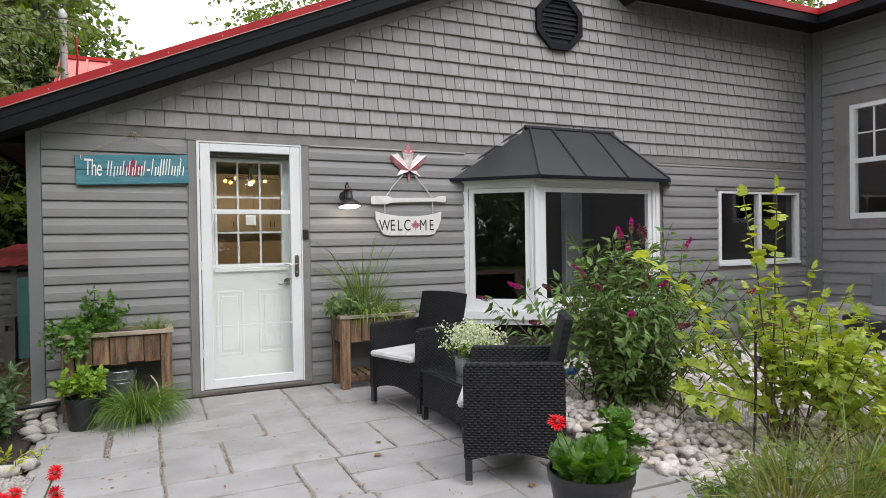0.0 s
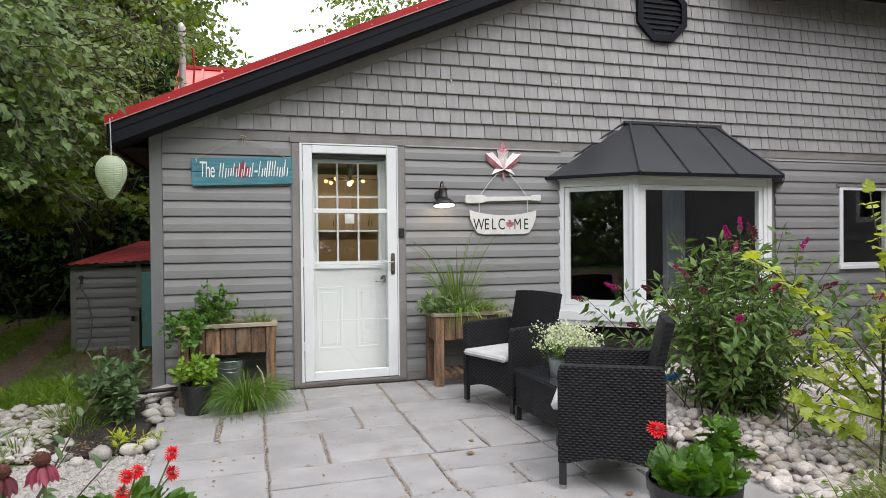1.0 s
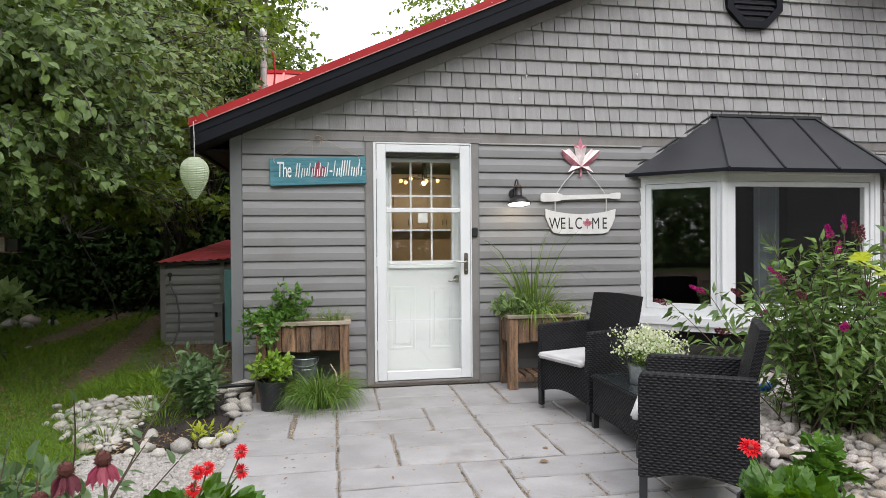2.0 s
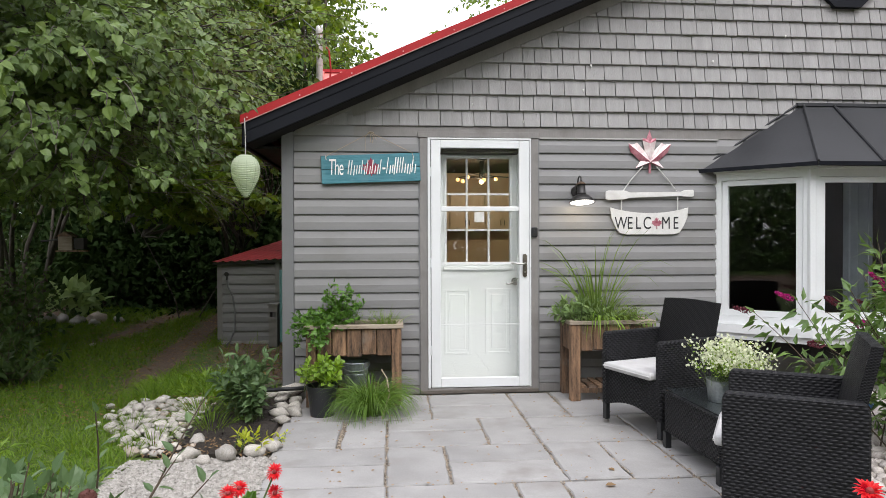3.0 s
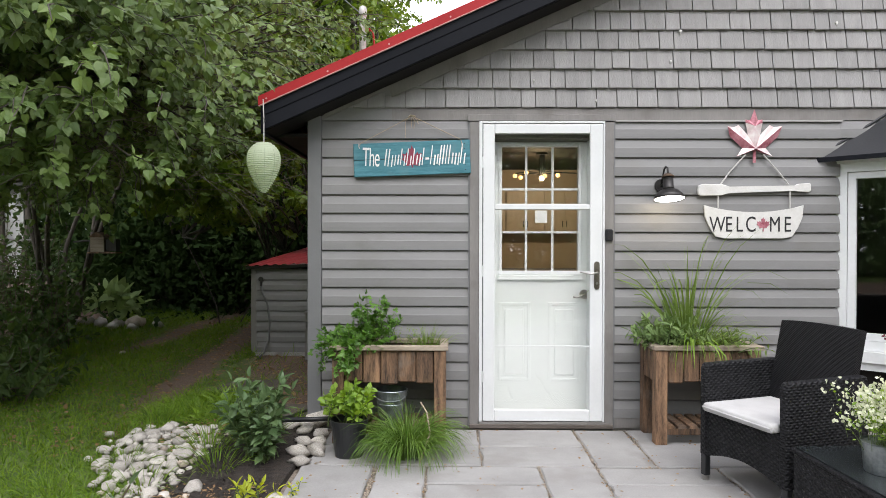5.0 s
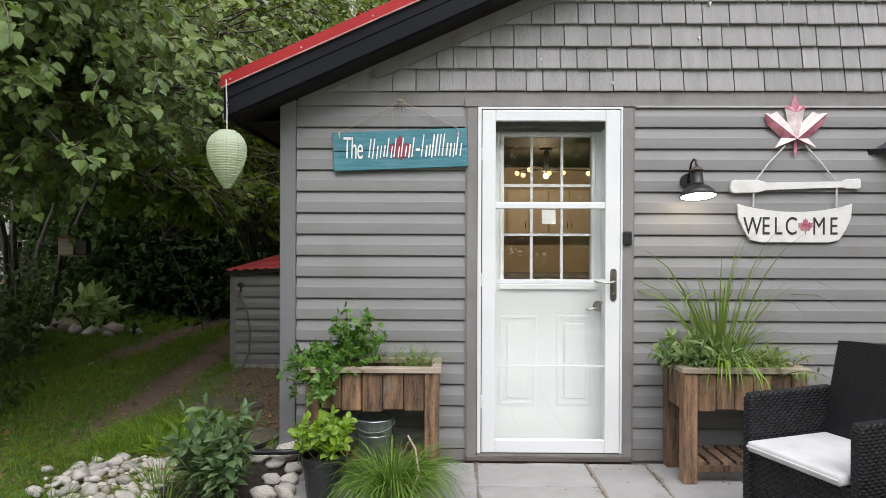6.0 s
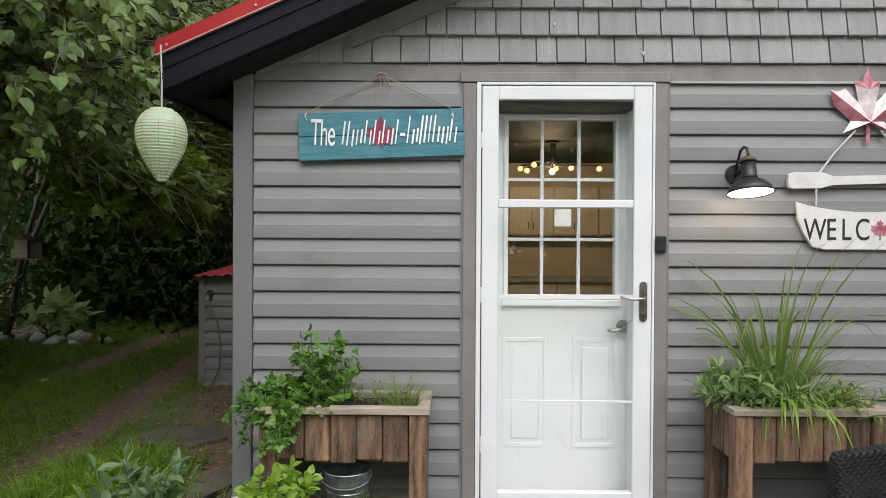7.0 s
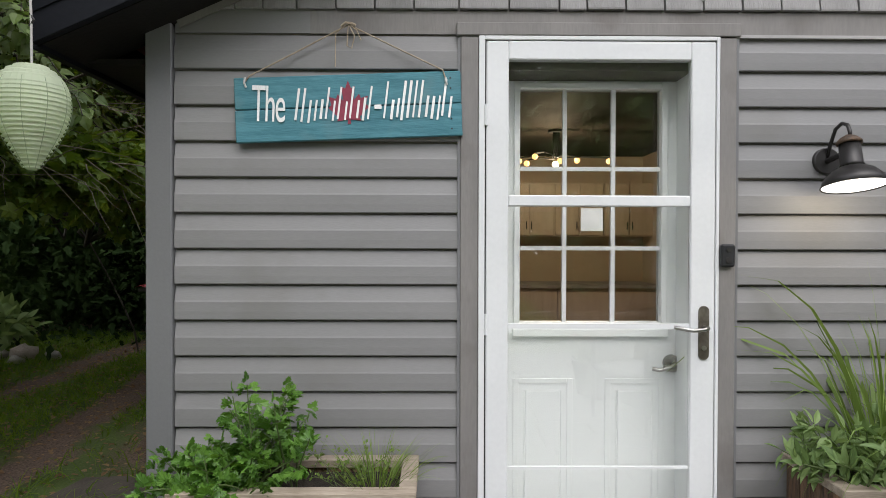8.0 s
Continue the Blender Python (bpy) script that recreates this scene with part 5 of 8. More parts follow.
# ---- wooden planters on legs ----


def planter(name, x0, x1, y0, y1, top_z, skirt_z, label, seed):
    ob = thing(name, label, "planter", ((x0 + x1) / 2, (y0 + y1) / 2, 0.0))
    w, d = (x1 - x0) / 2, (y1 - y0) / 2
    gg = np.random.default_rng(seed)
    leg = 0.075
    for sx in (-1, 1):
        for sy in (-1, 1):
            cx, cy = sx * (w - leg / 2 - 0.015), sy * (d - leg / 2 - 0.012)
            part("leg", box(cx - leg / 2, cx + leg / 2, cy - leg / 2, cy + leg / 2, 0.0, top_z - 0.03), M_WOOD, ob, bevel=0.004)
    inner, n = w - leg - 0.018, 5 if w < 0.4 else 6
    step = 2 * inner / n
    for k in range(n):
        a = -inner + k * step
        for yy in (-d + 0.022, d - 0.042):
            part("stave", box(a + 0.002, a + step - 0.002, yy + gg.uniform(-0.003, 0.003), yy + 0.02, skirt_z + gg.uniform(-0.010, 0.010), top_z - 0.03), M_WOOD, ob, bevel=0.0085)
    for sx in (-1, 1):
        for k in range(3):
            yy0 = -d + leg + 0.014
            st = (2 * d - 2 * leg - 0.028) / 3
            part("stave", box(sx * (w - 0.03) - 0.01, sx * (w - 0.03) + 0.01, yy0 + k * st + 0.002, yy0 + (k + 1) * st - 0.002, skirt_z, top_z - 0.03), M_WOOD, ob, bevel=0.003)
    for yy in (-d, d - 0.055):
        part("rim_board", box(-w, w, yy, yy + 0.055, top_z - 0.029, top_z), M_WOODRIM, ob, "grey weathered rim board", bevel=0.003)
    for xx in (-w, w - 0.055):
        part("rim_board", box(xx, xx + 0.055, -d + 0.0555, d - 0.0555, top_z - 0.029, top_z - 0.001), M_WOODRIM, ob, bevel=0.003)
    part("soil", box(-w + 0.05, w - 0.05, -d + 0.045, d - 0.045, skirt_z + 0.02, top_z - 0.045), M_SOIL, ob)
    for k in range(7):
        xs0 = -w + 0.09 + k * (2 * w - 0.18) / 7
        part("shelf_slat", box(xs0, xs0 + (2 * w - 0.18) / 7 - 0.022, -d + 0.03, d - 0.03, 0.10, 0.118), M_WOOD, ob)
    for yy in (-d + 0.03, d - 0.06):
        part("shelf_rail", box(-w + 0.03, w - 0.03, yy, yy + 0.03, 0.062, 0.0995), M_WOOD, ob)
    return ob


planter("planter_box", -0.46, 0.295, 5.47, 5.82, 0.625, 0.385, "weathered wooden raised planter on four legs with leafy herbs", 1)
planter("planter_box", 1.595, 2.29, 5.47, 5.83, 0.632, 0.395, "weathered wooden raised planter on four legs with tall grass", 2)

# ---- wicker chairs and table ----


def side_panel_outline():
    """Side of the chair in (y, z): upright front, arm, back, arched lower edge."""
    arc = [(-0.25 + 0.45 * i / 10, 0.13 + 0.042 * math.sin(math.pi * i / 10)) for i in range(11)]
    return [(-0.285, 0.13)] + arc[:0] + [(-0.285, 0.60), (-0.27, 0.63), (0.22, 0.635), (0.235, 0.60), (0.235, 0.13)] + arc[::-1]


def wicker_chair(loc, turn, label):
    ob = thing("wicker_chair", label, "chair", loc, turn, group="patio wicker chairs")
    w = 0.285
    for sx in (-1, 1):
        xa, xb = sorted((sx * w, sx * (w - 0.05)))
        part("arm_panel", prism(side_panel_outline(), xa, xb, axis="x"), M_WICKER, ob, "woven black arm panel", bevel=0.008)
        for yy in (-0.262, 0.212):
            xl = sx * (w - 0.022)
            lg = part("leg", box(xl - 0.018, xl + 0.018, yy - 0.018, yy + 0.018, 0.022, 0.16), M_BLACK, ob, bevel=0.003)
            part("foot_cap", lathe([(0.020, 0.0), (0.020, 0.022)], 12, at=(xl, yy, 0)), M_NICKEL, lg, "pale metal foot cap")
    back = bmesh.new()
    cols, rows = 8, 8
    grid_f = [[back.verts.new(((-0.235 + 0.47 * i / cols), 0.140 + 0.10 * (j / rows) ** 1.2 - 0.012 * math.sin(math.pi * i / cols), 0.36 + (0.50 - 0.012 * (2 * i / cols - 1) ** 2) * j / rows)) for i in range(cols + 1)] for j in range(rows + 1)]
    grid_b = [[back.verts.new((v.co.x, v.co.y + 0.042, v.co.z - 0.004)) for v in r] for r in grid_f]
    for gq, flip in ((grid_f, False), (grid_b, True)):
        for j in range(rows):
            for i in range(cols):
                q = [gq[j][i], gq[j][i + 1], gq[j + 1][i + 1], gq[j + 1][i]]
                back.faces.new(q[::-1] if flip else q)
    for j in range(rows):
        back.faces.new((grid_f[j][0], grid_f[j + 1][0], grid_b[j + 1][0], grid_b[j][0]))
        back.faces.new((grid_f[j][cols], grid_b[j][cols], grid_b[j + 1][cols], grid_f[j + 1][cols]))
    for i in range(cols):
        back.faces.new((grid_f[rows][i], grid_f[rows][i + 1], grid_b[rows][i + 1], grid_b[rows][i]))
        back.faces.new((grid_f[0][i], grid_b[0][i], grid_b[0][i + 1], grid_f[0][i + 1]))
    part("backrest", back, M_WICKERFINE, ob, "tall woven black backrest")
    arch = [(-0.235 + 0.47 * i / 12, 0.135 + 0.045 * math.sin(math.pi * i / 12)) for i in range(13)]
    part("seat_apron", prism([(-0.235, 0.38), (0.235, 0.38)] + arch[::-1], -0.275, -0.245), M_WICKER, ob)
    part("rear_apron", prism([(-0.235, 0.62), (0.235, 0.62)] + arch[::-1], 0.185, 0.215), M_WICKER, ob)
    part("seat", box(-0.235, 0.235, -0.244, 0.184, 0.345, 0.38), M_WICKER, ob)
    c = bmesh.new()
    box(-0.228, 0.228, -0.320, 0.15, 0.383, 0.430, c)
    bmesh.ops.bevel(c, geom=list(c.edges), offset=0.019, segments=3, profile=0.6, affect="EDGES")
    cu = part("cushion", c, M_CUSHION, ob, "pale grey seat cushion", smooth=True)
    bm_p = tube([(-0.222, -0.319, 0.407), (0.222, -0.319, 0.407)], 0.006, 6)
    part("piping", bm_p, M_CUSHION, cu)
    return ob


wicker_chair((2.035, 4.764, 0), -70.4, "black woven wicker armchair with a pale seat cushion beside the planter")
wicker_chair((1.97, 3.24, 0), -121.7, "black woven wicker armchair with a pale cushion beside the flowering shrub")

table = thing("wicker_table", "low black wicker table with a dark glass top", "table", (2.11, 4.05, 0), 1.5)
part("skirt", box(-0.235, 0.235, -0.315, 0.315, 0.10, 0.335), M_WICKER, table, bevel=0.006)
part("rim", box(-0.245, 0.245, -0.325, 0.325, 0.3355, 0.352), M_WICKER, table, bevel=0.004)
part("glass_top", box(-0.228, 0.228, -0.308, 0.308, 0.3525, 0.360), plain("smoked_glass_top", (0.02, 0.024, 0.025), 0.08), table, "dark glass table top")
for sx in (-1, 1):
    for sy in (-1, 1):
        part("leg", box(sx * 0.222 - 0.018, sx * 0.222 + 0.018, sy * 0.302 - 0.018, sy * 0.302 + 0.018, 0.0, 0.0995), M_BLACK, table)

# ---- pots and buckets ----


def pot(name, loc, r0, r1, h, material, label, category="plant pot", wall=0.006):
    ob = thing(name, label, category, loc)
    part("body", lathe([(r0, 0), (r0 * 1.005, 0.004), (r1 * 0.96, h * 0.86), (r1, h * 0.865), (r1 * 1.02, h), (r1 * 0.96, h), (r1 * 0.94, h * 0.88), (r0 * 0.92, 0.02), (0.0, 0.02)], 32), material, ob, smooth=False)
    part("soil", lathe([(r1 * 0.92, h * 0.82), (r1 * 0.5, h * 0.86), (0.0, h * 0.87)], 20), M_SOIL, ob)
    return ob


pot("plant_pot", (-0.30, 5.265, 0), 0.084, 0.111, 0.222, M_BLACK, "tall black plastic pot of bright green basil")
pot("plant_pot", (1.775, 2.37, 0), 0.125, 0.178, 0.305, M_BLACK, "black plastic pot of red gerbera daisies")
bk = thing("metal_bucket", "galvanised metal bucket standing under the planter", "bucket", (-0.075, 5.58, 0.119))
part("body", lathe([(0.078, 0), (0.080, 0.004), (0.092, 0.12), (0.094, 0.122), (0.092, 0.125), (0.103, 0.205), (0.107, 0.208), (0.105, 0.212), (0.100, 0.206), (0.076, 0.01), (0.0, 0.01)], 32), M_ZINC, bk, smooth=False)
part("handle", tube([(-0.105, 0, 0.20)] + [(0.112 * math.cos(a), -0.06 * math.sin(a) - 0.045, 0.20 - 0.05 * math.sin(a)) for a in (math.pi * k / 10 for k in range(10, -1, -1))] + [(0.105, 0, 0.20)], 0.003, 6), M_ZINC, bk)
tin = thing("flower_tin", "small galvanised tin of white flowers on the table", "plant pot", (2.055, 4.03, 0.36))
part("body", lathe([(0.070, 0), (0.072, 0.003), (0.084, 0.118), (0.088, 0.122), (0.082, 0.124), (0.078, 0.115), (0.0, 0.105)], 28), M_ZINC, tin, smooth=False)

# ---- ground: one sheet to the horizon, lawn with two dirt ruts ----


def rut_left(y):
    return -3.55 + 0.10 * math.sin(y * 0.5) - 0.02 * (y - 9.5)


def rut_right(y):
    return -2.25 - 0.13 * (y - 8.0)


def ground_material():
    m = surf("lawn_and_dirt", (0.050, 0.095, 0.014), (0.120, 0.165, 0.036), 2.5, 0.95, 60, 0.6, depth=0.012)
    n, l = m.node_tree.nodes, m.node_tree.links
    b = n["Principled BSDF"]
    green = b.inputs["Base Color"].links[0].from_socket
    tc, sep = n.new("ShaderNodeTexCoord"), n.new("ShaderNodeSeparateXYZ")
    l.new(tc.outputs["Object"], sep.inputs[0])
    wob = n.new("ShaderNodeTexNoise")
    wob.inputs["Scale"].default_value, wob.inputs["Detail"].default_value = 1.6, 8

    def op(kind, a, c=0.0, clamp=False):
        k = n.new("ShaderNodeMath")
        k.operation, k.use_clamp = kind, clamp
        for i, v in enumerate((a, c)):
            if isinstance(v, (int, float)):
                k.inputs[i].default_value = v
            else:
                l.new(v, k.inputs[i])
        return k.outputs[0]
    l.new(tc.outputs["Object"], wob.inputs["Vector"])
    wv = op("MULTIPLY", op("SUBTRACT", wob.outputs["Fac"], 0.5), 0.7)
    xs = op("ADD", sep.outputs["X"], wv)

    def band(centre, half, lean, y_ref):
        d = op("ABSOLUTE", op("SUBTRACT", xs, op("ADD", op("MULTIPLY", op("SUBTRACT", sep.outputs["Y"], y_ref), lean), centre)))
        return op("SUBTRACT", 1.25, op("DIVIDE", d, half), True)
    dirt = op("MULTIPLY", op("MAXIMUM", op("MULTIPLY", band(-3.55, 0.30, -0.02, 9.5), op("MULTIPLY", op("SUBTRACT", sep.outputs["Y"], 8.3), 0.8, True)), band(-2.25, 0.24, -0.13, 8.0)), op("MULTIPLY", op("SUBTRACT", sep.outputs["Y"], 5.0), 0.6, True))
    near = op("MAXIMUM", op("MULTIPLY", op("MULTIPLY", op("ADD", xs, 2.0), 2.5, True), op("MULTIPLY", op("SUBTRACT", sep.outputs["Y"], 7.1), 1.3, True)),
              op("MULTIPLY", op("MULTIPLY", op("ADD", xs, 1.50), 3.0, True), op("MULTIPLY", op("SUBTRACT", sep.outputs["Y"], 6.2), 2.0, True)))
    dirt = op("MAXIMUM", dirt, near)
    wood = op("MULTIPLY", op("MULTIPLY", op("SUBTRACT", -4.6, xs), 0.9, True), op("ADD", xs, 9.6, True))
    deep = op("MULTIPLY", op("SUBTRACT", sep.outputs["Y"], 12.5), 0.6, True)
    dirt = op("MAXIMUM", dirt, op("MAXIMUM", wood, deep))
    garden = op("MULTIPLY", op("SUBTRACT", xs, 2.3), 2.0, True)
    dirt = op("MAXIMUM", dirt, garden)
    spot = n.new("ShaderNodeTexNoise")
    spot.inputs["Scale"].default_value, spot.inputs["Detail"].default_value = 75, 10
    l.new(tc.outputs["Object"], spot.inputs["Vector"])
    soil = n.new("ShaderNodeValToRGB")
    soil.color_ramp.elements[0].color, soil.color_ramp.elements[1].color = (0.062, 0.040, 0.028, 1), (0.270, 0.185, 0.132, 1)
    soil.color_ramp.elements[0].position, soil.color_ramp.elements[1].position = 0.30, 0.74
    l.new(spot.outputs["Fac"], soil.inputs["Fac"])
    mx = n.new("ShaderNodeMix")
    mx.data_type = "RGBA"
    l.new(op("MULTIPLY", op("SUBTRACT", op("ADD", dirt, op("MULTIPLY", spot.outputs["Fac"], 0.5)), 0.45), 2.4, True), mx.inputs[0])
    l.new(green, mx.inputs[6])
    l.new(soil.outputs[0], mx.inputs[7])
    l.new(mx.outputs[2], b.inputs["Base Color"])
    return m


def ground_z(x, y):
    """Height of the ground: flat by the house, a little uneven on the lawn, hollow in the ruts."""
    if x > -0.6 and y < 5.9 or x > -0.7:
        return -0.03
    k = min(1.0, max(0.0, (-0.6 - x) / 0.8))
    z = -0.03 + k * (0.035 + 0.03 * noise.noise((x * 0.6, y * 0.6, 0)) + 0.012 * noise.noise((x * 2.5, y * 2.5, 3)))
    z -= 0.035 * k * math.exp(-((x - rut_left(y)) / 0.3) ** 2) + 0.03 * k * math.exp(-((x - rut_right(y)) / 0.28) ** 2)
    if x < -4.3:
        z += 0.06 * min(3.0, -4.3 - x)
    return z


xs_ = sorted(set([-70, -45, -30, -22, -16, -12] + [round(-10 + 0.25 * i, 2) for i in range(40)] + [0.5 * i for i in range(0, 24)] + [14, 18, 25, 40, 70]))
ys_ = sorted(set([-60, -40, -25, -15, -10] + [round(-6 + 0.3 * i, 2) for i in range(80)] + [19, 22, 26, 32, 45, 70]))
gv = [(x, y, ground_z(x, y)) for y in ys_ for x in xs_]
nx = len(xs_)
gf = [(j * nx + i, j * nx + i + 1, (j + 1) * nx + i + 1, (j + 1) * nx + i) for j in range(len(ys_) - 1) for i in range(nx - 1)]
ground = link_mesh("ground", raw_mesh("ground", gv, gf, 4), ground_material(), smooth=True)
tagged(ground, "lawn with bare dirt wheel ruts and shaded forest floor", "ground", kind="structure")

# ---- plants ----


def unit(v):
    v = np.asarray(v, float)
    return v / (np.linalg.norm(v, axis=-1, keepdims=True) + 1e-9)


def bent_line(p0, way, length, droop, n, gg, wob=0.05):
    """A stem line that starts along way and bends down under droop (negative: up)."""
    pts, p, w = [np.array(p0, float)], np.array(p0, float), unit(way)
    for _ in range(n):
        w = unit(w + np.array([gg.normal() * wob, gg.normal() * wob, -droop / n]))
        p = p + w * length / n
        pts.append(p.copy())
    return pts


def along(pts, k):
    f = k * (len(pts) - 1)
    i = min(len(pts) - 2, int(f))
    return pts[i] + (pts[i + 1] - pts[i]) * (f - i), unit(pts[i + 1] - pts[i])


def bushy(name, label, category, base, n_stems, height, spread, leaf_kind, leaf_mat, leaf_len, per_stem, seed, stem_mat=None, stem_r=0.004, droop=0.6,
          first=0.25, flat=0.5, wide=1.0, jitter_base=0.05, lean=(0, 0), leaf_ratio=0.35, fluff=0.0):
    """A leafy plant: arching stems from one crown, leaves in pairs along each stem."""
    gg = np.random.default_rng(seed)
    ob = thing(name, label, category, base)
    lines, at, ways, sizes = [], [], [], []
    for i in range(n_stems):
        a = 2 * math.pi * (i + gg.uniform(-0.4, 0.4)) / n_stems * 2.39
        k = math.sqrt(gg.uniform(0.02, 1.0))
        out = spread * k
        way = np.array([math.cos(a) * out + lean[0], math.sin(a) * out + lean[1], height * (1.0 - 0.35 * k * k)])
        ln = np.linalg.norm(way) * gg.uniform(0.8, 1.1)
        p0 = (gg.normal() * jitter_base, gg.normal() * jitter_base, 0)
        pts = bent_line(p0, way, ln, droop * k, 7, gg, 0.06)
        lines.append(pts)
        for j in range(per_stem):
            t = first + (1 - first) * (j + gg.uniform(0, 0.8)) / per_stem
            p, w = along(pts, min(1, t))
            b = gg.uniform(0, 2 * math.pi)
            side = unit(np.cross(w, [math.cos(b), math.sin(b), 0.3]))
            at.append(p + side * (0.004 + fluff * gg.uniform(0, 1)))
            ways.append(side * 0.9 + w * gg.uniform(0.1, 0.7) + np.array([0, 0, gg.uniform(-0.25, 0.2)]))
            sizes.append(leaf_len * gg.uniform(1 - leaf_ratio, 1 + leaf_ratio))
        at.append(pts[-1])
        ways.append(unit(pts[-1] - pts[-2]))
        sizes.append(leaf_len)
    stems("stem" if n_stems < 4 else "stem_growth", lines, [stem_r] * len(lines), stem_mat or M_STEM, ob)["kind"] = "stuff"
    leaves("foliage", at, ways, sizes, leaf_kind, leaf_mat, ob, seed=seed, flat=flat, wide=wide)["kind"] = "stuff"
    return ob, lines


# herbs in the first planter
bushy("herb_plant", "bushy bright green parsley growing in the planter", "herb", (-0.325, 5.60, 0.57), 34, 0.19, 0.165, "trefoil", L_HERB, 0.046, 24, 21, first=0.2, droop=0.9, lean=(-0.02, -0.03))
bushy("herb_plant", "tall leafy green celery growing in the planter", "herb", (-0.19, 5.64, 0.57), 15, 0.355, 0.13, "trefoil", L_HERB, 0.046, 19, 22, first=0.35, droop=0.4, lean=(0.02, -0.02))
bushy("herb_plant", "green celery sprawling over the planter's edge", "herb", (-0.34, 5.52, 0.58), 16, 0.07, 0.15, "trefoil", L_HERB, 0.046, 18, 23, first=0.2, droop=1.9, lean=(-0.05, -0.06))
bushy("basil_plant", "bright green basil plant in a black pot", "herb", (-0.30, 5.29, 0.18), 26, 0.22, 0.11, "oval", L_BASIL, 0.046, 17, 24, first=0.35, droop=0.4, wide=1.1, flat=0.3)


def tuft(name, label, base, n, length, spread, width, droop, mat, seed, category="grass", rad=0.05, lean=(0, 0), vary=0.4):
    gg = np.random.default_rng(seed)
    ob = thing(name, label, category, base)
    a = gg.uniform(0, 2 * math.pi, n)
    k = np.sqrt(gg.uniform(0, 1, n))
    roots = np.stack([np.cos(a) * k * rad, np.sin(a) * k * rad, np.zeros(n)], 1)
    ways = np.stack([np.cos(a) * k * spread + lean[0], np.sin(a) * k * spread + lean[1], np.ones(n)], 1)
    if n > 1000:
        low = np.stack([np.cos(a) * 1.6, np.sin(a) * 1.6, 0.5 + 0 * a], 1)[:160]
        blades("dry_blades", roots[:160], low, length * gg.uniform(0.5, 0.8, 160), width, 1.6, L_DRY, ob, "straw-coloured dead blades", seed=seed + 1, seg=5)["kind"] = "stuff"
    blades("blade_growth", roots, ways, length * gg.uniform(1 - vary, 1 + vary * 0.5, n), width, droop, mat, ob, seed=seed, seg=6)["kind"] = "stuff"
    return ob


tuft("sedge_clump", "arching clump of fine green sedge on the slabs", (0.05, 5.275, 0.0), 1000, 0.40, 0.50, 0.0058, 2.8, L_SEDGEDEEP, 31, rad=0.11)
tuft("sedge_clump", "short dry grass tuft in the planter", (0.16, 5.64, 0.58), 150, 0.17, 0.9, 0.003, 0.7, L_SEDGE, 32, rad=0.10)
bushy("herb_plant", "thin sprigs of thyme in the planter", "herb", (0.06, 5.66, 0.58), 14, 0.16, 0.12, "oval", L_SEDGE, 0.014, 14, 33, stem_r=0.0012)
tagged(part("stick", tube([(0.13, 5.12, 0.0), (0.19, 5.18, 0.16), (0.17, 5.22, 0.27), (0.13, 5.24, 0.33)], 0.005, 6), M_ROPE), "pale dry stick leaning in the sedge", "stick")

# tall grass and sage in the second planter
tuft("fountain_grass", "tall arching green fountain grass in the planter", (1.87, 5.66, 0.59), 76, 0.78, 0.32, 0.016, 1.7, L_STRAP, 44, rad=0.08, vary=0.55)
tuft("fountain_grass", "thin grass blades spreading from the planter", (1.95, 5.66, 0.59), 280, 0.38, 0.85, 0.0045, 1.9, L_STRAP, 35, rad=0.14)
tuft("fountain_grass", "broad pale blades hanging over the planter's rim", (1.88, 5.56, 0.60), 12, 0.42, 0.4, 0.016, 4.2, L_BASIL, 36, rad=0.05, lean=(0.05, -0.5))
bushy("sage_plant", "pale grey-green sage spilling over the planter", "herb", (1.72, 5.62, 0.59), 26, 0.22, 0.13, "ovate", L_SAGE, 0.058, 17, 37, first=0.2, wide=0.85, droop=0.8, lean=(-0.03, -0.04))
bushy("sage_plant", "small dry herb in the planter", "herb", (2.10, 5.62, 0.59), 20, 0.14, 0.16, "lance", L_SEDGE, 0.05, 14, 38, first=0.2, droop=1.2, lean=(0.04, -0.04))

# white flowers in the tin
fl, flines = bushy("white_flowers", "mass of tiny white flowers in a tin", "flowers", (2.085, 4.03, 0.46), 130, 0.215, 0.115, "oval", L_BASIL, 0.018, 7, 41, stem_r=0.0012, first=0.3, droop=0.45, lean=(0.03, 0.0))
gg = np.random.default_rng(42)
at, ways = [], []
for ln in flines:
    for _ in range(13):
        at.append(np.array(ln[-1]) + gg.normal(size=3) * [0.020, 0.020, 0.020])
        ways.append(gg.normal(size=3) + [0, 0, 0.6])
leaves("flower_mass", at, ways, gg.uniform(0.012, 0.021, len(at)), "oval", L_WHITEFLOWER, fl, "tiny white florets", seed=43, wide=1.3)


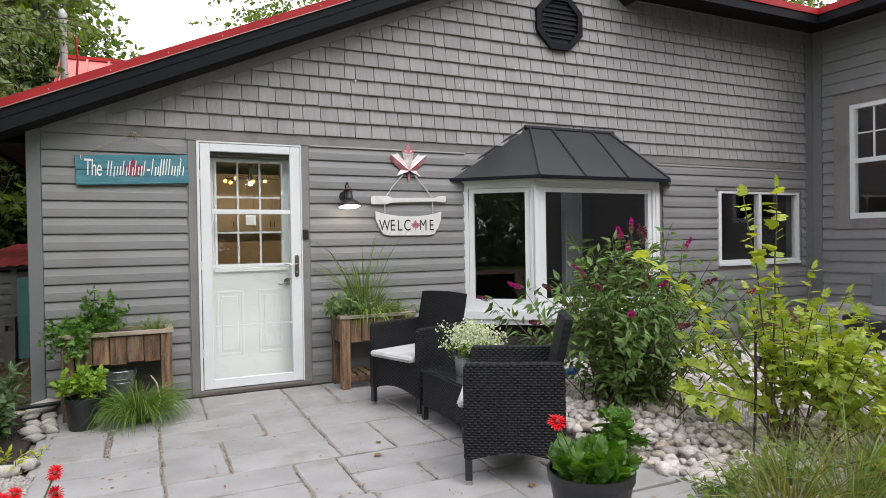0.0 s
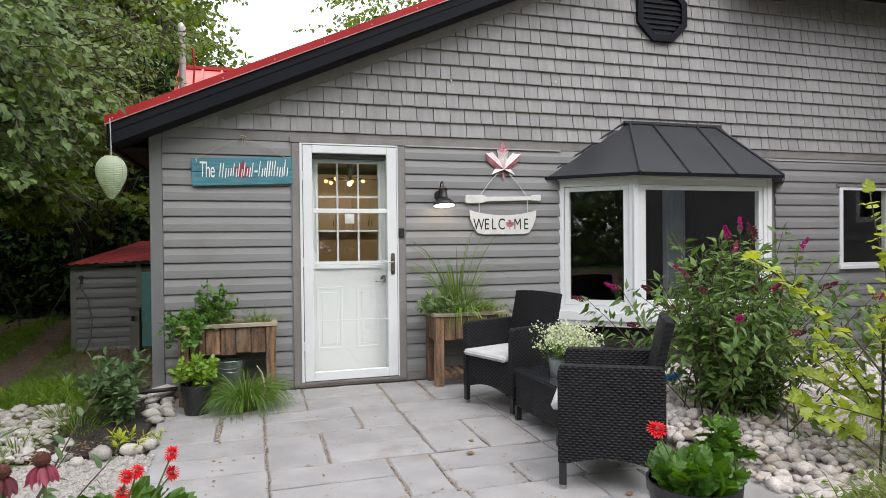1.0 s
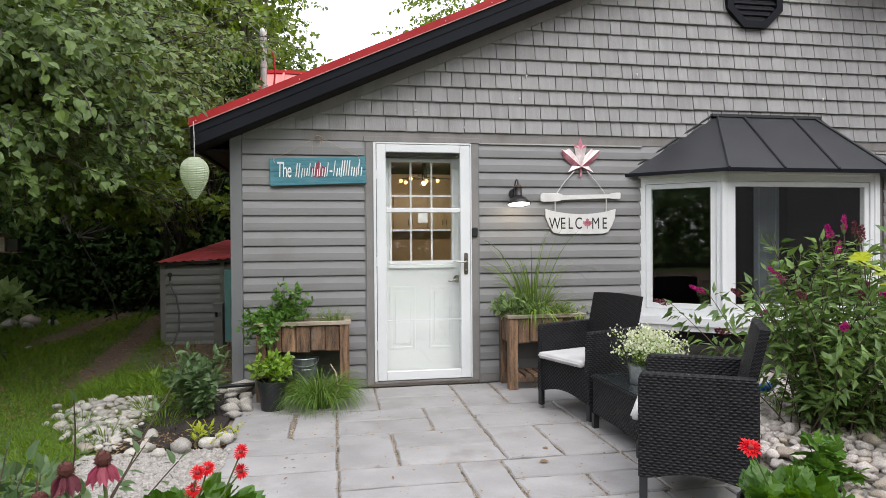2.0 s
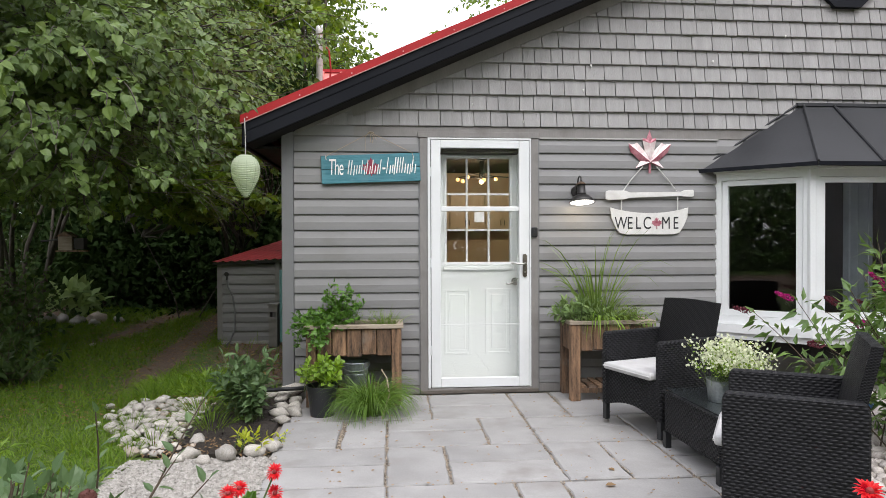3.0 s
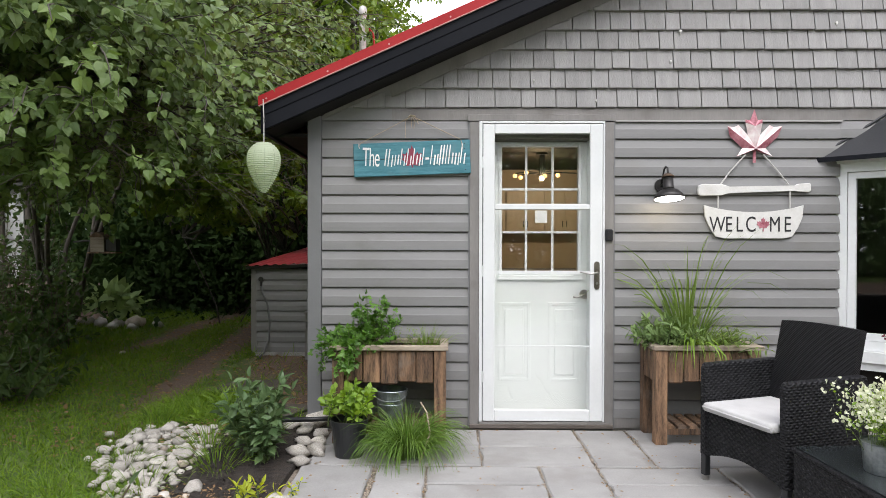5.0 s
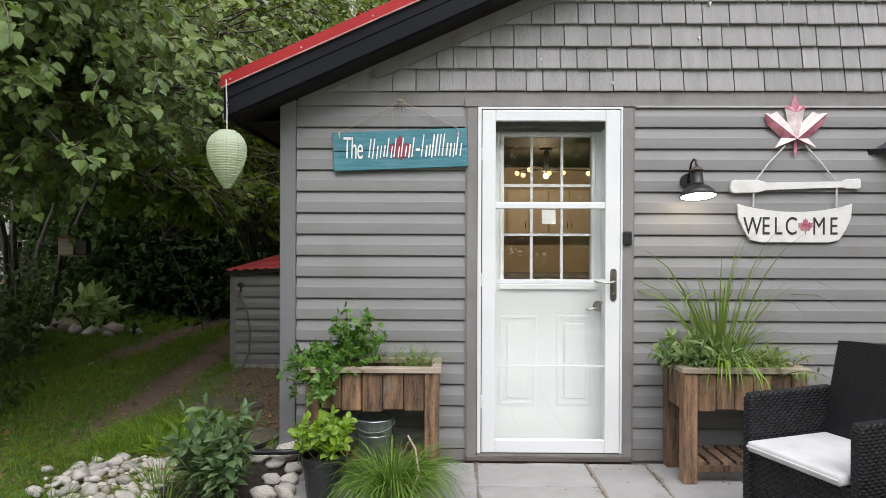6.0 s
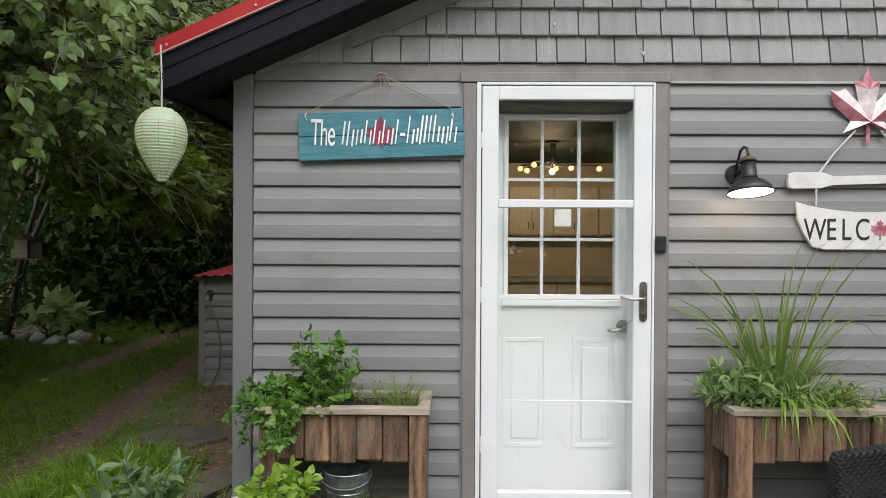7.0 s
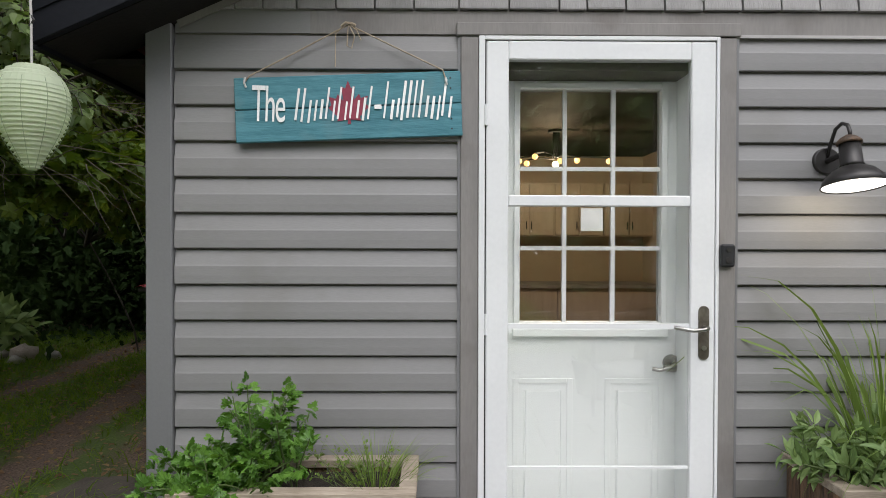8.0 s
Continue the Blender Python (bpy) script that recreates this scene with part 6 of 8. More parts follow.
def daisy(ob, at, tilt, r, petal_mat, seed, core_mat, core=0.25, droop=0.0, stalk_from=None):
    """A ray flower: two rings of petals round a domed core, on a stalk."""
    gg = np.random.default_rng(seed)
    n = 18
    a = 2 * math.pi * np.arange(n) / n
    m = np.array(pose(0, 0, 0, tilt[0], tilt[1], 0).to_3x3())
    ways = np.stack([np.cos(a), np.sin(a), gg.uniform(0.05, 0.3, n) - droop], 1) @ m.T
    pos = np.array(at) + (np.stack([np.cos(a), np.sin(a), 0 * a], 1) * r * core * 0.7) @ m.T
    inner = np.stack([np.cos(a + 0.12), np.sin(a + 0.12), gg.uniform(0.45, 0.85, n)], 1) @ m.T
    both, at2 = np.concatenate([ways, inner]), np.concatenate([pos, pos])
    leaves("petals", at2, both, r * gg.uniform(0.8, 1.0, 2 * n) * np.repeat([0.88, 0.62], n), "oval", petal_mat, ob, seed=seed, flat=2.0, wide=0.62)
    part("flower_core", moved(lathe([(r * core, 0.0), (r * core * 0.95, r * 0.10), (r * core * 0.6, r * 0.25), (0.0, r * 0.3)], 12), Matrix.Translation(at) @ pose(0, 0, 0, *tilt, 0)), core_mat, ob)
    if stalk_from is not None:
        s, e = np.array(stalk_from, float), np.array(at, float)
        stems("flower_stalk", [[s, s + (e - s) * 0.5 + gg.normal(size=3) * 0.015, e]], [0.004], M_STEM, ob, taper=0.8)


M_SEED = plain("red_brown_seedhead", (0.075, 0.018, 0.012), 0.8)
M_YCORE = plain("dark_red_core", (0.22, 0.02, 0.02), 0.8)


def rosette(name, label, base, n, size, open_out, mat, seed, rad=0.06):
    """A crown of large wavy leaves that rise and arch outwards."""
    gg = np.random.default_rng(seed)
    ob = thing(name, label, "flower", base)
    a = 2.39 * np.arange(n) + gg.uniform(-0.3, 0.3, n)
    k = np.sqrt((np.arange(n) + 0.5) / n)
    at = np.stack([np.cos(a) * k * rad, np.sin(a) * k * rad, 0 * k - 0.02], 1)
    ways = np.stack([np.cos(a) * k * open_out, np.sin(a) * k * open_out, 1.0 - 0.30 * k + gg.normal(size=n) * 0.15], 1) + np.stack([gg.normal(size=n) * 0.2, gg.normal(size=n) * 0.2, 0 * k], 1)
    leaves("foliage", at, ways, size * gg.uniform(0.7, 1.15, n), "crinkled", mat, ob, seed=seed, flat=0.35, wide=0.72)
    return ob


gb = rosette("gerbera", "gerbera with glossy lobed leaves and red flowers in a black pot", (1.775, 2.37, 0.255), 100, 0.175, 0.27, L_GERB, 51, 0.11)
daisy(gb, (-0.165, 0.0, 0.265), (30, -15), 0.047, L_REDPETAL, 52, M_YCORE, stalk_from=(-0.04, 0, 0.0))
daisy(gb, (0.02, 0.22, 0.045), (60, 0), 0.035, L_REDPETAL, 53, M_YCORE, stalk_from=(0.0, 0.05, 0.0))
pot("plant_pot", (-0.34, 2.76, 0), 0.11, 0.15, 0.22, M_BLACK, "black pot with red gerbera daisies beside the gravel")
ge = rosette("gerbera", "gerbera with five bright red flowers beside the gravel path", (-0.34, 2.76, 0.18), 110, 0.20, 0.7, L_GERB, 54, 0.12)
for k, (p, q) in enumerate((((0.168, 0.0, 0.312), (50, -25)), ((0.165, 0.02, 0.235), (70, -30)), ((0.015, 0.0, 0.245), (45, 25)), ((0.045, 0.03, 0.25), (40, 10)), ((0.0, 0.0, 0.185), (60, 15)))):
    daisy(ge, p, q, 0.033, L_REDPETAL, 55 + k, M_YCORE, stalk_from=(0, 0, 0.0))

# coneflowers
for k, (x, y, z) in enumerate(((-0.295, 1.745, 0.81), (-0.375, 1.77, 0.785), (-0.405, 1.72, 0.745))):
    cf, _ = bushy("coneflower", "fading pink coneflower with a spiky brown cone", "flower", (x, y, 0.0), 3, 0.46, 0.08, "ovate", L_HERB, 0.10, 8, 61 + k, stem_r=0.004, wide=1.0)
    part("seed_cone", lathe([(0.009, -0.006), (0.0145, 0.002), (0.0155, 0.011), (0.011, 0.021), (0.0, 0.026)], 14, at=(0, 0, z)), M_SEED, cf, "domed red-brown seed cone")
    gg = np.random.default_rng(66 + k)
    sp = unit(gg.normal(size=(260, 3)) * [1, 1, 0.8] + [0, 0, 0.55])
    leaves("cone_spikes", sp * [0.013, 0.013, 0.016] + [0, 0, z + 0.006], sp, gg.uniform(0.004, 0.007, 260), "lance", M_SEED, cf, seed=67 + k, wide=1.4)
    a = 2 * math.pi * np.arange(17) / 17
    leaves("petals", np.stack([0.012 * np.cos(a), 0.012 * np.sin(a), z - 0.003 + 0 * a], 1), np.stack([np.cos(a) * 0.42, np.sin(a) * 0.42, -1 + gg.uniform(-0.1, 0.15, 17)], 1), 0.042 * gg.uniform(0.8, 1.15, 17), "ovate", L_PINKCONE if k != 1 else L_SPENT, cf, "drooping pink petals" if k != 1 else "withered brown petals", seed=70 + k, wide=0.8)
    stems("flower_stalk", [[(0, 0, 0), (0.02, 0.01, z * 0.5), (0, 0, z)]], [0.005], M_STEM, cf, taper=0.8)
# tall seed stems with broad leaves on the lawn's near edge
for k, (x, y, h, lx) in enumerate(((-0.98, 2.62, 0.62, 0.02), (-0.82, 2.85, 0.74, 0.20), (-1.35, 2.75, 0.55, -0.05), (-0.75, 2.55, 0.36, 0.02), (-1.15, 2.50, 0.54, 0.0), (-1.6, 2.9, 0.42, 0.0), (-1.22, 2.95, 0.50, 0.0), (-0.98, 2.78, 0.50, 0.0), (-1.45, 3.25, 0.3, 0.0), (-1.75, 3.3, 0.28, 0.0), (-0.62, 2.5, 0.3, 0.0), (-0.82, 2.30, 0.52, 0.0), (-0.98, 2.36, 0.56, 0.0), (-0.70, 2.22, 0.42, 0.0), (-1.12, 2.66, 0.58, 0.0), (-0.88, 2.60, 0.46, 0.0), (-1.30, 2.5, 0.46, 0.0), (-1.05, 3.12, 0.40, 0.0), (-1.32, 3.18, 0.43, 0.0), (-1.52, 3.06, 0.42, 0.0), (-0.92, 3.02, 0.36, 0.0), (-1.22, 3.36, 0.33, 0.0), (-1.70, 3.10, 0.40, 0.0))):
    bushy("tall_weed", "tall brown-stemmed weed with broad green leaves", "plant", (x, y, 0.0), 4 if k < 2 else 8, h if k < 2 else h - 0.03, 0.05 if k < 2 else 0.18, "ovate", L_PEONY, 0.050 if k < 2 else 0.078, 12 if k < 2 else 8, 80 + k, stem_mat=M_WOODSTEM, stem_r=0.005, first=0.15, droop=0.3, lean=(lx, 0.0), wide=1.3, flat=0.7)

# bed by the corner of the house
bushy("peony_bush", "leafy dark green peony bush in the mulch bed", "shrub", (-0.79, 5.15, 0.0), 34, 0.47, 0.135, "ovate", L_PEONY, 0.072, 17, 91, stem_r=0.004, first=0.18, droop=0.4, wide=1.15, flat=0.7, lean=(-0.03, 0.0))
bushy("yellow_seedling", "small bright yellow-green seedling between stones", "plant", (-0.66, 4.48, 0.02), 9, 0.12, 0.06, "ovate", L_YELLOW, 0.05, 5, 92, first=0.3, wide=0.8)
bushy("yellow_seedling", "small yellow-green weed beside the patio", "plant", (-0.51, 4.70, 0.0), 4, 0.05, 0.03, "ovate", L_YELLOW, 0.03, 3, 93, first=0.3)
for k, (x, y, s) in enumerate(((-1.02, 5.05, 0.16), (-1.30, 4.75, 0.13), (-1.55, 5.05, 0.14), (-1.18, 5.35, 0.2), (-0.95, 5.55, 0.2), (-1.75, 4.7, 0.12))):
    tuft("grass_tuft", "loose tuft of lawn grass among the border stones", (x, y, 0.0), 110, s, 0.9, 0.005, 1.4, L_GRASS, 95 + k, rad=0.14)
for k, (x, y, s) in enumerate(((-1.62, 6.15, 0.20), (-1.42, 6.45, 0.22), (-1.78, 5.98, 0.18), (-1.30, 6.05, 0.20), (-1.85, 6.45, 0.16), (-1.62, 6.45, 0.15))):
    tuft("grass_tuft", "lush bright green grass clump at the lawn's edge", (x, y, ground_z(x, y)), 170, s, 1.0, 0.0065, 1.6, L_LUSH, 360 + k, rad=0.18)
for k, (x, y) in enumerate(((-2.15, 4.35), (-1.95, 4.15), (-2.4, 4.0), (-1.6, 3.75), (-2.0, 3.7), (-2.8, 4.6), (-1.45, 6.15), (-1.15, 5.9))):
    bushy("broadleaf_weed", "low broad-leaved weed in the lawn", "plant", (x, y, 0.0), 9, 0.10, 0.16, "lance", L_GRASS if k % 2 else L_BASIL, 0.11, 4, 110 + k, first=0.3, droop=1.0, wide=1.8)

# butterfly bush
bb, blines = bushy("butterfly_bush", "large butterfly bush with magenta flower spikes", "shrub", (3.42, 3.98, 0.0), 90, 1.24, 0.62, "lance", L_BUDDLEIA, 0.090, 58, 121, stem_mat=M_WOODSTEM, stem_r=0.005, first=0.08, droop=0.50, wide=1.35, flat=0.5, jitter_base=0.14, fluff=0.05)
gg = np.random.default_rng(122)
tips = [i for i in range(0, len(blines), 3) if blines[i][-1][2] > 0.45]
for n_s, i in enumerate(tips):
    p, w = np.array(blines[i][-1]), unit(unit(np.array(blines[i][-1]) - np.array(blines[i][-3])) + np.array([*(np.array(blines[i][-1][:2]) * 0.9), -0.25]))
    p = p + w * 0.03
    spent = n_s % 2 == 1
    ln, n_f = gg.uniform(0.07, 0.13), 110
    t = gg.uniform(0, 1, n_f)
    rad = 0.014 * (1 - t * 0.85)
    dirs = unit(gg.normal(size=(n_f, 3)))
    leaves("flower_spike", p + w * (t * ln)[:, None] + dirs * rad[:, None], dirs + w * 0.3, gg.uniform(0.010, 0.016, n_f), "oval", L_SPENT if spent else L_MAGENTA, bb, "brown spent spike" if spent else "magenta flower spike", seed=130 + n_s, wide=1.6)

# lime-green lobed shrub in front of the stone bed
ls, _ = bushy("lime_shrub", "open lime-green shrub with lobed leaves", "shrub", (3.45, 2.62, 0.0), 30, 0.88, 0.66, "lobed", L_LIME, 0.068, 28, 141, stem_mat=M_WOODSTEM, stem_r=0.006, first=0.38, droop=0.45, wide=1.0, flat=1.2, jitter_base=0.12)
bushy("lime_shrub", "upright lime-green shoot with paired lobed leaves", "shrub", (3.28, 2.72, 0.0), 2, 1.62, 0.03, "lobed", L_LIME, 0.072, 30, 142, stem_mat=M_WOODSTEM, stem_r=0.007, first=0.32, droop=0.02, flat=1.2, jitter_base=0.02, lean=(0.10, 0))
bushy("lime_shrub", "low lime-green shrub beside the stones", "shrub", (4.1, 2.35, 0.0), 30, 0.82, 0.7, "lobed", L_LIME, 0.068, 28, 143, stem_mat=M_WOODSTEM, stem_r=0.006, first=0.4, droop=0.4, flat=1.2, jitter_base=0.12)
bushy("lime_shrub", "slender arching shoot with lime leaves", "shrub", (3.75, 2.9, 0.0), 5, 1.25, 0.35, "lobed", L_LIME, 0.07, 18, 144, stem_mat=M_WOODSTEM, stem_r=0.006, first=0.4, droop=0.2, flat=1.2, lean=(0.2, 0.1))
arch = [(3.40, 2.66, 0.0), (3.26, 2.68, 0.45), (3.02, 2.72, 0.74), (2.83, 2.75, 0.86), (2.74, 2.75, 0.94), (2.65, 2.75, 1.03), (2.50, 2.75, 1.11), (2.40, 2.75, 1.16)]
sh = thing("lime_shrub", "lime-green shoot arching over the stones with large leaves", "shrub", (0, 0, 0))
stems("stem", [arch], [0.007], M_WOODSTEM, sh)
at, ways, sizes = [], [], []
gg = np.random.default_rng(146)
for k in range(20):
    p, w = along([np.array(q) for q in arch], 0.30 + 0.70 * k / 19)
    at.append(p)
    ways.append(np.array([gg.normal() * 0.5, (-1) ** k * 0.8, gg.uniform(-0.3, 0.4)]) + w * 0.6)
    sizes.append(gg.uniform(0.075, 0.115))
leaves("foliage", at, ways, sizes, "lobed", L_LIME, sh, seed=147, flat=0.9)
bushy("cut_leaf_plant", "small plant with jagged green leaves by the stones", "plant", (2.52, 3.10, 0.0), 12, 0.24, 0.17, "lobed", L_HERB, 0.075, 9, 145, first=0.4, droop=0.8)
for k, (x, y, n, h) in enumerate(((2.75, 2.16, 70, 0.50), (2.98, 2.05, 80, 0.58), (3.25, 1.98, 80, 0.62), (2.52, 2.05, 50, 0.36), (3.5, 2.1, 80, 0.6))):
    tuft("ornamental_grass", "arching green and yellow ornamental grass", (x, y, 0.0), n * 2, h, 0.75, 0.0065, 1.4, L_SEDGE if k == 1 else L_OLIVE, 150 + k, rad=0.10)
bushy("ground_cover", "variegated pale ground cover by the patio edge", "plant", (2.62, 2.36, 0.0), 30, 0.15, 0.20, "ovate", L_STRAP, 0.045, 9, 156, first=0.3, droop=1.0)
bushy("ground_cover", "variegated pale ground cover under the shrub", "plant", (2.98, 2.42, 0.0), 26, 0.18, 0.22, "oval", L_STRAP, 0.055, 8, 157, first=0.3, droop=1.0)
for k, (x, y) in enumerate(((3.3, 3.35), (3.75, 3.25), (3.55, 3.0))):
    tuft("reed_clump", "thin upright bluish reeds in the stones", (x, y, 0.0), 12, 0.55, 0.10, 0.004, 0.1, L_OLIVE, 160 + k, rad=0.07)

# ---- trees and woods ----


def limb_set(base, stems_n, height, lean, radius, gg):
    """Trunk and limb lines of a multi-stemmed tree."""
    lines, radii = [], []
    for i in range(stems_n):
        a = 2 * math.pi * i / stems_n + gg.uniform(-0.5, 0.5)
        tip = 0.32 if stems_n > 1 else 0.03
        way = np.array([math.cos(a) * tip + lean[0], math.sin(a) * tip + lean[1], 1.0])
        p0 = np.array(base) + np.array([math.cos(a), math.sin(a), 0]) * 0.12 * (stems_n > 1)
        pts = bent_line(p0 - [0, 0, 0.1], way, height * gg.uniform(0.75, 1.05), -0.12, 9, gg, 0.09)
        lines.append(pts)
        radii.append(radius * gg.uniform(0.7, 1.1))
    return lines, radii


def leafy_tree(name, label, base, stems_n, height, lean, radius, blobs, n_twigs, per_twig, leaf_len, kind, mat, seed, twig_len=0.55, hang=0.5, flat=0.7, keep=None, limbs=0.30, clumps=0, spread=0.26, outward=0.0):
    """A tree: trunk, limbs that reach out to twigs, and leaves along every twig. blobs: (centre, radii) of the crown's masses."""
    gg = np.random.default_rng(seed)
    ob = thing(name, label, "tree", base)
    b = np.array(base, float)
    trunk, tr = limb_set((0, 0, 0), stems_n, height, lean, radius, gg)
    stems("trunk", trunk, tr, M_BARK, ob, n=8, taper=0.3)
    nodes = [p for t in trunk for p in t[3:]]
    limb, at, ways, sizes = [], [], [], []
    vol = np.array([r[0] * r[1] * r[2] for _, r in blobs])
    mass, face = [], []
    for _ in range(clumps):
        c, r = blobs[gg.choice(len(blobs), p=vol / vol.sum())]
        mass.append(np.array(c) - b + unit(gg.normal(size=3)) * gg.uniform(0.2, 1.0) ** 0.4 * np.array(r))
    for _ in range(n_twigs):
        c, r = blobs[gg.choice(len(blobs), p=vol / vol.sum())]
        d = unit(gg.normal(size=3)) * gg.uniform(0.25, 1.0) ** 0.45
        p = np.array(c) - b + d * np.array(r)
        if clumps:
            p = mass[int(gg.integers(0, clumps))] + gg.normal(size=3) * [spread, spread, spread * 0.55]
        if keep and not keep(p + b):
            continue
        near_n = min(nodes, key=lambda q: np.sum((q - p) ** 2))
        if gg.random() < limbs:
            mid = (near_n + p) / 2 + gg.normal(size=3) * 0.15
            limb.append([near_n, mid, p])
        out = unit((p - near_n) * [1, 1, 0.3] + gg.normal(size=3) * 0.5)
        line = bent_line(p, out, twig_len * gg.uniform(0.6, 1.3), hang, 4, gg, 0.12)
        limb.append(line)
        m = max(3, int(per_twig * gg.uniform(0.6, 1.4)))
        for j in range(m):
            q, w = along(line, (j + gg.uniform(0, 0.9)) / m)
            s = gg.normal(size=3)
            at.append(q + s * 0.02)
            ways.append(unit(s + [0, 0, -0.5]) + w * 0.5 + outward * (out * 0.4 + [0, 0, -0.45]))
            face.append(outward * (out * [2.2, 2.2, 0] + [0.5, -1.3, 1.0]))
            sizes.append(leaf_len * gg.uniform(0.6, 1.25))
    stems("branchwork", limb, [0.006 + 0.014 * (len(x) == 3) for x in limb], M_BARK, ob, n=4, taper=0.35)["kind"] = "stuff"
    leaves("crown", at, ways, sizes, kind, mat, ob, seed=seed + 1, flat=flat, wide=1.3 if kind == "ovate" else 1.0, face=face if outward else None)
    return ob


def off_house(p):
    return p[0] < -1.15 - 0.25 * max(0, 5.2 - p[1]) or (p[2] > 2.75 + 0.45 * (p[0] + 1.15) and p[1] > 6.6 and p[0] < -0.2)


lilac = leafy_tree("lilac_tree", "multi-stemmed broad-leaved tree overhanging the lawn", (-5.35, 10.6, 0.12), 8, 4.4, (0.12, -0.12), 0.042,
           [((-3.9, 7.6, 3.35), (2.1, 2.4, 1.5)), ((-2.6, 6.1, 2.95), (1.3, 1.4, 1.15)), ((-3.6, 5.4, 2.6), (1.7, 1.3, 0.95)), ((-1.75, 8.1, 3.5), (0.8, 1.2, 0.7)),
            ((-2.35, 4.9, 2.45), (0.95, 1.0, 0.75)), ((-2.15, 6.1, 2.45), (0.85, 0.9, 0.75))],
           3300, 19, 0.064, "heart", L_LILAC, 201, keep=off_house, flat=0.35, limbs=0.16, clumps=360, spread=0.27, outward=0.55)
gg = np.random.default_rng(207)
twigs = []
for _ in range(150):
    p0 = np.array([gg.uniform(-3.2, -1.35), gg.uniform(5.6, 8.2), gg.uniform(1.75, 2.5)]) - np.array([-5.35, 10.6, 0.12])
    twigs.append(bent_line(p0, (gg.uniform(0.2, 1.0), gg.uniform(-0.8, 0.2), gg.normal() * 0.25), gg.uniform(0.25, 0.7), gg.uniform(-0.1, 0.5), 5, gg, 0.16))
stems("twig_growth", twigs, [0.0035] * len(twigs), M_TWIG, lilac, "bare grey twigs", n=4, taper=0.3)["kind"] = "stuff"
leafy_tree("young_maple", "slender maple with low spreading branches at the wood's edge", (-3.2, 11.4, 0.0), 2, 4.0, (0.05, -0.05), 0.016,
           [((-2.5, 9.6, 1.80), (1.2, 0.9, 0.30)), ((-2.9, 10.4, 2.9), (1.6, 1.1, 0.9)), *[((-2.5, 8.4, 1.95), (0.75, 0.5, 0.22))] * 8], 520, 14, 0.105, "lobed", L_BRIGHT, 205, hang=0.25, flat=0.6)
for k, (x, y, h, r, mat, n) in enumerate(((-3.1, 15.5, 9.5, 2.2, L_BRIGHT, 520), (-5.4, 14.5, 9.0, 2.6, L_BRIGHT, 520), (-8.8, 12.5, 8.5, 2.6, L_TREE, 480), 
                                          (5.2, 21.0, 13.5, 2.6, L_BRIGHT, 260), (-14.0, 23.0, 11.0, 3.0, L_BRIGHT, 380), (18.0, 12.6, 13.0, 3.4, L_BRIGHT, 300), (-3.6, 20.0, 12.0, 2.8, L_BRIGHT, 420))):
    leafy_tree("woodland_tree", "tall leafy woodland tree behind the cottage", (x, y, 0.1), 1, h * 0.92, (0, 0), 0.14,
               [((x, y, h * 0.70), (r, r, h * 0.27)), ((x + 0.9 * (-1) ** k, y - 0.6, h * 0.52), (r * 0.8, r * 0.8, h * 0.16)), ((x - 0.8, y + 0.3, h * 0.90), (r * 0.6, r * 0.6, h * 0.16))],
               int(n * 1.3), 19, 0.155, "oval", mat, 220 + k, twig_len=0.9, hang=0.4, flat=0.6, limbs=0.10)

# dense dark wood that closes the view, too many to count
gg = np.random.default_rng(301)


def woods(name, label, boxes, n, size, kind, mat, seed, clump=0.55, per=16):
    g2 = np.random.default_rng(seed)
    vol = np.array([(b[1] - b[0]) * (b[3] - b[2]) * (b[5] - b[4]) for b in boxes])
    pick = g2.choice(len(boxes), n // per, p=vol / vol.sum())
    bx = np.array(boxes, float)[pick]
    c = bx[:, ::2] + (bx[:, 1::2] - bx[:, ::2]) * g2.uniform(0, 1, (len(pick), 3))
    at = np.repeat(c, per, 0) + g2.normal(size=(len(c) * per, 3)) * [clump, clump, clump * 0.45]
    at[:, 2] = np.maximum(at[:, 2], 0.05)
    ways = g2.normal(size=at.shape) + [0, 0, -0.35]
    ob = leaves(name, at, ways, size * g2.uniform(0.6, 1.3, len(at)), kind, mat, seed=seed, flat=0.6)
    return tagged(ob, label, "woods", kind="stuff")


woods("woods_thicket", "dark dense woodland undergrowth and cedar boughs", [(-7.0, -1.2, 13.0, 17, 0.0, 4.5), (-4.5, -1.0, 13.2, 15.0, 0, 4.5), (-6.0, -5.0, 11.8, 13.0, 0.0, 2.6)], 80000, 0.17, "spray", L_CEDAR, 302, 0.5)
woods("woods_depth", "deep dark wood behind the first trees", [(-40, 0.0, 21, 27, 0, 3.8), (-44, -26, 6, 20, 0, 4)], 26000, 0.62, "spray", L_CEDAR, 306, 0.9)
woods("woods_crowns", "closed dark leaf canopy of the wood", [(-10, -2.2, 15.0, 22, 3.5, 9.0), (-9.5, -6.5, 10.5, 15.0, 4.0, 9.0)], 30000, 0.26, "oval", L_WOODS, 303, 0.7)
# unseen trees: dark reflections in the glass; last box shades the wing wall
woods("garden_trees", "unseen garden trees and hedges, added for reflections and to block light", [(-16, 14, -17, -13, 0.0, 9.5), (-15, -12, -12, 3, 0.0, 4.0), (4, 14, -12, -9, 0, 8.0)], 60000, 0.42, "oval", L_TREE, 304, 0.7)
trunk_lines = []
for k in range(46):
    x, y = gg.uniform(-14, -1.2), gg.uniform(12.8, 20)
    trunk_lines.append(bent_line((x, y, -0.1), (gg.normal() * 0.06, gg.normal() * 0.06, 1), gg.uniform(4, 8), 0.0, 4, gg, 0.05))
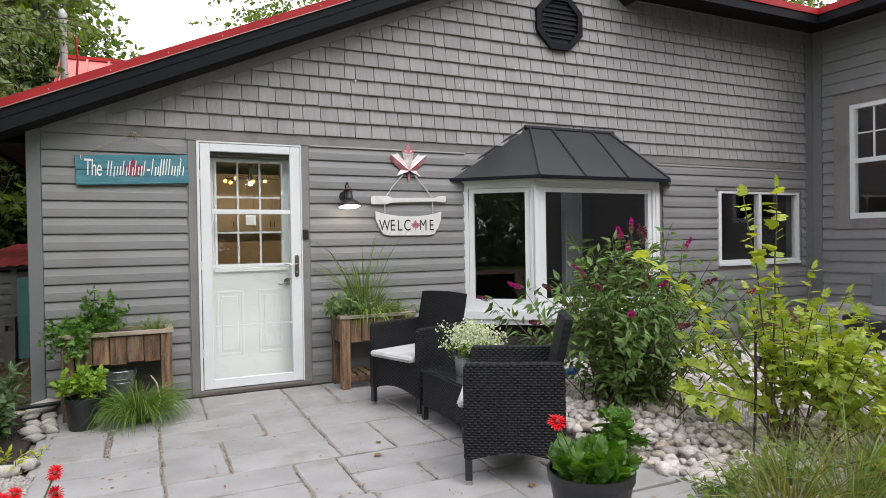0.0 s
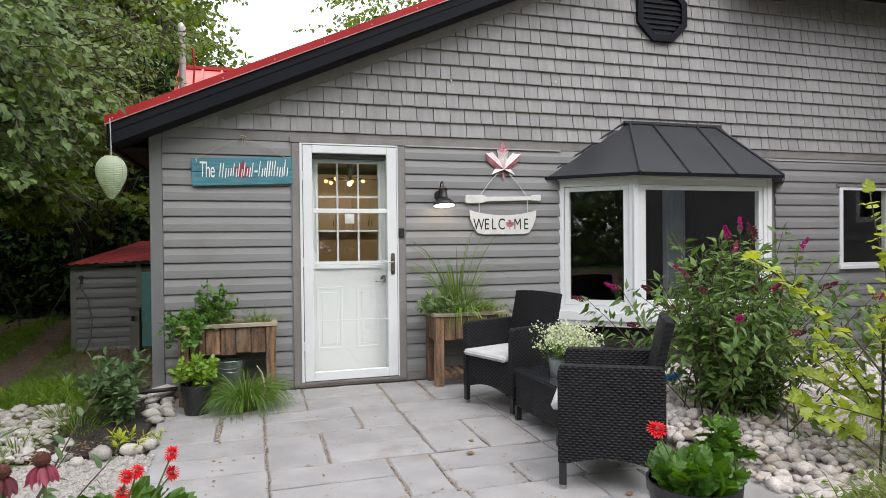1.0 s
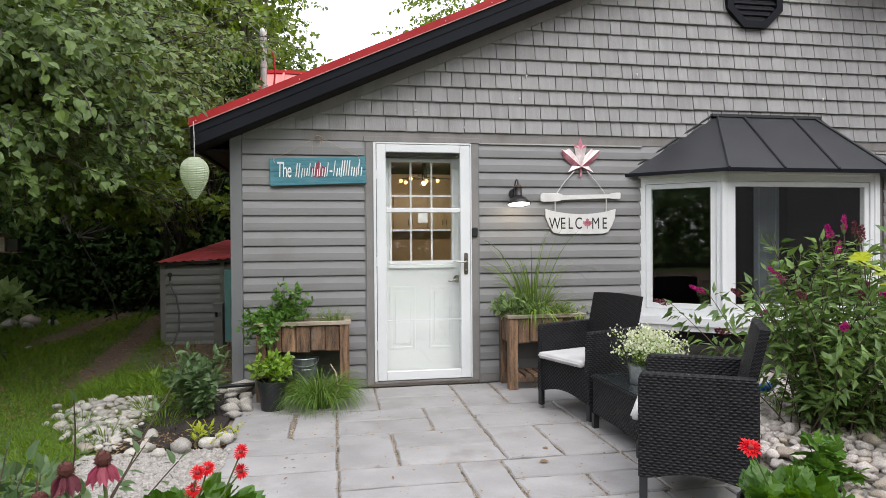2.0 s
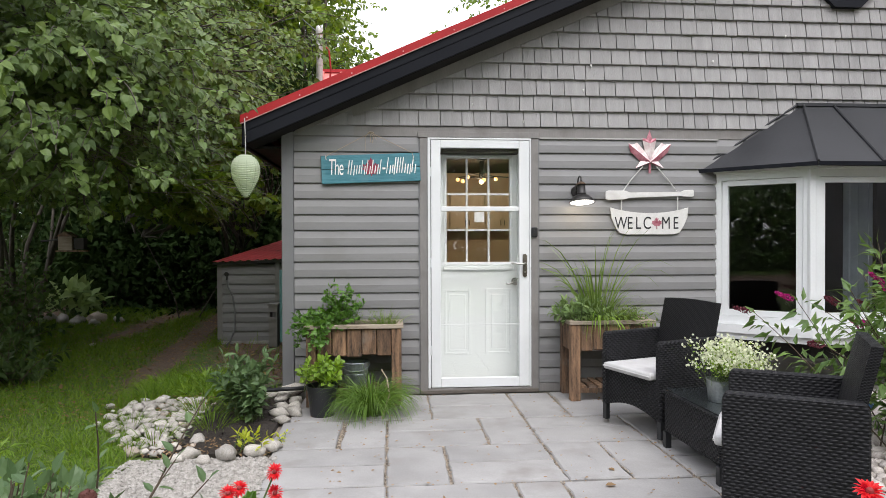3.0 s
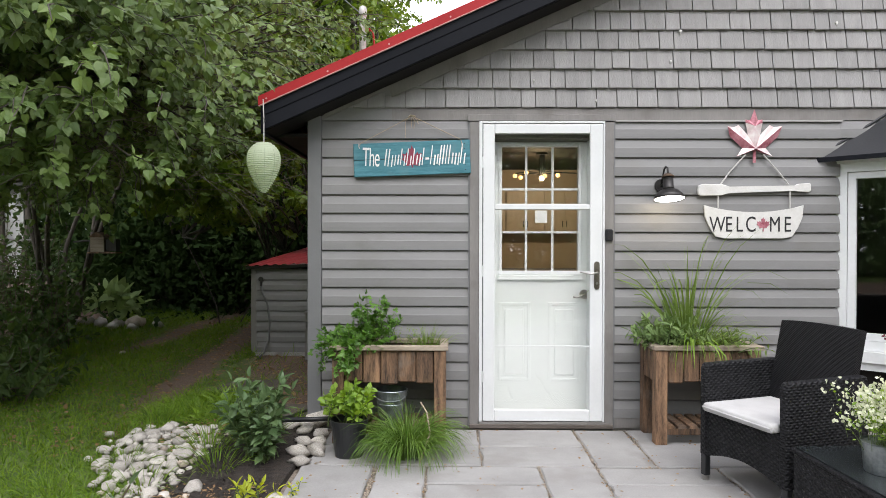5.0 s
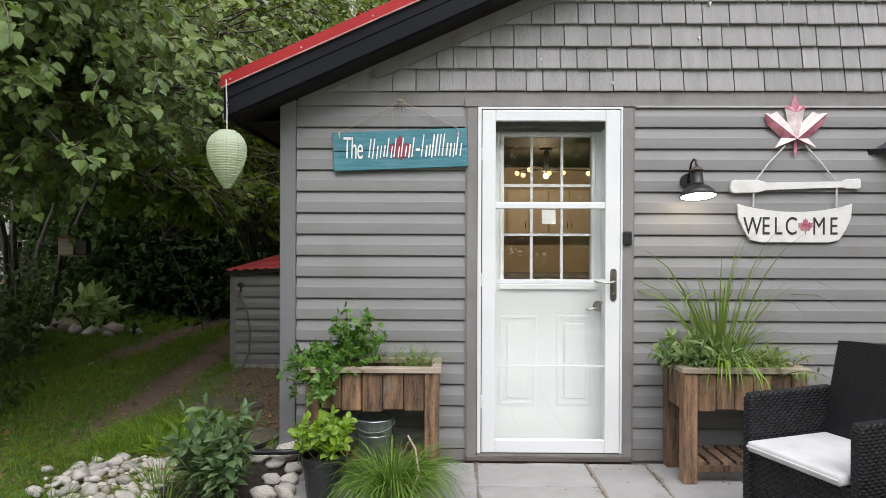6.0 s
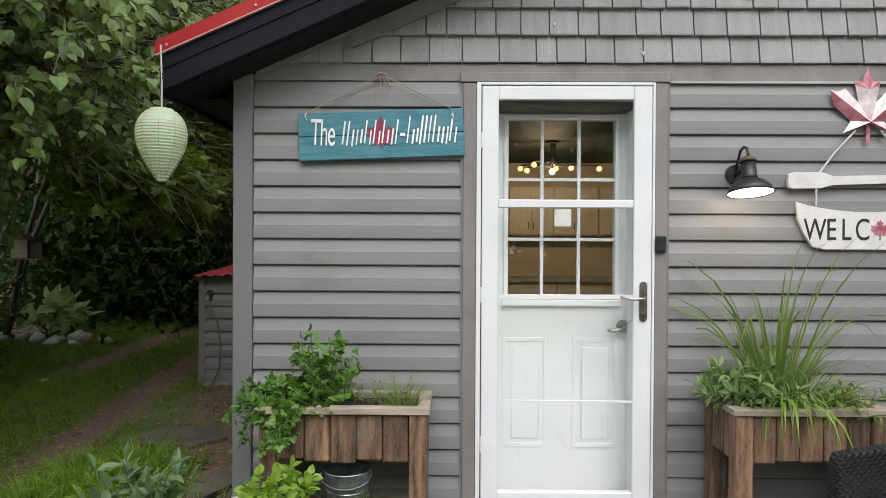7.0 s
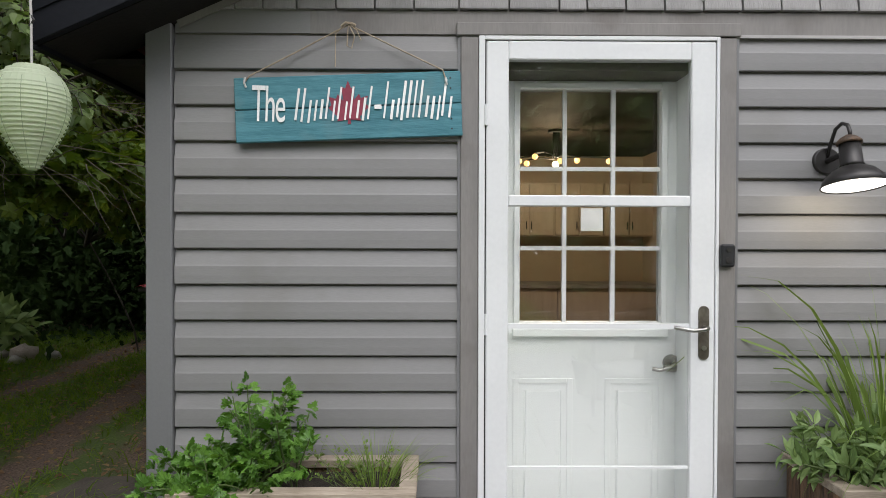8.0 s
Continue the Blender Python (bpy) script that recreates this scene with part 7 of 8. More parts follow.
tagged(stems("woods_trunks", trunk_lines, list(gg.uniform(0.04, 0.13, len(trunk_lines))), M_BARK, n=6, taper=0.6), "dim grey trunks inside the wood", "woods", kind="stuff")

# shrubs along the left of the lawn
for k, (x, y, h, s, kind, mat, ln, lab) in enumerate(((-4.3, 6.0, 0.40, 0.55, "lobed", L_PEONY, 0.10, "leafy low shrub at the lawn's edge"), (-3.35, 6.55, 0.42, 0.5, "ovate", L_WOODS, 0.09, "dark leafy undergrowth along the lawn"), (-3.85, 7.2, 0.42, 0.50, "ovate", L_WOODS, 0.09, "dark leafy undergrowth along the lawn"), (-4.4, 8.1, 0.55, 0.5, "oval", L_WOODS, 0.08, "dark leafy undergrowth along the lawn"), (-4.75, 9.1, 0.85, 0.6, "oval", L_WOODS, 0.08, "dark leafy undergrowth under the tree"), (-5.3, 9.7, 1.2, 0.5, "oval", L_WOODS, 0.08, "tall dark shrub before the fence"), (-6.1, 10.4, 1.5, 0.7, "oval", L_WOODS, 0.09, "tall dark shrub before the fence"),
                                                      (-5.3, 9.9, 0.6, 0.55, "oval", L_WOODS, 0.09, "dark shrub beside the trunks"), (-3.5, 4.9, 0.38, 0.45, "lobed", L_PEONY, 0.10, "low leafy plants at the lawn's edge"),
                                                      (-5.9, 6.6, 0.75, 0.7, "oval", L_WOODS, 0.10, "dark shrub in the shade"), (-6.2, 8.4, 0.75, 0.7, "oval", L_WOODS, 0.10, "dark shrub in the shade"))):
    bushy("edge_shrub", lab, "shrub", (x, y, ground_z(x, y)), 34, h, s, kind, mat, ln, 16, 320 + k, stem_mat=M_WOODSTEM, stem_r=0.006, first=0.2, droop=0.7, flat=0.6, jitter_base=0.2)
bushy("large_leaf_plant", "plant with very large pale green leaves under the tree", "plant", (-4.85, 11.05, 0.06), 20, 0.60, 0.28, "heart", L_PALEBIG, 0.175, 4, 330, first=0.55, droop=0.7, flat=0.7)

# ---- lawn blades, too many to count ----
gg = np.random.default_rng(340)
n = 120000
x = gg.uniform(-5.2, -0.75, n)
y = 2.6 + (13 - 2.6) * gg.uniform(0, 1, n) ** 1.5
yy = y
bare = 1.0 * (np.clip((y - 8.6) / 1.0, 0, 1) * np.exp(-((x - (-3.55 - 0.02 * (y - 9.5))) / 0.32) ** 2) + np.clip((y - 5.6) / 1.5, 0, 1) * np.exp(-((x - (-2.25 - 0.13 * (y - 8))) / 0.26) ** 2)) > gg.uniform(0.15, 0.8, n)
near_dirt = (((x > -1.9 + 0.12 * np.sin(y * 3)) & (y > 7.25 + 0.2 * np.sin(x * 4))) | ((x > -1.15 + 0.1 * np.sin(y * 4)) & (y > 6.0)) | ((x > -1.42 + 0.1 * np.sin(y * 4)) & (y > 6.6)) | ((x > -1.85) & (y > 6.72) & (y < 7.3))) & (gg.uniform(0, 1, n) < 0.95)
bed = ((x > -1.25 - 0.05 * (y < 4.6)) & (y > 3.0) & (y < 5.8)) | ((x > -1.22 - 0.5 * np.sin(np.clip((y - 4.5) / 1.25, 0, 1) * 2.2)) & (y > 4.5) & (y < 5.85)) | ((x > -1.3) & (y < 4.4))
ok = ~(bare | near_dirt | bed)
x, y = x[ok], y[ok]
zz = np.array([ground_z(a, b) for a, b in zip(x, y)])
n = len(x)
lawn = blades("lawn_grass", np.stack([x, y, zz], 1), np.stack([gg.normal(size=n) * 0.5, gg.normal(size=n) * 0.5, np.ones(n)], 1), gg.uniform(0.04, 0.11, n) * (1 + 0.7 * ((x > -1.95) & (y > 5.6)) + 0.25 * (x > -1.6)), 0.0045 + 0.0004 * y, 1.3, L_GRASS, seed=341, seg=3)
tagged(lawn, "mown lawn grass between the wheel ruts", "grass", kind="stuff")
n = 6000
x, y = gg.uniform(-4.6, -0.75, n), gg.uniform(5.2, 12.5, n)
litter = leaves("fallen_leaves", np.stack([x, y, [ground_z(a, b) + 0.012 for a, b in zip(x, y)]], 1), np.stack([gg.normal(size=n), gg.normal(size=n), gg.normal(size=n) * 0.15], 1), gg.uniform(0.02, 0.06, n), "oval", L_DRY, seed=343, flat=2.5)
tagged(litter, "dry brown fallen leaves scattered on the dirt", "leaves", kind="stuff")

# ---- stones ----
STONE_MESHES = []
for k in range(14):
    b = bmesh.new()
    bmesh.ops.create_icosphere(b, subdivisions=2, radius=1.0)
    for v in b.verts:
        d = 1 + 0.50 * noise.noise(v.co * 1.5 + Vector((k * 7.3, 0, 0))) + 0.26 * noise.noise(v.co * 2.6 + Vector((0, k * 5.1, 0)))
        v.co = Vector((v.co.x * d, v.co.y * d * (0.72 + 0.02 * (k % 5)), v.co.z * d * (0.55 + 0.025 * (k % 4))))
    me = bpy.data.meshes.new("stone")
    b.to_mesh(me)
    b.free()
    me.materials.append(M_ROCK if k % 5 else M_ROCKTAN)
    me.polygons.foreach_set("use_smooth", [True] * len(me.polygons))
    STONE_MESHES.append(me)
# border copies: grimy stone colour, also darkened for the trees' shade
BORDER_MESHES = []
for me in STONE_MESHES:
    me2 = me.copy()
    me2.materials[0] = M_ROCKTAN if len(BORDER_MESHES) % 7 == 3 else M_ROCKBORDER
    BORDER_MESHES.append(me2)


def stone(parent, x, y, z, r, gg):
    ob = new("stone", (BORDER_MESHES if x < 0 else STONE_MESHES)[int(gg.integers(0, len(STONE_MESHES)))])
    ob.parent = parent
    ob.matrix_basis = pose(x, y, z + r * 0.42, gg.uniform(-15, 15), gg.uniform(-15, 15), gg.uniform(0, 360)) @ Matrix.Diagonal((r * gg.uniform(0.85, 1.15), r, r * gg.uniform(0.85, 1.15), 1))
    return ob


gg = np.random.default_rng(401)
bed = tagged(part("mulch_bed", prism([(-1.25, 4.45), (-0.58, 4.42), (-0.58, 5.7), (-0.75, 6.1), (-1.15, 5.75)], -0.04, 0.012, axis="z"), M_MULCH), "dark mulch garden bed by the house corner", "garden bed", kind="structure")
border = tagged(new("stone_border"), "border of pale rounded field stones round the bed", "stone border")
placed = []


def try_stone(parent, x, y, r, z=0.0, tight=0.80):
    for a, b, c in placed:
        if (a - x) ** 2 + (b - y) ** 2 < ((r + c) * tight) ** 2:
            return
    placed.append((x, y, r))
    stone(parent, x, y, z, r, gg)


for x, y, r in ((-0.75, 4.36, 0.080), (-0.97, 4.40, 0.058), (-0.60, 4.42, 0.066), (-0.52, 4.50, 0.070), (-0.86, 4.30, 0.05), (-1.02, 4.33, 0.05), (-0.56, 5.10, 0.055), (-0.50, 5.28, 0.065), (-0.60, 5.25, 0.06),
                (-0.52, 5.45, 0.06), (-0.62, 5.45, 0.055), (-0.55, 5.62, 0.06), (-0.66, 5.68, 0.065), (-0.62, 5.84, 0.12), (-0.78, 5.80, 0.06)):
    try_stone(border, x, y, r, 0.0, 0.5)
for _ in range(1100):
    t = gg.uniform(0, 1)
    x = -1.20 - 0.45 * math.sin(t * 2.2) * gg.uniform(0.2, 1.15) + gg.normal() * 0.07
    y = 4.55 + 1.2 * t + gg.normal() * 0.05
    try_stone(border, x, y, gg.choice([0.020, 0.025, 0.029, 0.034, 0.042, 0.055]), gg.uniform(-0.01, 0.015), 0.68)
for x, y, r in ((-4.42, 10.9, 0.16), (-4.12, 10.98, 0.11), (-4.66, 10.8, 0.12), (-4.86, 10.74, 0.13), (-5.08, 10.8, 0.11), (-4.62, 10.62, 0.09), (-4.36, 10.66, 0.08), (-5.22, 10.6, 0.12), (-3.55, 8.85, 0.05)):
    stone(border, x, y, ground_z(x, y), r, gg)

# gravel path by the patio
gravel = tagged(part("gravel_path", prism([(-1.35, 2.9), (-0.46, 2.9), (-0.48, 4.35), (-1.05, 4.38), (-1.35, 4.1)], -0.04, 0.004, axis="z"), M_GRAVEL), "pale crushed gravel beside the patio", "gravel", kind="structure")


def pebbles(name, label, n, x_rng, y_rng, r_rng, z0, material, seed, inside=None):
    """Loose chips as one mesh of squashed octahedra."""
    g2 = np.random.default_rng(seed)
    c = np.stack([g2.uniform(*x_rng, n), g2.uniform(*y_rng, n), np.full(n, z0)], 1)
    if inside is not None:
        c = c[inside(c[:, 0], c[:, 1])]
    r = g2.uniform(*r_rng, len(c))
    o = np.array([(1, 0, 0), (0, 1, 0), (-1, 0, 0), (0, -1, 0), (0, 0, 0.7), (0, 0, -0.7)], float)
    f = np.array([(0, 1, 4), (1, 2, 4), (2, 3, 4), (3, 0, 4), (1, 0, 5), (2, 1, 5), (3, 2, 5), (0, 3, 5)])
    a = g2.uniform(0, 2 * math.pi, len(c))
    v = o[None] * (1 + g2.normal(size=(len(c), 6, 3)) * 0.25)
    v = np.stack([v[..., 0] * np.cos(a)[:, None] - v[..., 1] * np.sin(a)[:, None], v[..., 0] * np.sin(a)[:, None] + v[..., 1] * np.cos(a)[:, None], v[..., 2]], -1)
    v = (c[:, None] + v * r[:, None, None]).reshape(-1, 3)
    fs = (f[None] + (np.arange(len(c)) * 6)[:, None, None]).reshape(-1, 3)
    return tagged(link_mesh(name, raw_mesh(name, v, fs, 3), material), label, "gravel", kind="stuff")


M_CHIP = surf("gravel_chip", (0.20, 0.185, 0.165), (0.42, 0.40, 0.37), 40, 0.8, 90, 0.1)
M_GRIT = surf("tan_grit", (0.16, 0.125, 0.09), (0.42, 0.36, 0.29), 60, 0.85, 120, 0.1)
pebbles("gravel_chips", "loose pale gravel chips beside the patio", 9000, (-1.30, -0.46), (2.9, 4.36), (0.006, 0.015), 0.008, M_CHIP, 402)
joints = lambda x, y: (np.minimum.reduce([np.abs(x - a) for a in (0.175, 1.145, 0.493, 1.5, 1.835, -0.12, 0.815, 0.525, 0.85, 1.10, 1.495)]) < 0.016) | ((np.minimum.reduce([np.abs(y - a) for a in (5.095, 4.505, 3.885, 3.295, 5.815)]) < 0.010) & (np.sin(x * 9) + np.sin(x * 23) > 0.6))
pebbles("joint_grit", "tan grit and chips in the slab joints", 150000, (-0.5, 2.5), (2.4, 5.83), (0.0025, 0.006), -0.009, M_GRIT, 403, joints)
woodchips = leaves("bark_chips", np.stack([gg.uniform(-1.2, -0.6, 900), gg.uniform(4.45, 5.8, 900), np.full(900, 0.018)], 1), gg.normal(size=(900, 3)) * [1, 1, 0.12], gg.uniform(0.015, 0.045, 900), "lance", M_MULCH, seed=404, flat=2.0, wide=1.6)
tagged(woodchips, "dark bark chips of the mulch bed", "mulch", kind="stuff")
mix = leaves("leaf_litter", np.stack([gg.uniform(-1.25, -0.5, 260), gg.uniform(4.38, 4.75, 260), np.full(260, 0.02)], 1), gg.normal(size=(260, 3)) * [1, 1, 0.15], gg.uniform(0.012, 0.035, 260), "lance", L_DRY, seed=405, flat=2.0, wide=2.0)
tagged(mix, "tan dry leaf bits among the border stones", "leaves", kind="stuff")

# stone bed on the other side of the patio
bedr = tagged(part("stone_bed", prism([(2.60, 1.9), (8.2, 1.9), (8.2, 5.8), (2.64, 5.8), (2.60, 4.0)], -0.05, 0.0, axis="z"), M_GRAVEL), "bed of pale rounded river stones under the shrubs", "stone bed", kind="structure")
placed.clear()
cells = [(gg.uniform(2.58, 3.75), gg.uniform(2.8, 4.1)) for _ in range(4000)]
made = 0
for x, y in cells:
    if made >= 330:
        break
    before = len(placed)
    try_stone(bedr, x, y, gg.choice([0.028, 0.034, 0.040, 0.046, 0.056]), gg.uniform(-0.01, 0.02), 0.66)
    made += len(placed) - before
far_v, far_f, base_i = [], [], 0
ico = STONE_MESHES[1]
iv = np.array([v.co[:] for v in ico.vertices])
itri = np.array([p.vertices[:] for p in ico.polygons])
for _ in range(6500):
    x, y, r = gg.uniform(2.6, 8.0), gg.uniform(2.0, 5.5), gg.choice([0.028, 0.034, 0.042, 0.05, 0.062])
    if x < 3.75 and 2.8 < y < 4.1:
        continue
    a = gg.uniform(0, 6.3)
    v = iv * r * (1 + gg.normal(size=3) * 0.12)
    v = np.stack([v[:, 0] * math.cos(a) - v[:, 1] * math.sin(a) + x, v[:, 0] * math.sin(a) + v[:, 1] * math.cos(a) + y, v[:, 2] + r * 0.35], 1)
    far_v.append(v)
    far_f.append(itri + base_i)
    base_i += len(iv)
M_ROCKFAR = surf("river_stone_mixed", (0.30, 0.26, 0.24), (0.60, 0.555, 0.52), 9, 0.7, 60, 0.25, depth=0.01)
field = link_mesh("stone_field", raw_mesh("stone_field", np.concatenate(far_v), np.concatenate(far_f), 3, True), M_ROCKFAR)
tagged(field, "pale river stones filling the rest of the bed", "stones", kind="stuff")

# tan crumbs blown along the slab joints
cx_, cy_ = gg.uniform(-0.5, 2.4, 1500), gg.uniform(2.3, 5.8, 1500)
near_j = (np.minimum.reduce([np.abs(cx_ - a) for a in (0.175, 1.145, 0.493, 1.5, 1.835, -0.12)]) < 0.05) | (np.minimum.reduce([np.abs(cy_ - a) for a in (5.095, 4.505, 3.885, 3.295, 5.8)]) < 0.04) | (gg.uniform(0, 1, 1500) < 0.10) | ((cx_ < 0.2) & (np.abs(cy_ - 4.62) < 0.10))
cx_, cy_ = cx_[near_j], cy_[near_j]
crumbs = leaves("crumbs", np.stack([cx_, cy_, np.full(len(cx_), 0.004)], 1), gg.normal(size=(len(cx_), 3)) * [1, 1, 0.15], gg.uniform(0.008, 0.026, len(cx_)), "oval", L_DRY, seed=406, flat=2.5)
tagged(crumbs, "dry leaf crumbs blown along the slab joints", "leaves", kind="stuff")

# ---- garden shed ----
shed = thing("garden_shed", "low grey clapboard lean-to shed with a red metal roof", "shed", (-1.95, 8.62, 0.0))
for k in range(8):
    part("siding_board", prism([(a * 1.1, 0.045 + b * 0.91 + k * 0.1175) for a, b in PROFILE], 0.06, 0.72, axis="x"), M_SIDING, shed)
part("wall", box(0.02, 1.25, 0.0, 2.2, 0.04, 0.99), M_TRIM, shed)
part("corner_post", box(0.0, 0.062, -0.022, 0.05, 0.0, 1.0), M_TRIM, shed)
part("corner_post", box(0.70, 0.76, -0.024, 0.04, 0.0, 1.02), M_TRIM, shed)
part("foundation", box(0.03, 0.72, -0.03, 0.05, 0.0, 0.045), M_CONC, shed, "pale concrete footing")
part("eave_trim", prism([(-0.04, 0.985), (1.30, 1.045), (1.30, 1.075), (-0.04, 1.015)], -0.07, -0.02), M_IRON, shed)
bm = bmesh.new()
prev = None
for i in range(53):
    x = -0.06 + i * 0.026
    h = 0.012 * (1 if i % 4 in (1, 2) else 0)
    z = 1.018 + 0.045 * (x + 0.06) + h
    pair = (bm.verts.new((x, -0.09, z)), bm.verts.new((x + 0.45, 2.3, z + 0.28)))
    if prev:
        bm.faces.new((prev[0], pair[0], pair[1], prev[1]))
    prev = pair
part("roof", bm, M_SHEDRED, shed, "red corrugated metal roof")
spig = part("spigot", tube([(0.13, -0.02, 0.86), (0.13, -0.07, 0.86), (0.13, -0.075, 0.80)], 0.012, 8), M_IRON, shed)
part("spigot_wheel", tube([(0.13, -0.08, 0.875), (0.13, -0.09, 0.875)], 0.028, 10), M_IRON, spig)
hose = tagged(part("garden_hose", tube([(-1.82, 8.545, 0.80), (-1.80, 8.53, 0.72), (-1.74, 8.51, 0.60), (-1.71, 8.50, 0.40), (-1.715, 8.48, 0.2), (-1.76, 8.44, 0.06), (-1.80, 8.36, 0.012)], 0.011, 8), M_HOSE, smooth=True), "thin grey garden hose hanging from the shed spigot", "hose")
teal = thing("teal_panel", "pale teal painted door panel leaning by the shed", "panel", (-1.16, 8.40, 0.0))
part("board", box(0.0, 0.34, 0.0, 0.035, 0.05, 0.93), M_TEALDOOR, teal, bevel=0.004)
part("strap", box(0.20, 0.23, -0.006, 0.0, 0.5, 0.85), M_BLACK, teal)
part("foot", box(0.02, 0.10, 0.0, 0.03, 0.0, 0.05), M_WOOD, teal)
post = thing("meter_post", "weathered grey wooden stand with a small dark opening", "post", (-1.285, 8.36, 0.0))
part("side", box(0.0, 0.018, 0.0, 0.16, 0.0, 0.50), M_TRIM, post)
part("front", box(0.018, 0.085, 0.0, 0.018, 0.0, 0.36), M_TRIM, post)
part("front", box(0.018, 0.085, 0.0, 0.018, 0.42, 0.50), M_TRIM, post)
part("side", box(0.085, 0.103, 0.0, 0.16, 0.0, 0.50), M_TRIM, post)
part("lid", box(-0.01, 0.115, -0.015, 0.17, 0.501, 0.525), M_TRIM, post)
drain = tagged(part("drain_hose", tube([(-0.40, 5.70, 0.105), (-0.60, 5.62, 0.115), (-0.80, 5.66, 0.10), (-0.86, 5.90, 0.04), (-0.76, 6.2, 0.02)], 0.016, 8), M_BLACK, smooth=True), "black drain hose lying over stones at the house corner", "hose")
slab2 = tagged(part("stepping_stone", prism([(-1.72, 6.86), (-1.30, 6.80), (-1.12, 7.02), (-1.28, 7.24), (-1.66, 7.20)], -0.03, 0.03, axis="z"), M_STONEDARK, bevel=0.008), "flat grey stepping stone in the dirt", "stone")
slab3 = tagged(part("stepping_stone", prism([(-1.02, 5.95), (-0.72, 5.98), (-0.72, 6.35), (-0.98, 6.4)], -0.03, 0.025, axis="z"), M_STONEDARK, bevel=0.008), "flat grey stepping stone in the dirt", "stone")

# ---- bird feeder on the tree, fence and neighbour's house beyond ----
feeder = thing("bird_feeder", "small wooden bird feeder with a wire suet cage", "bird feeder", (-4.03, 9.27, 1.15))
part("box", box(-0.10, 0.07, -0.07, 0.07, 0.02, 0.20), M_WOODRIM, feeder)
part("roof", prism([(-0.12, 0.20), (-0.015, 0.265), (0.09, 0.20)], -0.09, 0.09), M_WOOD, feeder)
part("suet_cage", box(0.085, 0.21, -0.05, 0.05, 0.03, 0.18), M_IRON, feeder)
part("tray", box(-0.13, 0.22, -0.08, 0.08, 0.0, 0.018), M_WOOD, feeder)
part("hanger", tube([(-0.35, 0.0, 0.14), (-0.12, 0, 0.16)], 0.012, 6), M_IRON, feeder)
fence = thing("chain_link_fence", "grey chain-link fence at the garden's edge", "fence", (-9.6, 12.0, 0.12), 35)
for k in range(4):
    part("post", tube([(-3.0 + 2.0 * k, 0, 0), (-3.0 + 2.0 * k, 0, 1.25)], 0.03, 8), M_PIPE, fence)
part("top_rail", tube([(-3.0, 0, 1.22), (3.0, 0, 1.22)], 0.02, 8), M_PIPE, fence)
wires = []
for k in range(-14, 62):
    for s in (1, -1):
        a, b = -3.0 + k * 0.1, -3.0 + k * 0.1 + s * 1.15
        wires.append([(a, 0.01 * s, 0.03), (b, 0.01 * s, 1.18)])
wires = [[(min(3, max(-3, p[0])), p[1], p[2]) for p in w] for w in wires if max(w[0][0], w[1][0]) > -2.9 and min(w[0][0], w[1][0]) < 2.9]
tagged(stems("wire_mesh", wires, [0.0028] * len(wires), M_PIPE, fence, n=3, taper=1.0), kind="stuff")
nb = thing("neighbour_house", "white clapboard house beyond the fence", "house", (-17.0, 18.0, 0.2), 30)
part("wall", box(0, 5.0, 0, 4, 0, 2.8), M_WHITE, nb)
for k in range(18):
    part("clapboard", prism([(0.0, 0.0), (-0.02, 0.0), (-0.004, 0.155), (0.0, 0.155)], 0.0, 5.0, axis="x"), M_WHITE, nb).location = (0, 0, 0.02 + k * 0.153)
part("roof", prism([(-0.3, 2.8), (4.3, 2.8), (2.0, 4.3)], -0.3, 5.3, axis="x"), M_IRON, nb)

# ---- far corner by the wing ----
steps = thing("concrete_steps", "pale grey concrete steps against the wing", "steps", (7.45, 4.55, 0.0))
part("tread", box(0.0, 0.84, 0.0, 0.9, 0.0, 0.20), M_CONC, steps, bevel=0.01)
part("tread", box(0.30, 0.84, 0.0, 0.9, 0.2005, 0.40), M_CONC, steps, bevel=0.01)
post2 = tagged(part("porch_panel", box(8.02, 8.26, 4.45, 4.95, 0.402, 0.78), M_CORNER, bevel=0.006), "plain grey porch panel beside the steps", "panel")
tub = thing("wooden_tub", "round brown wooden tub near the wall", "plant pot", (6.55, 5.05, 0.0))
part("body", lathe([(0.26, 0), (0.31, 0.40), (0.32, 0.42), (0.30, 0.42), (0.26, 0.05), (0.0, 0.05)], 24), M_WOOD, tub)
part("soil", lathe([(0.295, 0.36), (0.0, 0.38)], 20), M_SOIL, tub)
cover = thing("covered_barrow", "black plastic barrow tipped by the wall", "wheelbarrow", (7.0, 4.35, 0.0), 20)
part("tray", moved(lathe([(0.0, 0.0), (0.22, 0.02), (0.34, 0.16), (0.37, 0.30), (0.35, 0.30), (0.32, 0.17), (0.20, 0.04), (0.0, 0.03)], 24), pose(0, 0, 0.14, 0, 20, 0) @ Matrix.Scale(0.75, 4)), M_BLACK, cover, smooth=True)
part("wheel", moved(lathe([(0.10, -0.02), (0.13, -0.03), (0.15, 0.0), (0.13, 0.03), (0.10, 0.02)], 20), pose(-0.25, 0, 0.15, 90, 0, 0)), M_BLACK, cover)
blue = tagged(part("blue_bottle", moved(lathe([(0.0, -0.11), (0.035, -0.10), (0.035, 0.06), (0.018, 0.09), (0.014, 0.12), (0.0, 0.12)], 16), pose(3.35, 4.62, 0.14, 0, 90, 20)), M_BLUE, smooth=True), "blue plastic bottle lying on the stones", "bottle")
shep = thing("plant_stake", "black metal garden stake among the shrubs", "stake", (3.18, 2.72, 0.0))
part("rod", tube([(0, 0, 0), (0.02, 0, 0.35), (0.05, 0.02, 0.72)], 0.007, 6), M_BLACK, shep)
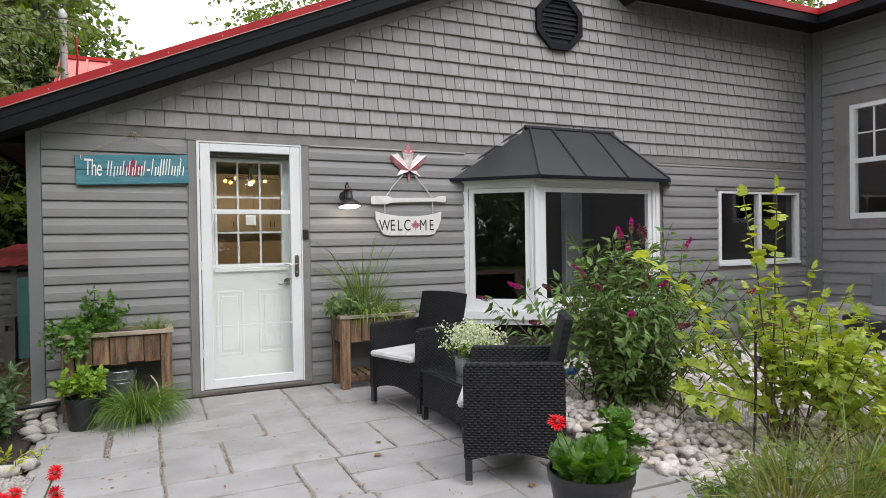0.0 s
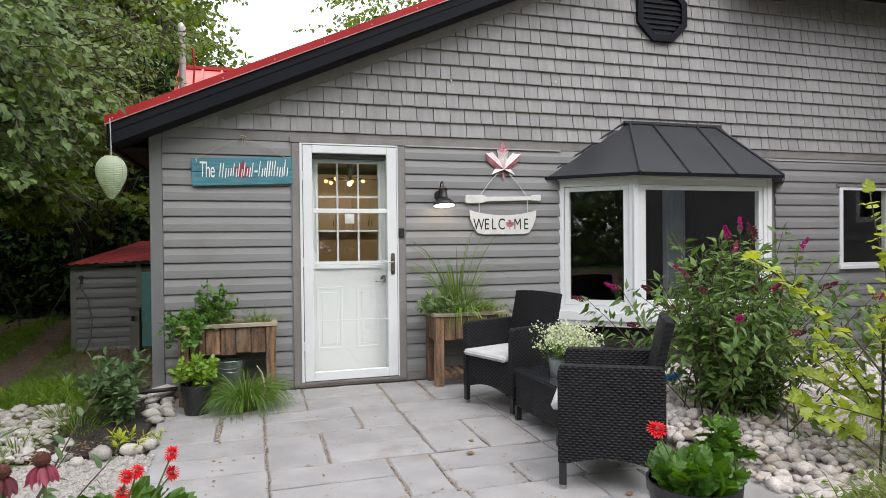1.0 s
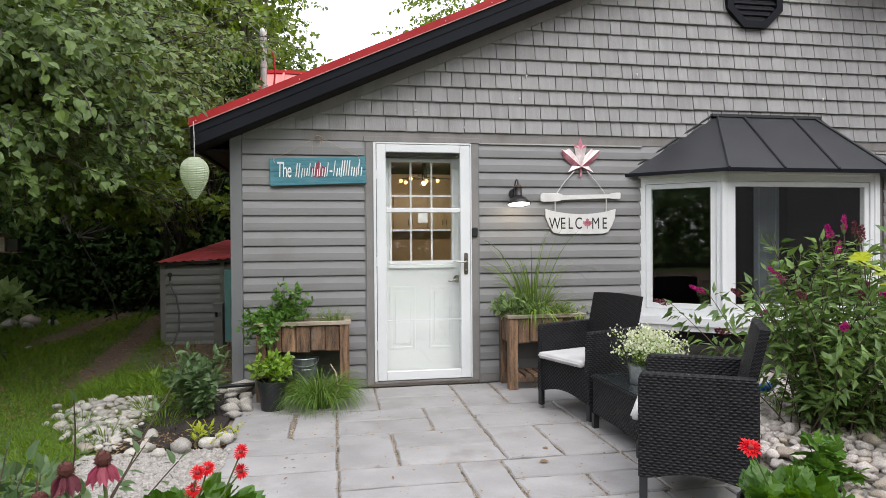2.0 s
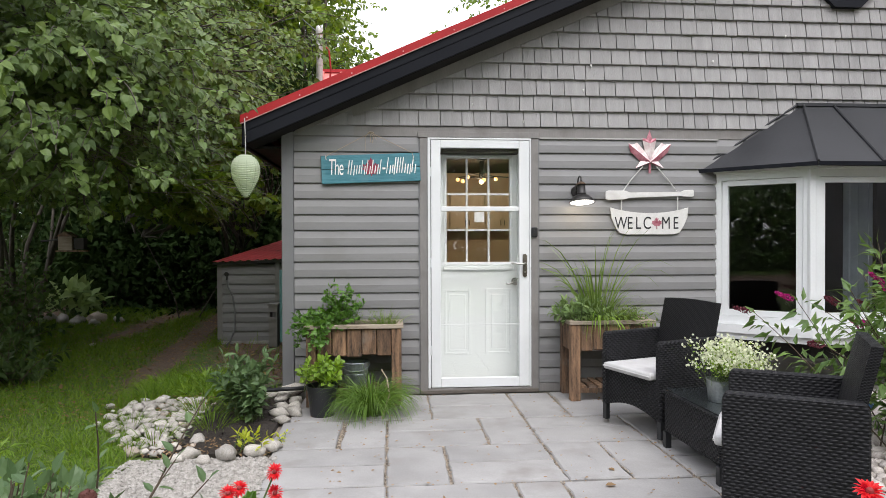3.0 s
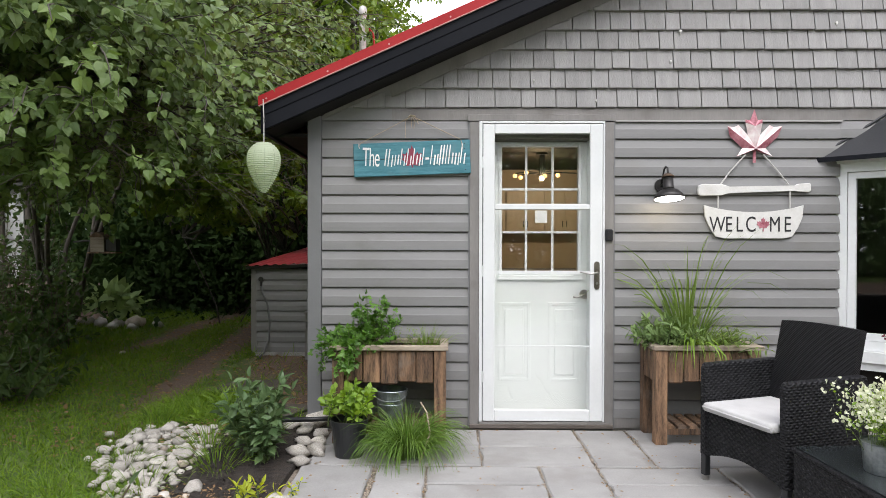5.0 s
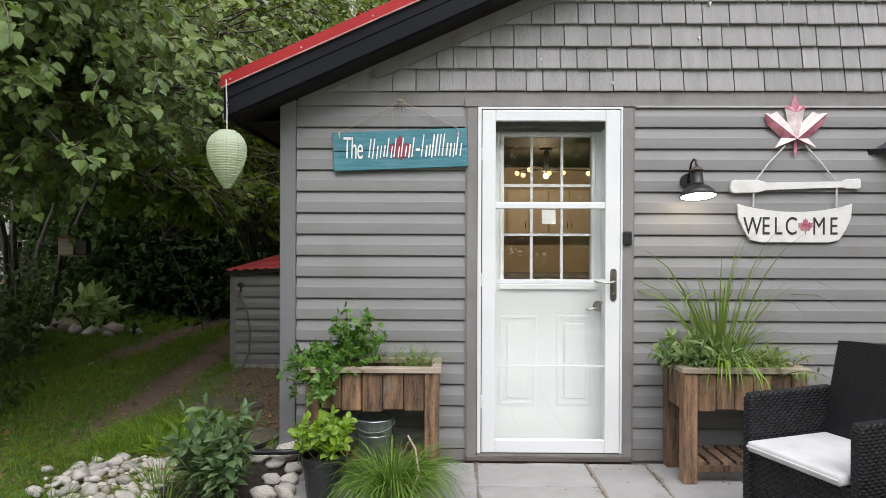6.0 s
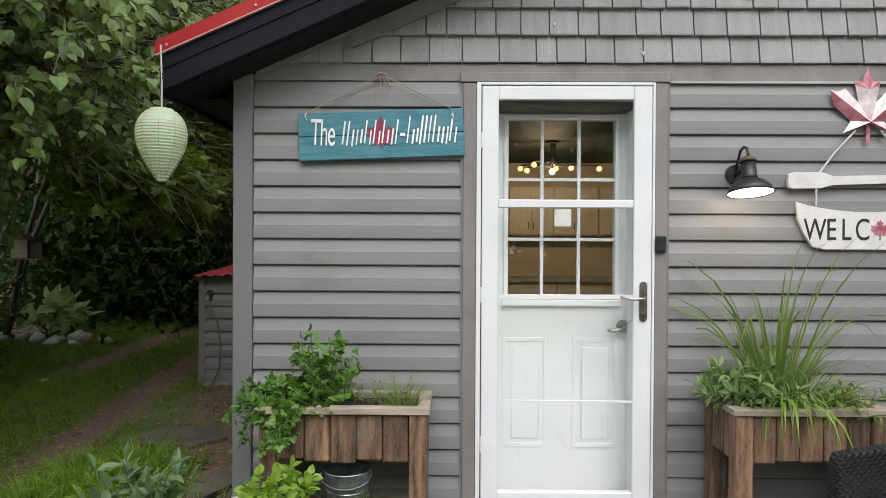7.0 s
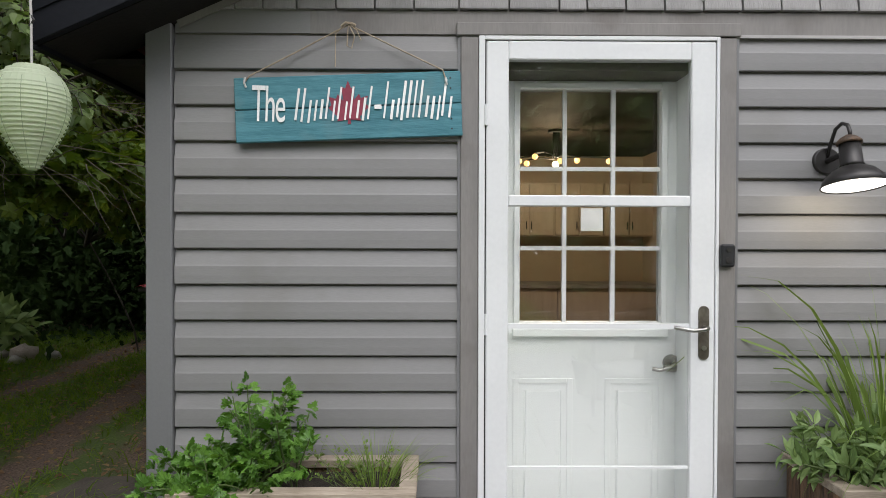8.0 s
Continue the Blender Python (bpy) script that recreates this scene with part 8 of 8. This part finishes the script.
part("clip", tube([(0.03, 0.0, 0.52), (0.055, 0.0, 0.58)], 0.016, 8), M_BLACK, shep)
for k, (x, y) in enumerate(((1.30, 3.78), (1.42, 3.98), (1.9, 3.0))):
    ob = leaves("fallen_leaf", [(0, 0, 0)], [(math.cos(k * 2), math.sin(k * 2), 0.1)], [0.06 if k != 1 else 0.045], "oval", L_DRY, seed=500 + k, flat=3.0)
    ob.location = (x, y, 0.006)
    tagged(ob, "dry curled orange-brown leaf on the slabs", "leaf")

# ---- paving slabs ----
patio = tagged(part("pavement", prism([(-0.62, 0.2), (2.62, 0.2), (2.62, Y - 0.02), (-0.60, Y - 0.02)], -0.065, -0.024, axis="z"), M_JOINT), "grey concrete slab patio with gritty joints", "pavement", kind="structure")
SLABS = [
    # against the house
    (-0.50, 0.485, 5.455, 5.81), (-0.52, 0.485, 5.10, 5.45), (0.50, 1.14, 5.455, 5.81), (0.50, 1.14, 5.10, 5.45), (1.16, 1.49, 5.10, 5.81), (1.51, 2.14, 5.10, 5.81), (2.16, 2.58, 5.10, 5.81),
    (-0.54, -0.14, 4.51, 5.09), (-0.10, 0.165, 4.51, 5.09), (0.185, 0.805, 4.835, 5.09), (0.185, 0.805, 4.51, 4.825), (0.825, 1.135, 4.51, 5.09), (1.155, 1.825, 4.835, 5.09), (1.155, 1.825, 4.51, 4.825), (1.845, 2.16, 4.51, 5.09), (2.18, 2.56, 4.51, 5.09),
    (-0.50, 0.165, 4.21, 4.50), (-0.49, 0.165, 3.89, 4.20), (0.185, 0.515, 3.89, 4.50), (0.535, 1.135, 4.21, 4.50), (0.535, 1.135, 3.89, 4.20), (1.155, 1.485, 3.89, 4.50), (1.505, 1.825, 3.89, 4.50), (1.845, 2.50, 4.21, 4.50), (1.845, 2.50, 3.89, 4.20),
    (-0.48, 0.175, 3.30, 3.88), (0.19, 0.84, 3.60, 3.88), (0.19, 0.84, 3.30, 3.59), (0.86, 1.09, 3.30, 3.88), (1.11, 1.83, 3.60, 3.88), (1.11, 1.49, 3.30, 3.59), (1.51, 1.83, 3.30, 3.59), (1.85, 2.5, 3.60, 3.88), (1.85, 2.5, 3.30, 3.59)]
g = np.random.default_rng(11)
yb = 3.29
while yb > 0.4:
    xx, flip = -0.46 + g.uniform(-0.05, 0.05), 0
    while xx < 2.2:
        if g.random() < 0.5:
            SLABS += [(xx, xx + 0.64, yb - 0.285, yb), (xx, xx + 0.64, yb - 0.58, yb - 0.295)]
            xx += 0.655
        else:
            SLABS.append((xx, xx + 0.315, yb - 0.58, yb))
            xx += 0.33
    yb -= 0.60
for i, (a, b, c, d) in enumerate(SLABS):
    a, b, c, d = a - 0.003, b + 0.003, c + 0.0065, d - 0.0065
    bmx = bmesh.new()
    n_e = 5
    j = lambda: g.normal() * 0.0035
    rim = [(a + (b - a) * k / n_e, c + j()) for k in range(n_e)] + [(b + j(), c + (d - c) * k / n_e) for k in range(n_e)] + [(b - (b - a) * k / n_e, d + j()) for k in range(n_e)] + [(a + j(), d - (d - c) * k / n_e) for k in range(n_e)]
    cx, cy = (a + b) / 2, (c + d) / 2
    lift = g.normal() * 0.0022
    lo_v = [bmx.verts.new((p - cx, q - cy, -0.045)) for p, q in rim]
    mid_v = [bmx.verts.new((p - cx, q - cy, -0.008 + lift)) for p, q in rim]
    hi_v = [bmx.verts.new(((p - cx) * (1 - 0.007 / (b - a) * 2), (q - cy) * (1 - 0.007 / (d - c) * 2), lift)) for p, q in rim]
    for u, v in ((lo_v, mid_v), (mid_v, hi_v)):
        for k in range(len(rim)):
            bmx.faces.new((u[k], u[(k + 1) % len(rim)], v[(k + 1) % len(rim)], v[k]))
    bmx.faces.new(hi_v)
    ob = part("slab", bmx, M_STONE, patio)
    ob.location = (cx, cy, 0)

# ---- shingles ----
near = sorted(SHINGLES, key=lambda s: (s[0] - 1.2) ** 2 * 0.5 + (s[1] - 2.2) ** 2)[:300]
near_set = set(id(s) for s in near)
sv, sf = [], []
for s in SHINGLES:
    x, z, w, dy = s
    if id(s) in near_set:
        me, key = shingle_mesh(w)
        ob = new("shingle", me)
        ob.parent, ob.location = wall_front, (x, Y + dy * 0.3 - 0.001, z)
        ob.scale = (w / key, 1, 1)
    else:
        k = len(sv)
        h = EXPO + 0.015
        for px in (x + 0.0034, x + w - 0.0034):
            sv += [(px, Y, z - 0.003), (px, Y - 0.027 + dy * 0.3, z - 0.003), (px, Y - 0.002, z + h), (px, Y, z + h)]
        sf += [(k + 1, k + 5, k + 6, k + 2), (k, k + 4, k + 5, k + 1), (k, k + 1, k + 2, k + 3), (k + 4, k + 7, k + 6, k + 5)]
far_shingles = link_mesh("shingle_field", raw_mesh("shingle_field", sv, sf, 4), M_SHINGLE, wall_front)
tagged(far_shingles, kind="stuff")
